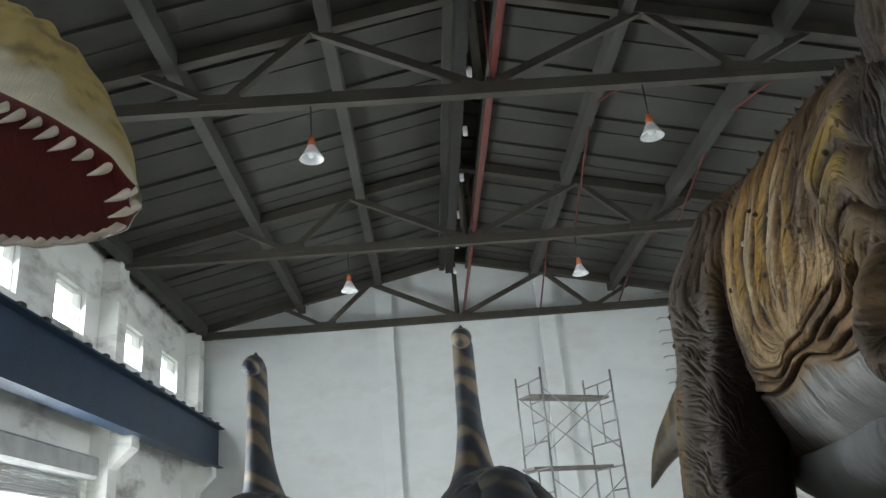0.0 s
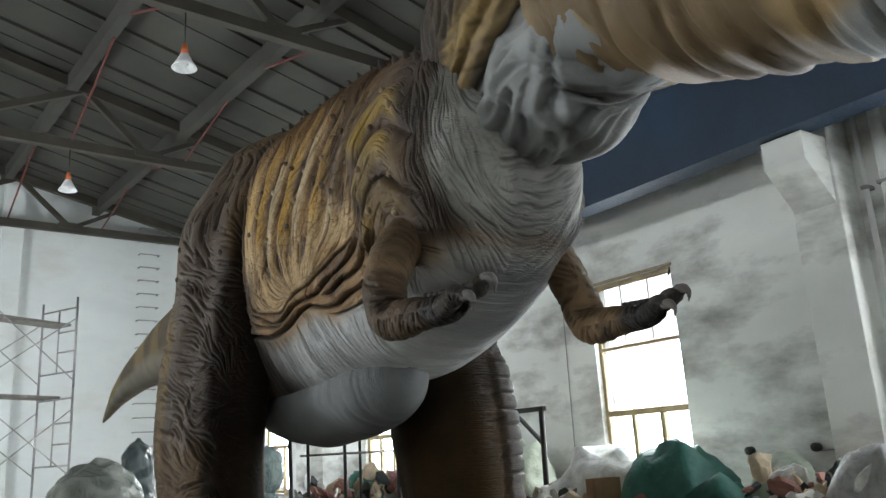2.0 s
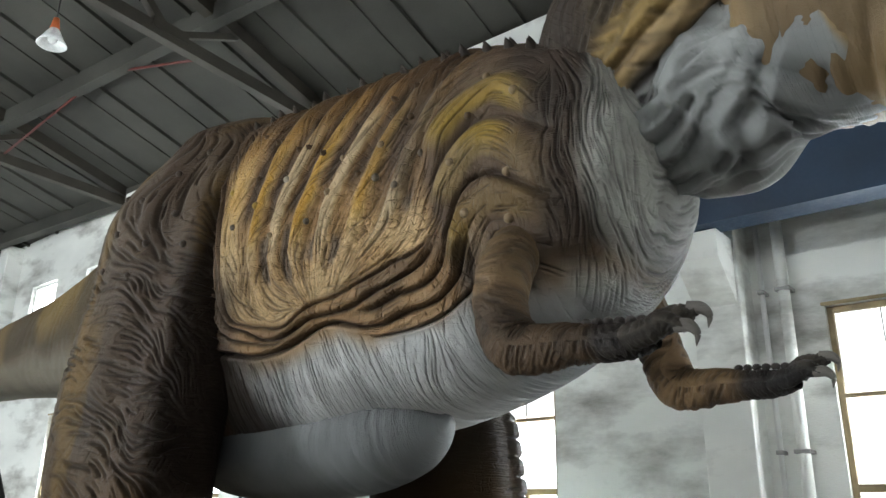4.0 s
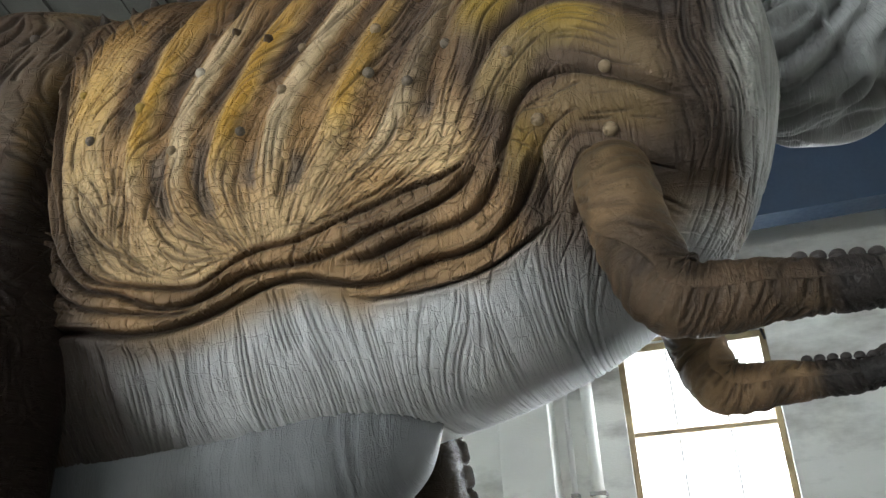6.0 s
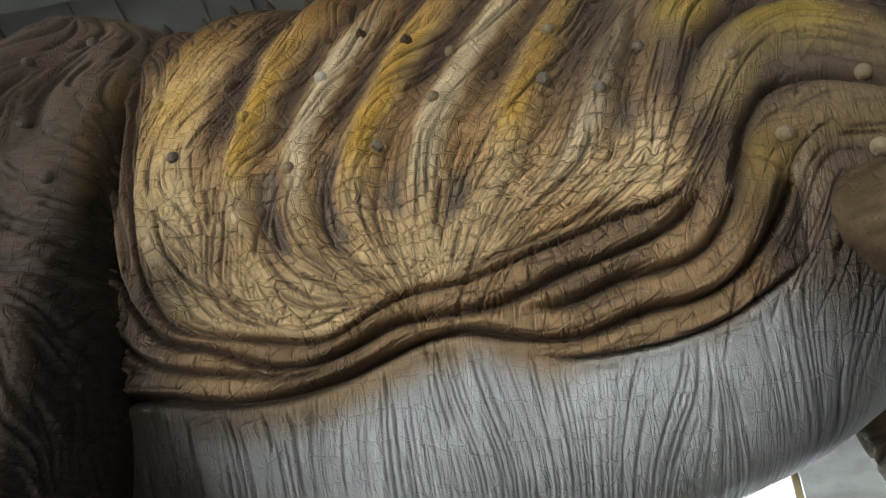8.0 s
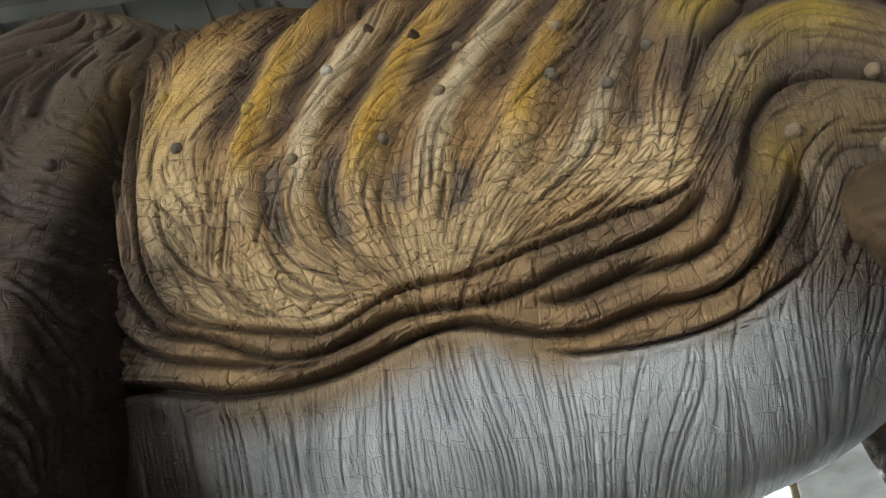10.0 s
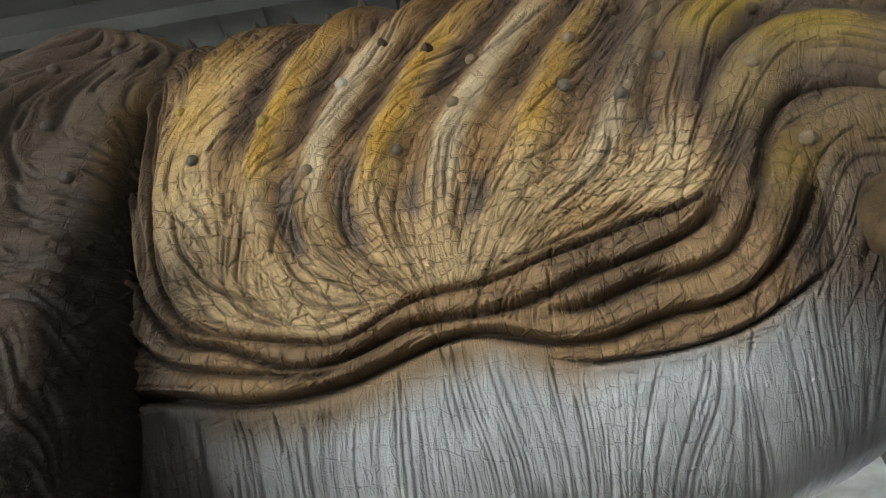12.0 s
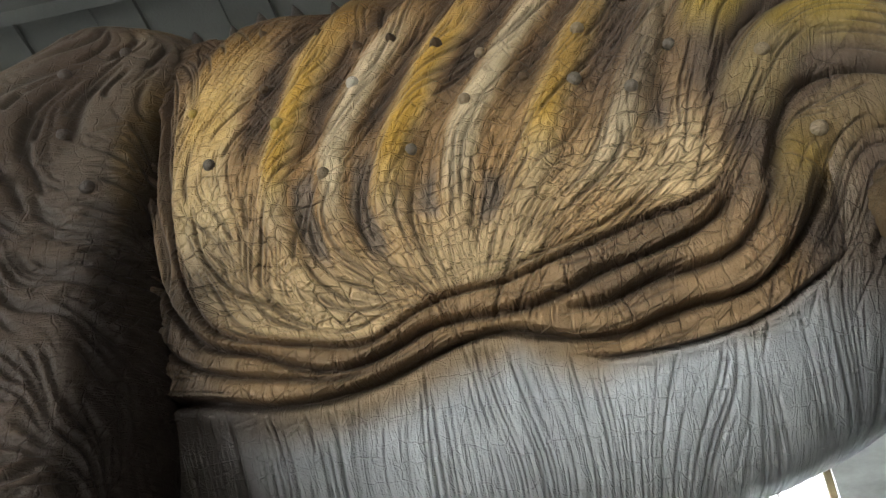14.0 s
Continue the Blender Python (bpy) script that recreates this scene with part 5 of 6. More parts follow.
    for t in np.linspace(0.0, 1.0, 9):
        p = (2.42, 5.27 - 0.25 * t, 3.72 + 0.42 * t)
        st.add(spike(p, (0, 0.75, 0.66), 0.024, 0.09, (0, 0.02, 0.01)), (0.07, 0.055, 0.04))
    ob = st.build("dinosaur_statue", SKIN, 0.82)
    return tagged(ob, "large ribbed brown and ochre tyrannosaur statue with a pale wrinkled belly", "dinosaur statue")


def skin_material():
    """Painted silicone: the paint, and fine cracks that follow the run of the wrinkles."""
    mat = bpy.data.materials.new("painted_silicone_skin")
    mat.use_nodes = True
    n, l = mat.node_tree.nodes, mat.node_tree.links
    bsdf = n["Principled BSDF"]
    col = n.new("ShaderNodeVertexColor")
    col.layer_name = "paint"
    flow = n.new("ShaderNodeAttribute")
    flow.attribute_name = "flow"

    def scaled(scale):
        m = n.new("ShaderNodeVectorMath")
        m.operation = "MULTIPLY"
        m.inputs[1].default_value = scale
        l.new(flow.outputs["Vector"], m.inputs[0])
        return m.outputs["Vector"]

    def ranged(value, a, b, c, d):
        m = n.new("ShaderNodeMapRange")
        m.interpolation_type = "SMOOTHSTEP"
        for key, x in zip(("From Min", "From Max", "To Min", "To Max"), (a, b, c, d)):
            m.inputs[key].default_value = x
        l.new(value, m.inputs["Value"])
        return m.outputs["Result"]

    def math_node(op, a, b):
        m = n.new("ShaderNodeMath")
        m.operation = op
        for k, x in enumerate((a, b)):
            if isinstance(x, (int, float)):
                m.inputs[k].default_value = x
            else:
                l.new(x, m.inputs[k])
        return m.outputs["Value"]

    strands = n.new("ShaderNodeTexNoise")
    strands.inputs["Scale"].default_value, strands.inputs["Detail"].default_value = 1.0, 2.0
    l.new(scaled((48.0, 6.0, 3.0)), strands.inputs["Vector"])
    lines = ranged(math_node("ABSOLUTE", math_node("SUBTRACT", strands.outputs["Fac"], 0.5), 0.0), 0.0, 0.045, 0.0, 1.0)
    # a crackle of uneven boxes, stronger in some places than in others
    bend = n.new("ShaderNodeTexNoise")
    bend.inputs["Scale"].default_value, bend.inputs["Detail"].default_value = 16.0, 1.0
    l.new(flow.outputs["Vector"], bend.inputs["Vector"])
    shift = n.new("ShaderNodeVectorMath")
    shift.operation = "MULTIPLY_ADD"
    shift.inputs[1].default_value = (0.03, 0.03, 0.0)
    l.new(bend.outputs["Color"], shift.inputs[0])
    l.new(flow.outputs["Vector"], shift.inputs[2])

    def cells(size, wide):
        m = n.new("ShaderNodeVectorMath")
        m.operation = "MULTIPLY"
        m.inputs[1].default_value = size
        l.new(shift.outputs["Vector"], m.inputs[0])
        v = n.new("ShaderNodeTexVoronoi")
        v.voronoi_dimensions, v.feature = "2D", "DISTANCE_TO_EDGE"
        v.inputs["Scale"].default_value, v.inputs["Randomness"].default_value = 1.0, 0.5
        l.new(m.outputs["Vector"], v.inputs["Vector"])
        return math_node("SUBTRACT", ranged(v.outputs["Distance"], 0.0, wide, 0.0, 1.35), ranged(v.outputs["Distance"], wide, 3.5 * wide, 0.0, 0.35))

    small, large = cells((38.0, 31.0, 1.0), 0.055), cells((23.0, 15.0, 1.0), 0.036)
    geo = n.new("ShaderNodeNewGeometry")
    pores = n.new("ShaderNodeTexNoise")
    pores.inputs["Scale"].default_value, pores.inputs["Detail"].default_value = 260.0, 3.0
    l.new(geo.outputs["Position"], pores.inputs["Vector"])
    patch = n.new("ShaderNodeTexNoise")
    patch.inputs["Scale"].default_value, patch.inputs["Detail"].default_value = 5.0, 4.0
    l.new(geo.outputs["Position"], patch.inputs["Vector"])
    amount = n.new("ShaderNodeAttribute")
    amount.attribute_name = "amount"
    split = n.new("ShaderNodeSeparateXYZ")
    l.new(amount.outputs["Vector"], split.inputs["Vector"])
    share = math_node("MULTIPLY", split.outputs["Y"], ranged(patch.outputs["Fac"], 0.4, 0.58, 0.12, 1.0))
    share_large = math_node("MULTIPLY", split.outputs["Y"], ranged(patch.outputs["Fac"], 0.62, 0.4, 0.3, 1.0))
    gaps = math_node("ADD", math_node("MULTIPLY", math_node("SUBTRACT", 1.0, small), share), math_node("MULTIPLY", math_node("SUBTRACT", 1.0, large), share_large))
    height = math_node("ADD", math_node("SUBTRACT", math_node("MULTIPLY", lines, split.outputs["X"]), math_node("MULTIPLY", gaps, 1.0)), math_node("MULTIPLY", pores.outputs["Fac"], 0.3))
    bump = n.new("ShaderNodeBump")
    bump.inputs["Strength"].default_value, bump.inputs["Distance"].default_value = 1.0, 0.0092
    l.new(height, bump.inputs["Height"])
    l.new(bump.outputs["Normal"], bsdf.inputs["Normal"])
    # a mottle in the paint, and cracks darkened in the colour for their shade
    wash_shade = math_node("MULTIPLY", ranged(patch.outputs["Fac"], 0.3, 0.7, 0.88, 1.1), ranged(gaps, 0.0, 1.0, 1.0, 0.58))
    tone = n.new("ShaderNodeMix")
    tone.data_type, tone.blend_type = "RGBA", "MULTIPLY"
    tone.inputs["Factor"].default_value = 1.0
    l.new(col.outputs["Color"], tone.inputs["A"])
    l.new(wash_shade, tone.inputs["B"])
    l.new(tone.outputs["Result"], bsdf.inputs["Base Color"])
    l.new(ranged(pores.outputs["Fac"], 0.3, 0.7, 0.42, 0.6), bsdf.inputs["Roughness"])
    l.new(ranged(split.outputs["Z"], 0.0, 1.0, 0.28, 0.05), bsdf.inputs["Specular IOR Level"])
    return mat


SKIN = skin_material()
build_rex()

# ---- windows, doors, pipes, lamps ----
GLASS = bpy.data.materials.new("window_glass")
GLASS.use_nodes = True
gl = GLASS.node_tree.nodes["Principled BSDF"]
gl.inputs["Base Color"].default_value = (0.95, 0.97, 0.97, 1)
gl.inputs["Roughness"].default_value = 0.03
gl.inputs["Transmission Weight"].default_value = 1.0
gl.inputs["IOR"].default_value = 1.1


def glazing(parent, x, y0, y1, z0, z1):
    ob = box_part("pane", (x, (y0 + y1) / 2, (z0 + z1) / 2), (0.004, y1 - y0, z1 - z0), GLASS, parent, bevel=0)
    ob.visible_shadow = False
    return ob


def tall_window(name, y0, y1, z0, z1, lean):
    """An ochre-painted steel window of two fixed lights over three casements."""
    w = thing(name, "ochre painted steel window with dusty panes", "window", (W + 0.1, 0, 0))
    w["kind"] = "structure"
    t1, t2 = z1 - 0.88, z1 - 1.73
    for y in (y0 + 0.03, y1 - 0.03):
        box_part("frame_post", (0, y, (z0 + z1) / 2), (0.07, 0.06, z1 - z0), OCHRE, w)
    for z in (z0 + 0.03, z1 - 0.03):
        box_part("frame_rail", (0, (y0 + y1) / 2, z), (0.07, y1 - y0 - 0.12, 0.06), OCHRE, w)
    for z, thick in ((t1, 0.045), (t2, 0.075)):
        box_part("transom", (-0.01, (y0 + y1) / 2, z), (0.08, y1 - y0 - 0.12, thick), OCHRE, w)
    third = (y1 - y0) / 3
    for k in (1, 2):
        box_part("mullion", (0, y0 + third * k, (z0 + t2) / 2), (0.07, 0.065, t2 - z0 - 0.06), OCHRE, w)
        for a, b in ((t1, z1), (t2, t1)):
            box_part("glazing_bar", (0, y0 + third * k, (a + b) / 2), (0.025, 0.014, b - a - 0.06), WHITEPIPE, w, bevel=0)
    for a, b in ((z0, t2), (t2, t1), (t1, z1)):
        for k in range(3):
            glazing(w, 0.01, y0 + third * k + 0.035, y0 + third * (k + 1) - 0.035, a + 0.045, b - 0.045)
    box_part("window_sill", (-0.06, (y0 + y1) / 2, z0 - 0.02), (0.32, y1 - y0, 0.04), CONCRETE, w)
    # a casement stay of dark iron at the upper corner
    rod_part("stay", (-0.12, y0 + 0.02, z1 - 0.12), (-0.03, y0 + 0.04, z1 + 0.04), 0.014, DARKSTEEL, w)
    box_part("lintel", (-0.105, (y0 + y1) / 2, z1 + 0.02), (0.03, y1 - y0 + 0.06, 0.035), OCHRE, w)
    return w


for k, (y0, y1, z0, z1) in enumerate(east_windows):
    tall_window("window_%d" % (k + 1), y0, y1, z0, z1, 0)

for side in (-1, 1):
    for k, (y0, y1, z0, z1) in enumerate(high_windows if side < 0 else east_high_windows):
        w = thing("high_window_%d" % (k + 1 + (side > 0) * len(high_windows)), "small white-framed window high in the wall", "window", (W + 0.12 if side > 0 else -WEST - 0.12, 0, 0))
        w["kind"] = "structure"
        if side < 0:
            in_hall(w)
        for y in (y0 + 0.025, y1 - 0.025):
            box_part("frame_post", (0, y, (z0 + z1) / 2), (0.06, 0.05, z1 - z0), WHITEPIPE, w, bevel=0)
        for z in (z0 + 0.025, z1 - 0.025):
            box_part("frame_rail", (0, (y0 + y1) / 2, z), (0.06, y1 - y0 - 0.1, 0.05), WHITEPIPE, w, bevel=0)
        glazing(w, 0, y0 + 0.05, y1 - 0.05, z0 + 0.05, z1 - 0.05)

SHUTTER = material("shutter_steel", (0.45, 0.46, 0.45), 0.5, 0.3, vary=0.2, scale=3)
for k, (y0, y1, z0, z1) in enumerate(west_doors):
    d = thing("roller_door_%d" % (k + 1), "half-raised grey steel roller door", "roller door", (-WEST + 0.02, 0, 0))
    in_hall(d)
    d["kind"] = "structure"
    bm = bmesh.new()
    add_box(bm, (0.16, (y0 + y1) / 2, z1 + 0.28), (0.36, y1 - y0 + 0.7, 0.42), None, 0.05)
    part("drum_housing", bm, SHUTTER, d)
    for y in (y0 - 0.06, y1 + 0.06):
        box_part("guide_rail", (0.05, y, z1 / 2), (0.1, 0.12, z1), SHUTTER, d)
    for j in range(5):
        bm = bmesh.new()
        add_rod(bm, (0.05, y0, z1 + 0.02 - j * 0.085), (0.05, y1, z1 + 0.02 - j * 0.085), 0.042, 10)
        part("slat", bm, SHUTTER, d, smooth=True)


def pendant_lamp(x, y, z, top):
    lamp = thing("pendant_lamp", "unlit factory lamp with orange cap and glass shade", "lamp", (x, y, z), "roof lamps")
    rod_part("rod", (0, 0, 0.38), (0, 0, top - z), 0.012, DARKSTEEL, lamp)
    rod_part("cap", (0, 0, 0.24), (0, 0, 0.4), 0.06, ORANGE, lamp, "orange cap", 14, 0.035)
    bm = bmesh.new()
    prof = [(0.05, 0.25), (0.08, 0.2), (0.13, 0.1), (0.18, 0.02), (0.172, 0.02), (0.12, 0.095), (0.07, 0.19), (0.03, 0.22)]
    rings = [[bm.verts.new((r * math.cos(a), r * math.sin(a), h)) for a in np.linspace(0, 2 * math.pi, 24, endpoint=False)] for r, h in prof]
    for a, b in zip(rings, rings[1:]):
        for i in range(24):
            bm.faces.new((a[i], a[(i + 1) % 24], b[(i + 1) % 24], b[i]))
    part("shade", bm, SHADE, lamp, "pale ribbed reflector shade", True)
    bm = bmesh.new()
    bmesh.ops.create_uvsphere(bm, u_segments=14, v_segments=8, radius=0.06, matrix=Matrix.Translation((0, 0, 0.1)))
    part("bulb", bm, SHADE, lamp, smooth=True)
    return lamp


ORANGE = material("orange_cap", (0.5, 0.12, 0.03), 0.5, vary=0.2)
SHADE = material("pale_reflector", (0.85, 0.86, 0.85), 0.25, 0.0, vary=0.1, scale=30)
first_lamp = in_hall(pendant_lamp(2.4, 12.95, 7.42, 8.4))
for x, y in ((-2.62, 12.95), (2.39, 19.1), (-2.69, 19.1)):
    copy_thing(first_lamp, HALL @ pose(x, y, 7.42))

# red fire main under the ridge, with its hangers
main = thing("fire_main", "red painted fire main pipe under the roof ridge", "pipe", (0, 0, 0))
in_hall(main)
rod_part("pipe", (0.14, SOUTH + 0.62, 8.62), (0.14, 19.0, 8.62), 0.055, RED, main)
rod_part("drop_pipe", (0.14, 19.0, 8.62), (0.1, 25.0, 8.5), 0.04, RED, main)
for y in BAYS[1:-1]:
    rod_part("hanger", (0.14, y + 0.12, 8.66), (0.14, y + 0.12, eaves(0.14) - 0.02), 0.02, RED, main)
    box_part("clamp", (0.14, y + 0.1, 8.55), (0.16, 0.08, 0.28), RED, main)
# dark conductor trough beside the ridge
trough = thing("cable_trough", "black cable trough with pale insulators at the ridge", "cable trough", (0, 0, 0))
in_hall(trough)
box_part("channel", (-0.22, (SOUTH + NORTH) / 2, 9.95), (0.22, NORTH - SOUTH - 1.6, 0.5), DARKSTEEL, trough)
for k in range(12):
    rod_part("insulator", (-0.06, 2.0 + k * 2.05, 9.56), (-0.06, 2.0 + k * 2.05, 9.74), 0.05, WHITEPIPE, trough)

# red sway struts between the trusses
for x in (2.4, 4.75):
    for y in (12.95, 19.1):
        st = thing("sway_strut", "thin red steel strut under the roof", "strut", (0, 0, 0), "roof struts")
        in_hall(st)
        rod_part("bar", (x, y, 8.5), (x, y + 3.0, eaves(x) - 0.12), 0.022, RED, st)
        rod_part("tie", (x, y + 3.0, eaves(x) - 0.12), (x, y + 6.1, 8.5), 0.022, RED, st)

# rain pipes on the east wall beside the bracketed column
for x, y, r, tone in ((W - 0.1, 6.42, 0.028, WHITEPIPE), (W - 0.12, 6.2, 0.06, PLASTER)):
    p = thing("rain_pipe", "pale plastic rain pipe clipped to the wall", "pipe", (0, 0, 0), "rain pipes")
    rod_part("tube", (x, y, 0.0), (x, y, 5.9), r, tone, p)
    for z in (1.0, 2.6, 4.2):
        box_part("clip", (x + 0.03, y, z), (r + 0.12, 2.6 * r, 0.04), STEEL, p)
# thin cables hanging on the wall
for y, z0, z1 in ((11.0, 1.2, 4.6), (7.4, 1.7, 1.76)):
    c = thing("wall_cable", "thin grey cable hanging down the wall", "cable", (0, 0, 0))
    rod_part("wire", (W - 0.015, y, z0), (W - 0.015, y - (0.9 if z1 < 2 else 0.05), z1), 0.006, STEEL, c)
for y, z in ((8.22, 1.73), (7.44, 1.74)):
    b = thing("wall_bracket", "small black iron bracket on the wall", "bracket", (0, 0, 0), "wall brackets")
    rod_part("stub", (W + 0.0, y, z), (W - 0.08, y, z), 0.045, DARKSTEEL, b)

# iron rungs up the gable wall
ladder = in_hall(thing("wall_ladder", "thin iron rungs set in the gable wall", "ladder", (0, 0, 0)))
for k in range(22):
    bm = bmesh.new()
    z = 0.6 + 0.39 * k
    for a, b in (((5.95, NORTH, z), (5.95, NORTH - 0.2, z)), ((6.5, NORTH, z), (6.5, NORTH - 0.2, z)), ((5.94, NORTH - 0.2, z), (6.51, NORTH - 0.2, z))):
        add_rod(bm, a, b, 0.016, 6)
    part("rung", bm, STEEL, ladder)


def scaffold():
    """A tower of ladder frames: three lifts, two boards."""
    tower = thing("scaffold_tower", "grey steel scaffold tower with two timber boards", "scaffold", (0, 0, 0))
    e, d, a, b = (Vector(p) for p in ((1.24, 18.5, 0), (1.68, 17.6, 0), (2.68, 19.35, 0), (3.12, 18.45, 0)))
    for p, q in ((e, d), (a, b)):
        for lift in range(3):
            z = 0.12 + 1.66 * lift if lift else 0.0
            up = Vector((0, 0, 1))
            fr = rod_part("end_frame", p + up * z, p + up * (1.66 * lift + 1.79), 0.021, STEEL, tower)
            rod_part("post", q + up * z, q + up * (1.66 * lift + 1.79), 0.021, STEEL, fr)
            mid = (p + q) / 2
            for zz, s, t in ((z + 0.3, p, q), (z + 1.48, p, q), (z + 0.68, mid, q), (z + 1.05, mid, q)):
                rod_part("rung", s + up * zz, t + up * zz, 0.017, STEEL, fr)
            rod_part("upright", mid + up * (z + 0.3), mid + up * (z + 1.48), 0.014, STEEL, fr)
    for p, q in ((e, a), (d, b)):
        for lift in range(3):
            z = 1.66 * lift
            rod_part("brace", p + Vector((0, 0, z + 0.25)), q + Vector((0, 0, z + 1.4)), 0.011, STEEL, tower)
            rod_part("brace", p + Vector((0, 0, z + 1.4)), q + Vector((0, 0, z + 0.25)), 0.011, STEEL, tower)
    for z, s in ((3.3, 0.35), (4.62, 0.55)):
        p, q = e + (d - e) * s, a + (b - a) * s
        bar_part("board", p + (p - q) * 0.08 + Vector((0, 0, z)), q + (q - p) * 0.03 + Vector((0, 0, z)), 0.42, 0.05, PLANK, tower, "worn timber board")
    return tower


scaffold()

# ---- the other statues ----
def rounded(path, radii, count, sides, seed, bumpy, up=(0, 0, 1), flat=1.0):
    g = tube_grid(path, radii, count, sides, flat, up)
    n = outward(g, grid_normals(g))
    x, y, z = (g[..., k].ravel() for k in range(3))
    r = bumpy * (noise2(x * 7 + y * 3, z * 7 + y * 4, seed) - 0.5) + 0.35 * bumpy * (noise2(x * 19 + y * 8, z * 19 + y * 8, seed + 1) - 0.5)
    return g + n * r.reshape(g.shape[:2])[..., None]


def striped(g, base, band, step, seed, pale=None, pale_under=None):
    """Paint in broken bands across the body."""
    x, y, z = (g[..., k].ravel() for k in range(3))
    w = np.sin((z * 1.0 + 0.6 * y + 0.5 * x) * 2 * np.pi / step + 4 * noise2(x * 3, z * 3 + y, seed))
    t = smoothstep(-0.75, 0.3, w + 2.2 * (noise2(x * 5, z * 4 + y * 3, seed + 1) - 0.45))[:, None]
    c = np.array(base) * (1 - t) + np.array(band) * t
    if pale is not None:
        u = smoothstep(pale_under + 0.25, pale_under - 0.2, z + 0.2 * (noise2(x * 5, y * 5, seed + 2) - 0.5))[:, None]
        c = c * (1 - u) + np.array(pale) * u
    return c


def long_neck(x, y, tail, seed):
    """A long-necked statue seen from behind: hips, upright neck with a small head, and a heavy tail."""
    st = Statue()
    tan, slate = (0.13, 0.11, 0.08), (0.045, 0.052, 0.066)
    body = rounded([(x + 0.34, y - 1.25, 2.02), (x + 0.33, y - 1.05, 2.04), (x + 0.28, y - 0.5, 2.1), (x + 0.14, y + 0.4, 2.2), (x, y + 1.2, 2.3), (x, y + 1.7, 2.5)],
                   [0.01, 0.5, 0.68, 0.68, 0.52, 0.2], 110, 90, seed, 0.09)
    st.add(body, striped(body, (0.066, 0.062, 0.058), slate, 1.6, seed, (0.26, 0.235, 0.15), 1.85))
    neck = rounded([(x, y + 1.0, 2.6), (x, y + 0.9, 3.0), (x, y + 0.75, 3.5), (x, y + 0.7, 4.1), (x, y + 0.65, 4.55), (x, y + 0.6, 4.72)],
                   [0.42, 0.26, 0.175, 0.15, 0.14, 0.09], 110, 40, seed + 3, 0.012, (0, 1, 0))
    st.add(neck, striped(neck, (0.2, 0.15, 0.1), slate, 0.34, seed + 5))
    head = rounded([(x, y + 0.7, 4.62), (x, y + 0.5, 4.63), (x, y + 0.3, 4.56), (x, y + 0.2, 4.5)], [0.1, 0.14, 0.11, 0.002], 40, 30, seed + 7, 0.012)
    st.add(head, striped(head, (0.34, 0.26, 0.18), slate, 0.3, seed + 8))
    st.add(rounded([(x, y + 0.55, 4.66), (x, y + 0.57, 4.76), (x, y + 0.6, 4.84)], [0.08, 0.05, 0.005], 14, 14, seed + 9, 0.0, (0, 1, 0)), slate)
    # a fold of the spine down the middle of the back, and the tail
    tl = rounded([(x + 0.2, y - 0.3, 2.56), (x + 0.36 * tail, y - 1.0, 2.4), (x + 0.52 * tail, y - 1.65, 1.85), (x + 0.75 * tail, y - 2.15, 1.2), (x + 1.0 * tail, y - 2.6, 0.7), (x + 1.3 * tail, y - 3.3, 0.3)],
                 [0.3, 0.3, 0.25, 0.18, 0.12, 0.02], 110, 44, seed + 11, 0.02)
    st.add(tl, striped(tl, (0.15, 0.125, 0.085), slate, 0.5, seed + 12))
    for sx in (-1, 1):
        for dy in (-0.55, 1.0):
            hx = x + (0.28 if dy < 0 else 0.05)
            leg = rounded([(hx + sx * 0.3, y + dy, 2.62), (hx + sx * 0.34, y + dy - 0.05, 2.2), (hx + sx * 0.42, y + dy, 1.4), (hx + sx * 0.48, y + dy + 0.05, 0.5), (hx + sx * 0.48, y + dy, 0.0)],
                          [0.15, 0.34, 0.27, 0.19, 0.21], 70, 36, seed + 13 + sx, 0.03, (0, 1, 0))
            st.add(leg, striped(leg, tan, slate, 1.4, seed + 14, (0.26, 0.235, 0.15), 1.75))
    ob = st.build("dinosaur_statue", SKIN)
    return tagged(ob, "long-necked statue striped slate and tan, seen tail first", "dinosaur statue", "long-necked statues")


long_neck(0.34, 12.5, 1.0, 200)
long_neck(-2.6, 12.9, 0.8, 240)

WRAP = bpy.data.materials.new("clear_wrapping_film")
WRAP.use_nodes = True
wb = WRAP.node_tree.nodes["Principled BSDF"]
wl = WRAP.node_tree.links
wb.inputs["Roughness"].default_value = 0.18
wb.inputs["Coat Weight"].default_value = 0.6
wcol = WRAP.node_tree.nodes.new("ShaderNodeVertexColor")
wcol.layer_name = "paint"
wl.new(wcol.outputs["Color"], wb.inputs["Base Color"])
wno = WRAP.node_tree.nodes.new("ShaderNodeTexNoise")
wno.inputs["Scale"].default_value, wno.inputs["Detail"].default_value, wno.inputs["Distortion"].default_value = 9.0, 6.0, 2.5
wbp = WRAP.node_tree.nodes.new("ShaderNodeBump")
wbp.inputs["Strength"].default_value, wbp.inputs["Distance"].default_value = 1.0, 0.05
wl.new(wno.outputs["Fac"], wbp.inputs["Height"])
wl.new(wbp.outputs["Normal"], wb.inputs["Normal"])


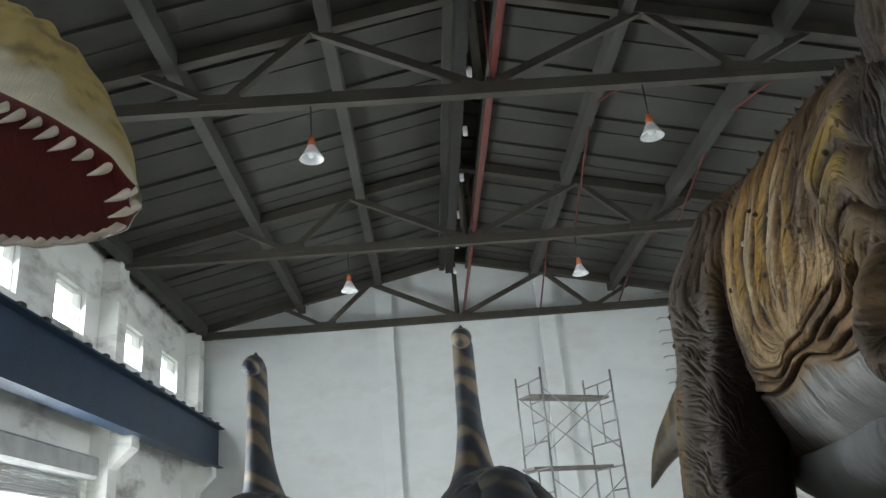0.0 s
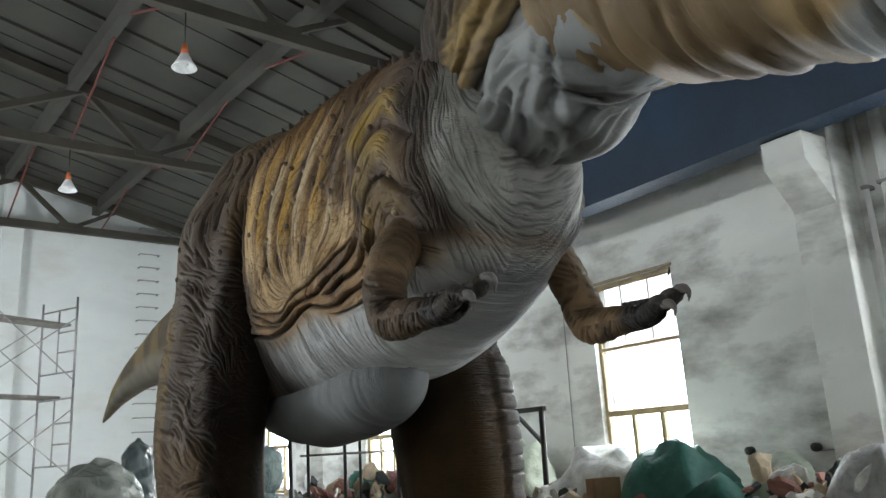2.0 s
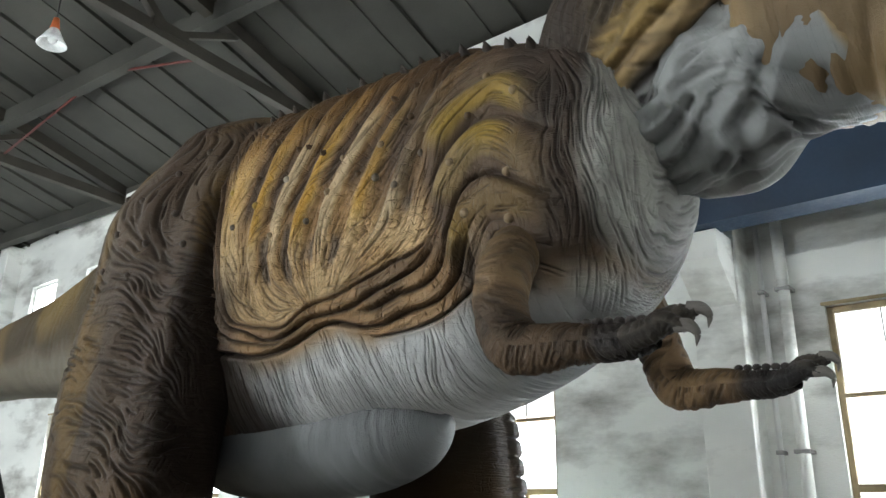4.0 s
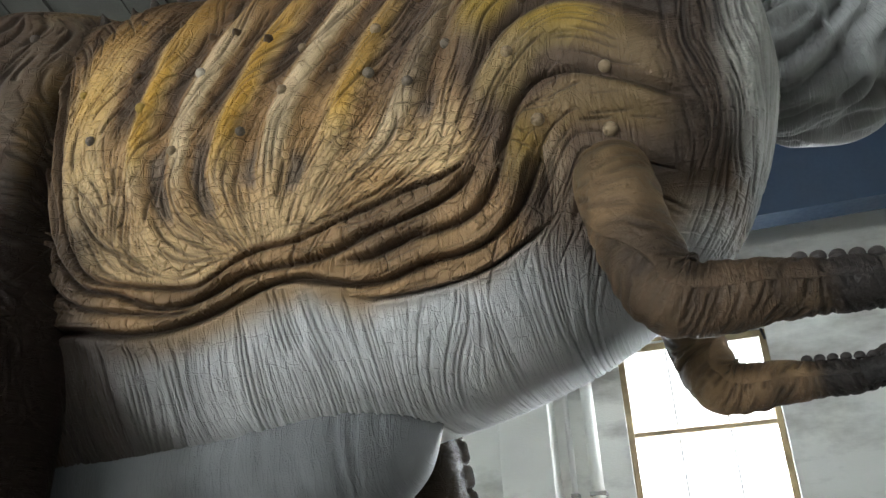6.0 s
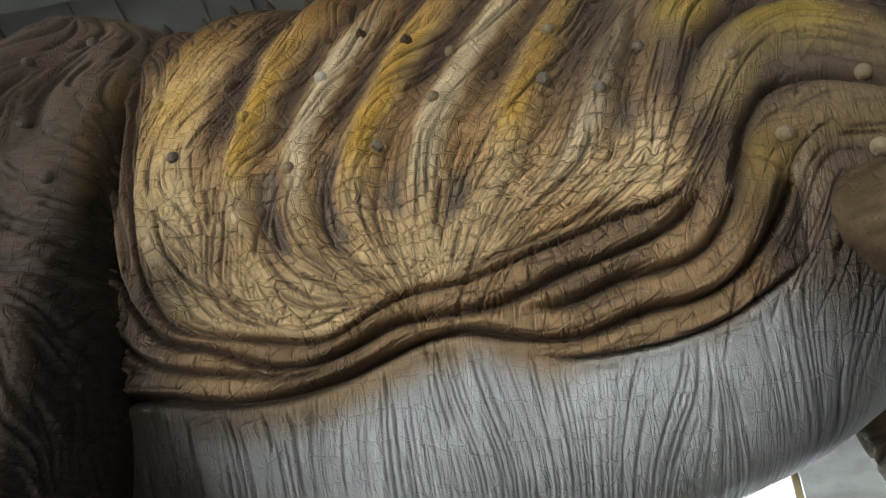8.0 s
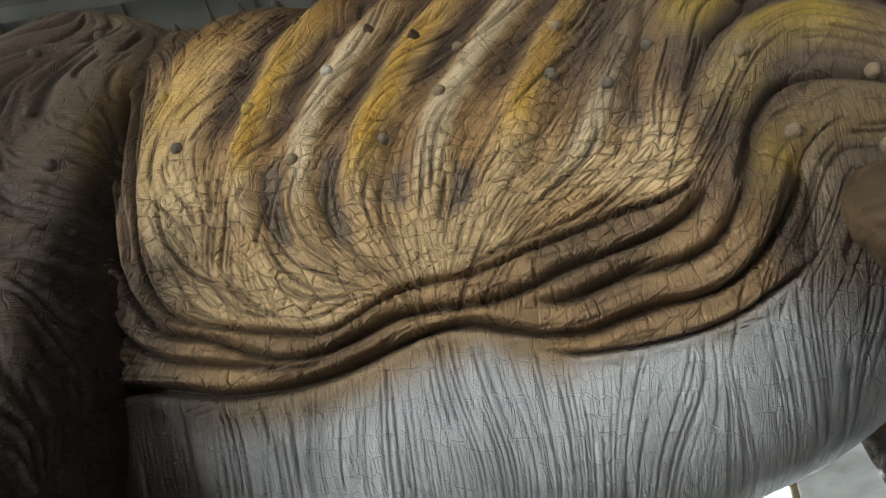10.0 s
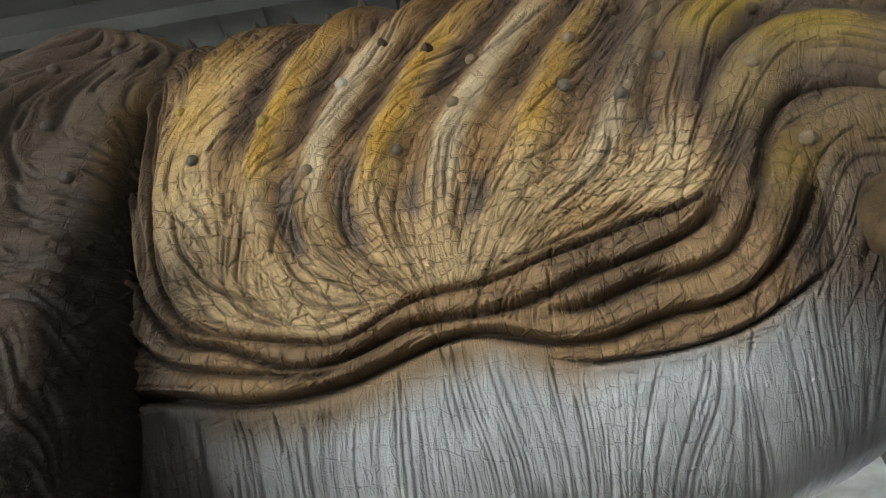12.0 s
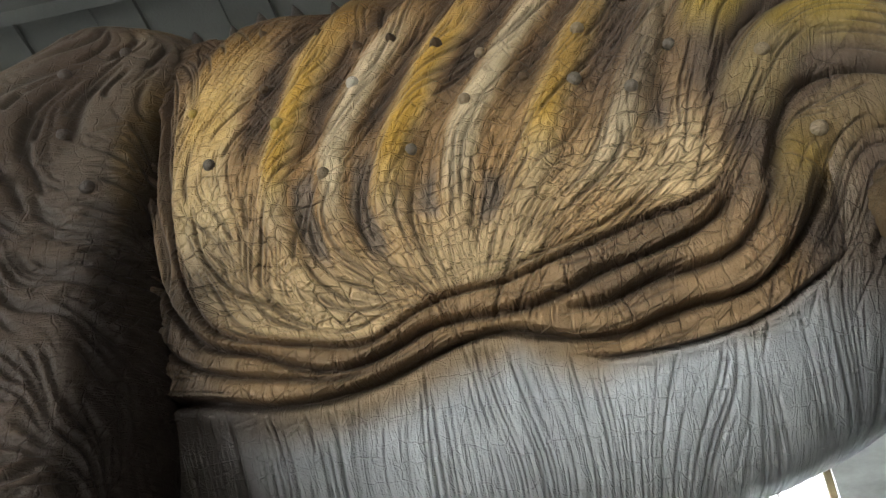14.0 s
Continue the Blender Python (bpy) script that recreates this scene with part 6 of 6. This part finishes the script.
def wrapped(name, label, path, radii, colour, film, seed, bumpy=0.08):
    """A statue packed in plastic film: lumps of dark colour and milky creases."""
    st = Statue()
    g = rounded(path, radii, 110, 90, seed, bumpy, (0, 1, 0.1))
    x, y, z = (g[..., k].ravel() for k in range(3))
    crease = 1 - ridged(x * 5 + 2 * noise2(z * 4, y * 4, seed), z * 4 + y * 3, seed + 4, 0.2)
    t = np.clip(0.25 + 0.75 * crease * noise2(x * 4, z * 4, seed + 5) * 1.6, 0, 1)[:, None]
    st.add(g, np.array(colour) * (1 - t) + np.array(film) * t)
    return tagged(st.build(name, WRAP), label, "wrapped statue", "wrapped statues")


wrapped("wrapped_statue", "rounded statue packed in clear plastic film", [(1.95, 10.5, 0.0), (1.95, 10.5, 0.8), (1.95, 10.5, 1.5), (1.96, 10.5, 1.85), (1.97, 10.5, 2.05)], [0.5, 0.5, 0.42, 0.32, 0.03], (0.10, 0.12, 0.09), (0.5, 0.52, 0.48), 300)
wrapped("wrapped_statue", "small dark blue-green statue in plastic film", [(2.9, 13.0, 0.0), (2.9, 13.0, 1.2), (2.93, 13.0, 1.8), (2.94, 13.0, 2.1), (2.94, 13.0, 2.3)], [0.3, 0.26, 0.2, 0.17, 0.02], (0.03, 0.055, 0.06), (0.3, 0.36, 0.36), 320, 0.05)
wrapped("wrapped_statue", "turquoise film-wrapped figure standing on the floor", [(3.6, 11.0, 0.0), (3.6, 11.0, 0.9), (3.62, 11.0, 1.4), (3.56, 11.0, 1.62), (3.64, 11.0, 1.8), (3.62, 11.0, 2.0), (3.62, 11.0, 2.12)], [0.3, 0.26, 0.28, 0.2, 0.27, 0.26, 0.03], (0.10, 0.17, 0.17), (0.42, 0.52, 0.5), 340, 0.05)
wrapped("wrapped_statue", "low pale grey statue back under plastic film", [(-0.75, 10.2, 0.0), (-0.7, 10.2, 0.9), (-0.6, 10.2, 1.6), (-0.5, 10.2, 2.0), (-0.45, 10.2, 2.14)], [0.75, 0.75, 0.68, 0.42, 0.03], (0.26, 0.27, 0.25), (0.5, 0.5, 0.47), 360, 0.06)


# ---- sacks and scraps along the east wall ----
def cloth(name, colour, rough=0.7, fold=0.6, scale=7.0):
    mat = material(name, colour, rough, vary=0.3, scale=scale, fine=14, bump=fold)
    return mat


def sack(name, label, centre, size, mat, seed, knot=True):
    """A slumped, filled sack with creases and a gathered corner."""
    bm = bmesh.new()
    bmesh.ops.create_icosphere(bm, subdivisions=4, radius=1.0)
    sx, sy, sz = size
    rnd = random.Random(seed)
    off = Vector((rnd.random() * 9, rnd.random() * 9, rnd.random() * 9))
    for v in bm.verts:
        p = v.co.copy()
        q = Vector((math.copysign(abs(p.x) ** 0.8, p.x), math.copysign(abs(p.y) ** 0.8, p.y), math.copysign(abs(p.z) ** 0.85, p.z)))
        c = noise.noise(p * 1.3 + off) * 0.22
        r = abs(noise.noise(p * 2.4 + off)) * 0.12 + abs(noise.noise(p * 6.0 + off)) * 0.035 + abs(noise.noise(p * 13.0 + off)) * 0.012
        q *= 1 + c - r
        if knot and p.z > 0.75:
            q.z += (p.z - 0.75) * 1.1 * max(0, noise.noise(p * 4 + off) + 0.4)
        v.co = (q.x * sx, q.y * sy, max(q.z * sz, -sz * 0.92))
    for v in bm.verts:
        v.co += Vector(centre)
    ob = part(name, bm, mat, None, "", True)
    return tagged(ob, label, "sack", "sacks by the wall")


GREENBAG = cloth("green_woven_sack", (0.05, 0.19, 0.15), 0.55, 0.5)
WHITEBAG = cloth("white_woven_sack", (0.8, 0.81, 0.78), 0.55, 0.5)
OLIVEBAG = cloth("olive_film_sack", (0.36, 0.4, 0.32), 0.4, 0.5)
GREYBAG = cloth("grey_film_sack", (0.6, 0.61, 0.61), 0.3, 0.6)
PINK = cloth("pink_foam_scraps", (0.7, 0.36, 0.35), 0.8, 0.3)
BOARD = material("cardboard", (0.35, 0.22, 0.12), 0.85, vary=0.25, scale=4)
TERRA = material("orange_carton", (0.45, 0.16, 0.08), 0.8, vary=0.25, scale=4)
DARKSCRAP = cloth("dark_scraps", (0.05, 0.06, 0.05), 0.7, 0.4)

sack("sack", "dark green woven plastic sack, overfull", (7.1, 8.3, 1.02), (0.5, 0.6, 0.78), GREENBAG, 1)
sack("sack", "dark green woven plastic sack lying low", (7.0, 7.75, 0.75), (0.45, 0.5, 0.7), GREENBAG, 2)
sack("sack", "large white woven sack leaning on the heap", (7.3, 9.45, 0.95), (0.5, 0.85, 0.82), WHITEBAG, 3)
sack("sack", "white woven sack half under the others", (7.0, 9.95, 0.7), (0.5, 0.7, 0.75), WHITEBAG, 4)
sack("sack", "olive plastic sack standing against the wall", (7.6, 11.4, 0.95), (0.5, 0.6, 1.0), OLIVEBAG, 5)
sack("sack", "olive plastic sack beside the green one", (7.4, 7.35, 0.8), (0.4, 0.42, 0.82), OLIVEBAG, 6)
sack("sack", "grey plastic film sack with loose ends", (6.9, 6.15, 0.8), (0.5, 0.5, 0.85), GREYBAG, 7)
sack("sack", "grey plastic film sack on the floor", (6.6, 12.6, 0.85), (0.45, 0.55, 0.9), GREYBAG, 8)
sack("sack", "small green sack among the scraps", (6.2, 13.3, 0.75), (0.4, 0.45, 0.85), GREENBAG, 9)
sack("sack", "yellow-brown film bundle on the floor", (3.45, 10.0, 0.7), (0.35, 0.3, 0.85), cloth("yellow_film", (0.35, 0.3, 0.1), 0.3, 0.5), 10, False)
sack("sack", "dark brown filled sack behind the statue", (5.0, 12.6, 0.7), (0.45, 0.5, 0.75), DARKSCRAP, 11)


def carton(label, centre, size, mat, turn, flaps=True):
    c = thing("carton", label, "box", (centre[0], centre[1], 0), "cartons", turn)
    sx, sy, h = size[0], size[1], size[2]
    t = 0.012
    base = centre[2]
    for name, p, s in (("side", (-sx / 2, 0, base + h / 2), (t, sy, h)), ("side", (sx / 2, 0, base + h / 2), (t, sy, h)),
                       ("end", (0, -sy / 2, base + h / 2), (sx - 0.03, t, h)), ("end", (0, sy / 2, base + h / 2), (sx - 0.03, t, h)), ("bottom", (0, 0, base + t / 2), (sx - 0.03, sy - 0.03, t))):
        box_part(name, p, s, mat, c, bevel=0)
    if flaps:
        for s in (-1, 1):
            bm = bmesh.new()
            add_box(bm, (s * (sx / 2 + 0.07), 0, base + h + 0.05), (0.2, sy - 0.02, t), Matrix.Rotation(-s * 0.6, 3, "Y"))
            part("flap", bm, mat, c)
    return c


carton("orange-brown open carton on the sacks", (6.75, 11.2, 0.0), (0.5, 0.6, 1.52), TERRA, 12)
carton("brown cardboard box standing on end", (6.7, 9.0, 0.0), (0.35, 0.12, 1.55), BOARD, -8, False)
carton("brown carton at the back of the heap", (5.6, 13.0, 0.0), (0.6, 0.5, 1.25), BOARD, 30)

# loose scraps heaped over the sacks, far too many to count
def scrap_heap(name, label, mats, spots, seed):
    rnd = random.Random(seed)
    for mat in mats:
        bm = bmesh.new()
        for _ in range(60):
            x, y, z, rx, ry, rz = rnd.choice(spots)
            p = Vector((x + rnd.gauss(0, rx), y + rnd.gauss(0, ry), z + abs(rnd.gauss(0, rz))))
            turn = Euler((rnd.uniform(0, 6), rnd.uniform(0, 6), rnd.uniform(0, 6))).to_matrix()
            s = rnd.uniform(0.05, 0.17)
            made = bmesh.ops.create_icosphere(bm, subdivisions=2, radius=1.0)
            for v in made["verts"]:
                q = v.co * (1 + 0.5 * noise.noise(v.co * 1.7 + p * 3))
                v.co = p + turn @ Vector((q.x * s, q.y * s * 0.7, q.z * s * rnd.choice((0.25, 0.28, 0.3))))
        tagged(part(name, bm, mat), label, "scraps", kind="stuff")


spots = [(6.75, 9.6, 1.15, 0.25, 0.5, 0.14), (6.6, 10.2, 1.1, 0.25, 0.4, 0.16), (7.2, 6.75, 1.32, 0.2, 0.28, 0.12), (6.9, 6.6, 1.25, 0.2, 0.3, 0.12), (6.2, 12.6, 1.45, 0.3, 0.4, 0.15), (5.3, 12.9, 1.3, 0.3, 0.3, 0.12)]
scrap_heap("scrap_heap", "heap of pink, white and dark foam scraps", (PINK, WHITEBAG, DARKSCRAP, cloth("red_scraps", (0.36, 0.17, 0.13), 0.7, 0.3), cloth("cream_scraps", (0.72, 0.6, 0.42), 0.8, 0.3)), spots, 3)
mound = bmesh.new()
bmesh.ops.create_grid(mound, x_segments=40, y_segments=90, size=0.5)
for v in mound.verts:
    x, y = 6.7 + v.co.x * 2.9, 9.9 + v.co.y * 8.6
    edge = min(1, (0.5 - abs(v.co.x)) * 6 + 0.25) * min(1, (0.5 - abs(v.co.y)) * 8)
    v.co = (x, y, edge * (0.95 + 0.35 * noise.noise(Vector((x * 1.6, y * 1.6, 0))) + 0.15 * noise.noise(Vector((x * 5, y * 5, 3)))))
tagged(part("scrap_mound", mound, cloth("mixed_scraps", (0.5, 0.46, 0.42), 0.7, 0.8, 4.0), None, "", True), "low mound of mixed grey scraps by the wall", "scraps", kind="stuff")

# dark steel stand, rack and pole near the wall
stand = thing("steel_stand", "black steel stand with a cross bar and brace", "stand", (0, 0, 0))
rod_part("post", (7.0, 10.28, 0.0), (7.0, 10.22, 2.34), 0.035, DARKSTEEL, stand)
bar_part("cross_bar", (7.0, 11.35, 2.36), (7.0, 10.16, 2.36), 0.06, 0.06, DARKSTEEL, stand)
bar_part("brace", (7.0, 10.75, 2.36), (7.0, 10.24, 1.95), 0.04, 0.04, DARKSTEEL, stand)
rack = thing("steel_rack", "dark steel rack with a thin shelf board", "rack", (0, 0, 0))
for x, y in ((4.9, 11.4), (5.75, 11.6), (4.8, 12.2), (5.65, 12.4)):
    rod_part("leg", (x, y, 0), (x, y, 2.32), 0.02, DARKSTEEL, rack)
bar_part("shelf", (4.7, 11.7, 1.97), (5.9, 12.0, 1.97), 0.7, 0.025, PLANK, rack)
bar_part("rail", (4.85, 11.4, 2.32), (5.75, 11.6, 2.32), 0.04, 0.04, DARKSTEEL, rack)
pole = thing("steel_pole", "thin dark steel pole standing on the floor", "pole", (0, 0, 0))
rod_part("tube", (4.5, 12.0, 0.0), (4.46, 12.0, 2.5), 0.025, DARKSTEEL, pole)
rod_part("foot", (4.5, 12.0, 0.0), (4.5, 12.0, 0.03), 0.12, DARKSTEEL, pole)
prop = thing("steel_prop", "slanted dark steel prop behind the statue", "prop", (0, 0, 0))
rod_part("tube", (3.5, 12.6, 2.35), (4.3, 12.3, 0.0), 0.03, DARKSTEEL, prop)


# ---- a second tyrannosaur with open jaws ----
def open_jawed_rex():
    """Head held high with the mouth agape, palate and teeth seen from below."""
    st = Statue()
    pale, olive, red = np.array([0.72, 0.66, 0.5]), np.array([0.5, 0.38, 0.15]), (0.13, 0.012, 0.01)
    tip = Vector((-0.6, 5.08, 3.2))
    near_row, far_row = Vector((-1.03, 4.96, 3.56)), Vector((-1.26, 5.41, 3.29))
    ahead = (tip - (near_row + far_row) / 2).normalized()
    side = (near_row - far_row)
    side = (side - ahead * side.dot(ahead)).normalized()
    top = ahead.cross(side)
    if top.z < 0:
        top = -top

    def at(u, s, h):
        return tuple(tip - ahead * (u + 0.7 * max(h, 0)) + side * s + top * h)

    def row(u):
        return 0.05 + 0.3 * (1 - math.exp(-2.6 * u))

    rings = []
    for u in np.linspace(0.0, 1.75, 120):
        w, tall = row(u) * (0.25 + 0.75 * min(1, u / 0.08)) + 0.035, (0.1 + 1.9 * (1 - math.exp(-1.3 * u))) * min(1, 0.3 + u / 0.1)
        ring = []
        for a in np.linspace(0, 2 * math.pi, 90, endpoint=False):
            c, s = math.cos(a), math.sin(a)
            bump = 1 + 0.018 * math.sin(u * 26 + 3 * c) * max(s, 0) + 0.03 * noise.noise(Vector((u * 6, c * 3, s * 3)))
            h = s * tall * bump if s > 0 else s * 0.05
            ring.append(at(u, math.copysign(abs(c) ** 0.7, c) * w * bump, h + 0.0))
        rings.append(ring)
    g = np.array(rings)
    p = g.reshape(-1, 3) - np.array(tip)
    h = p @ np.array(top)
    u = -(p @ np.array(ahead)) - 0.7 * np.maximum(h, 0)
    full = 0.1 + 1.9 * (1 - np.exp(-1.3 * u))
    t = smoothstep(0.22, 0.5, h / full + 0.5 * (noise2(u * 7, h * 7, 402) - 0.5))[:, None]
    col = pale * (1 - t) + olive * t
    blot = smoothstep(0.55, 0.75, noise2(u * 8, h * 12, 403))[:, None]
    col = col * (1 - 0.6 * blot * t) + np.array([0.10, 0.07, 0.03]) * 0.6 * blot * t
    col = np.where((h < -0.005)[:, None], np.array(red), col)
    st.add(g, col, np.stack([u, h, np.full(len(u), 5.0)], -1), (0.15, 0.0, 0.0))
    for k in range(18):
        u = 0.02 + 0.07 * k
        for s in (-1, 1):
            w = s * (row(u) * (0.3 + 0.7 * min(1, u / 0.08)) - 0.0)
            n = (0.09, 0.075, 0.06)[k % 3]
            st.add(tube_grid([at(u, w, 0.0), at(u - 0.004, w * 1.0, -0.5 * n - 0.02), at(u + 0.02, w * 0.97, -n - 0.03)], [0.02, 0.015, 0.002], 12, 10, 1.0, tuple(ahead)), (0.78, 0.70, 0.58))
    hinge = Vector(at(1.7, 0, -0.02))
    st.add(rounded([tuple(hinge), tuple(hinge + Vector((0.15, 0.05, -0.35))), tuple(hinge + Vector((0.2, 0.1, -0.8))), tuple(hinge + Vector((0.28, 0.12, -1.1)))], [0.26, 0.22, 0.17, 0.03], 70, 40, 420, 0.02, (0, 1, 0)), pale * 0.8)
    st.add(rounded([at(1.35, 0, 0.15), at(1.8, 0, 0.2), (-2.9, 5.6, 4.2), (-3.4, 5.6, 3.6), (-3.9, 5.6, 3.1)], [0.28, 0.36, 0.4, 0.45, 0.4], 90, 50, 440, 0.03, (0, 1, 0.2)), (0.30, 0.23, 0.12))
    st.add(rounded([(-3.2, 5.6, 3.1), (-3.8, 5.6, 3.1), (-4.8, 5.6, 3.0), (-5.6, 5.6, 3.0), (-6.4, 5.6, 2.8), (-7.4, 5.6, 2.4)], [0.3, 0.6, 0.7, 0.5, 0.25, 0.03], 100, 60, 450, 0.04), (0.28, 0.21, 0.11))
    for sy in (-1, 1):
        st.add(rounded([(-5.0, 5.6 + sy * 0.45, 3.0), (-4.95, 5.6 + sy * 0.5, 2.2), (-5.0, 5.6 + sy * 0.5, 1.2), (-5.2, 5.6 + sy * 0.5, 0.5), (-5.1, 5.6 + sy * 0.5, 0.0)], [0.3, 0.4, 0.24, 0.15, 0.2], 60, 36, 460 + sy, 0.03, (0, 1, 0)), (0.2, 0.15, 0.08))
        st.add(rounded([(-5.15, 5.6 + sy * 0.5, 0.12), (-4.8, 5.6 + sy * 0.5, 0.1), (-4.5, 5.6 + sy * 0.5, 0.05)], [0.12, 0.14, 0.03], 24, 24, 470, 0.02), (0.2, 0.15, 0.08))
    return tagged(st.build("dinosaur_statue", SKIN), "tyrannosaur statue with open red jaws and white teeth", "dinosaur statue")


open_jawed_rex()
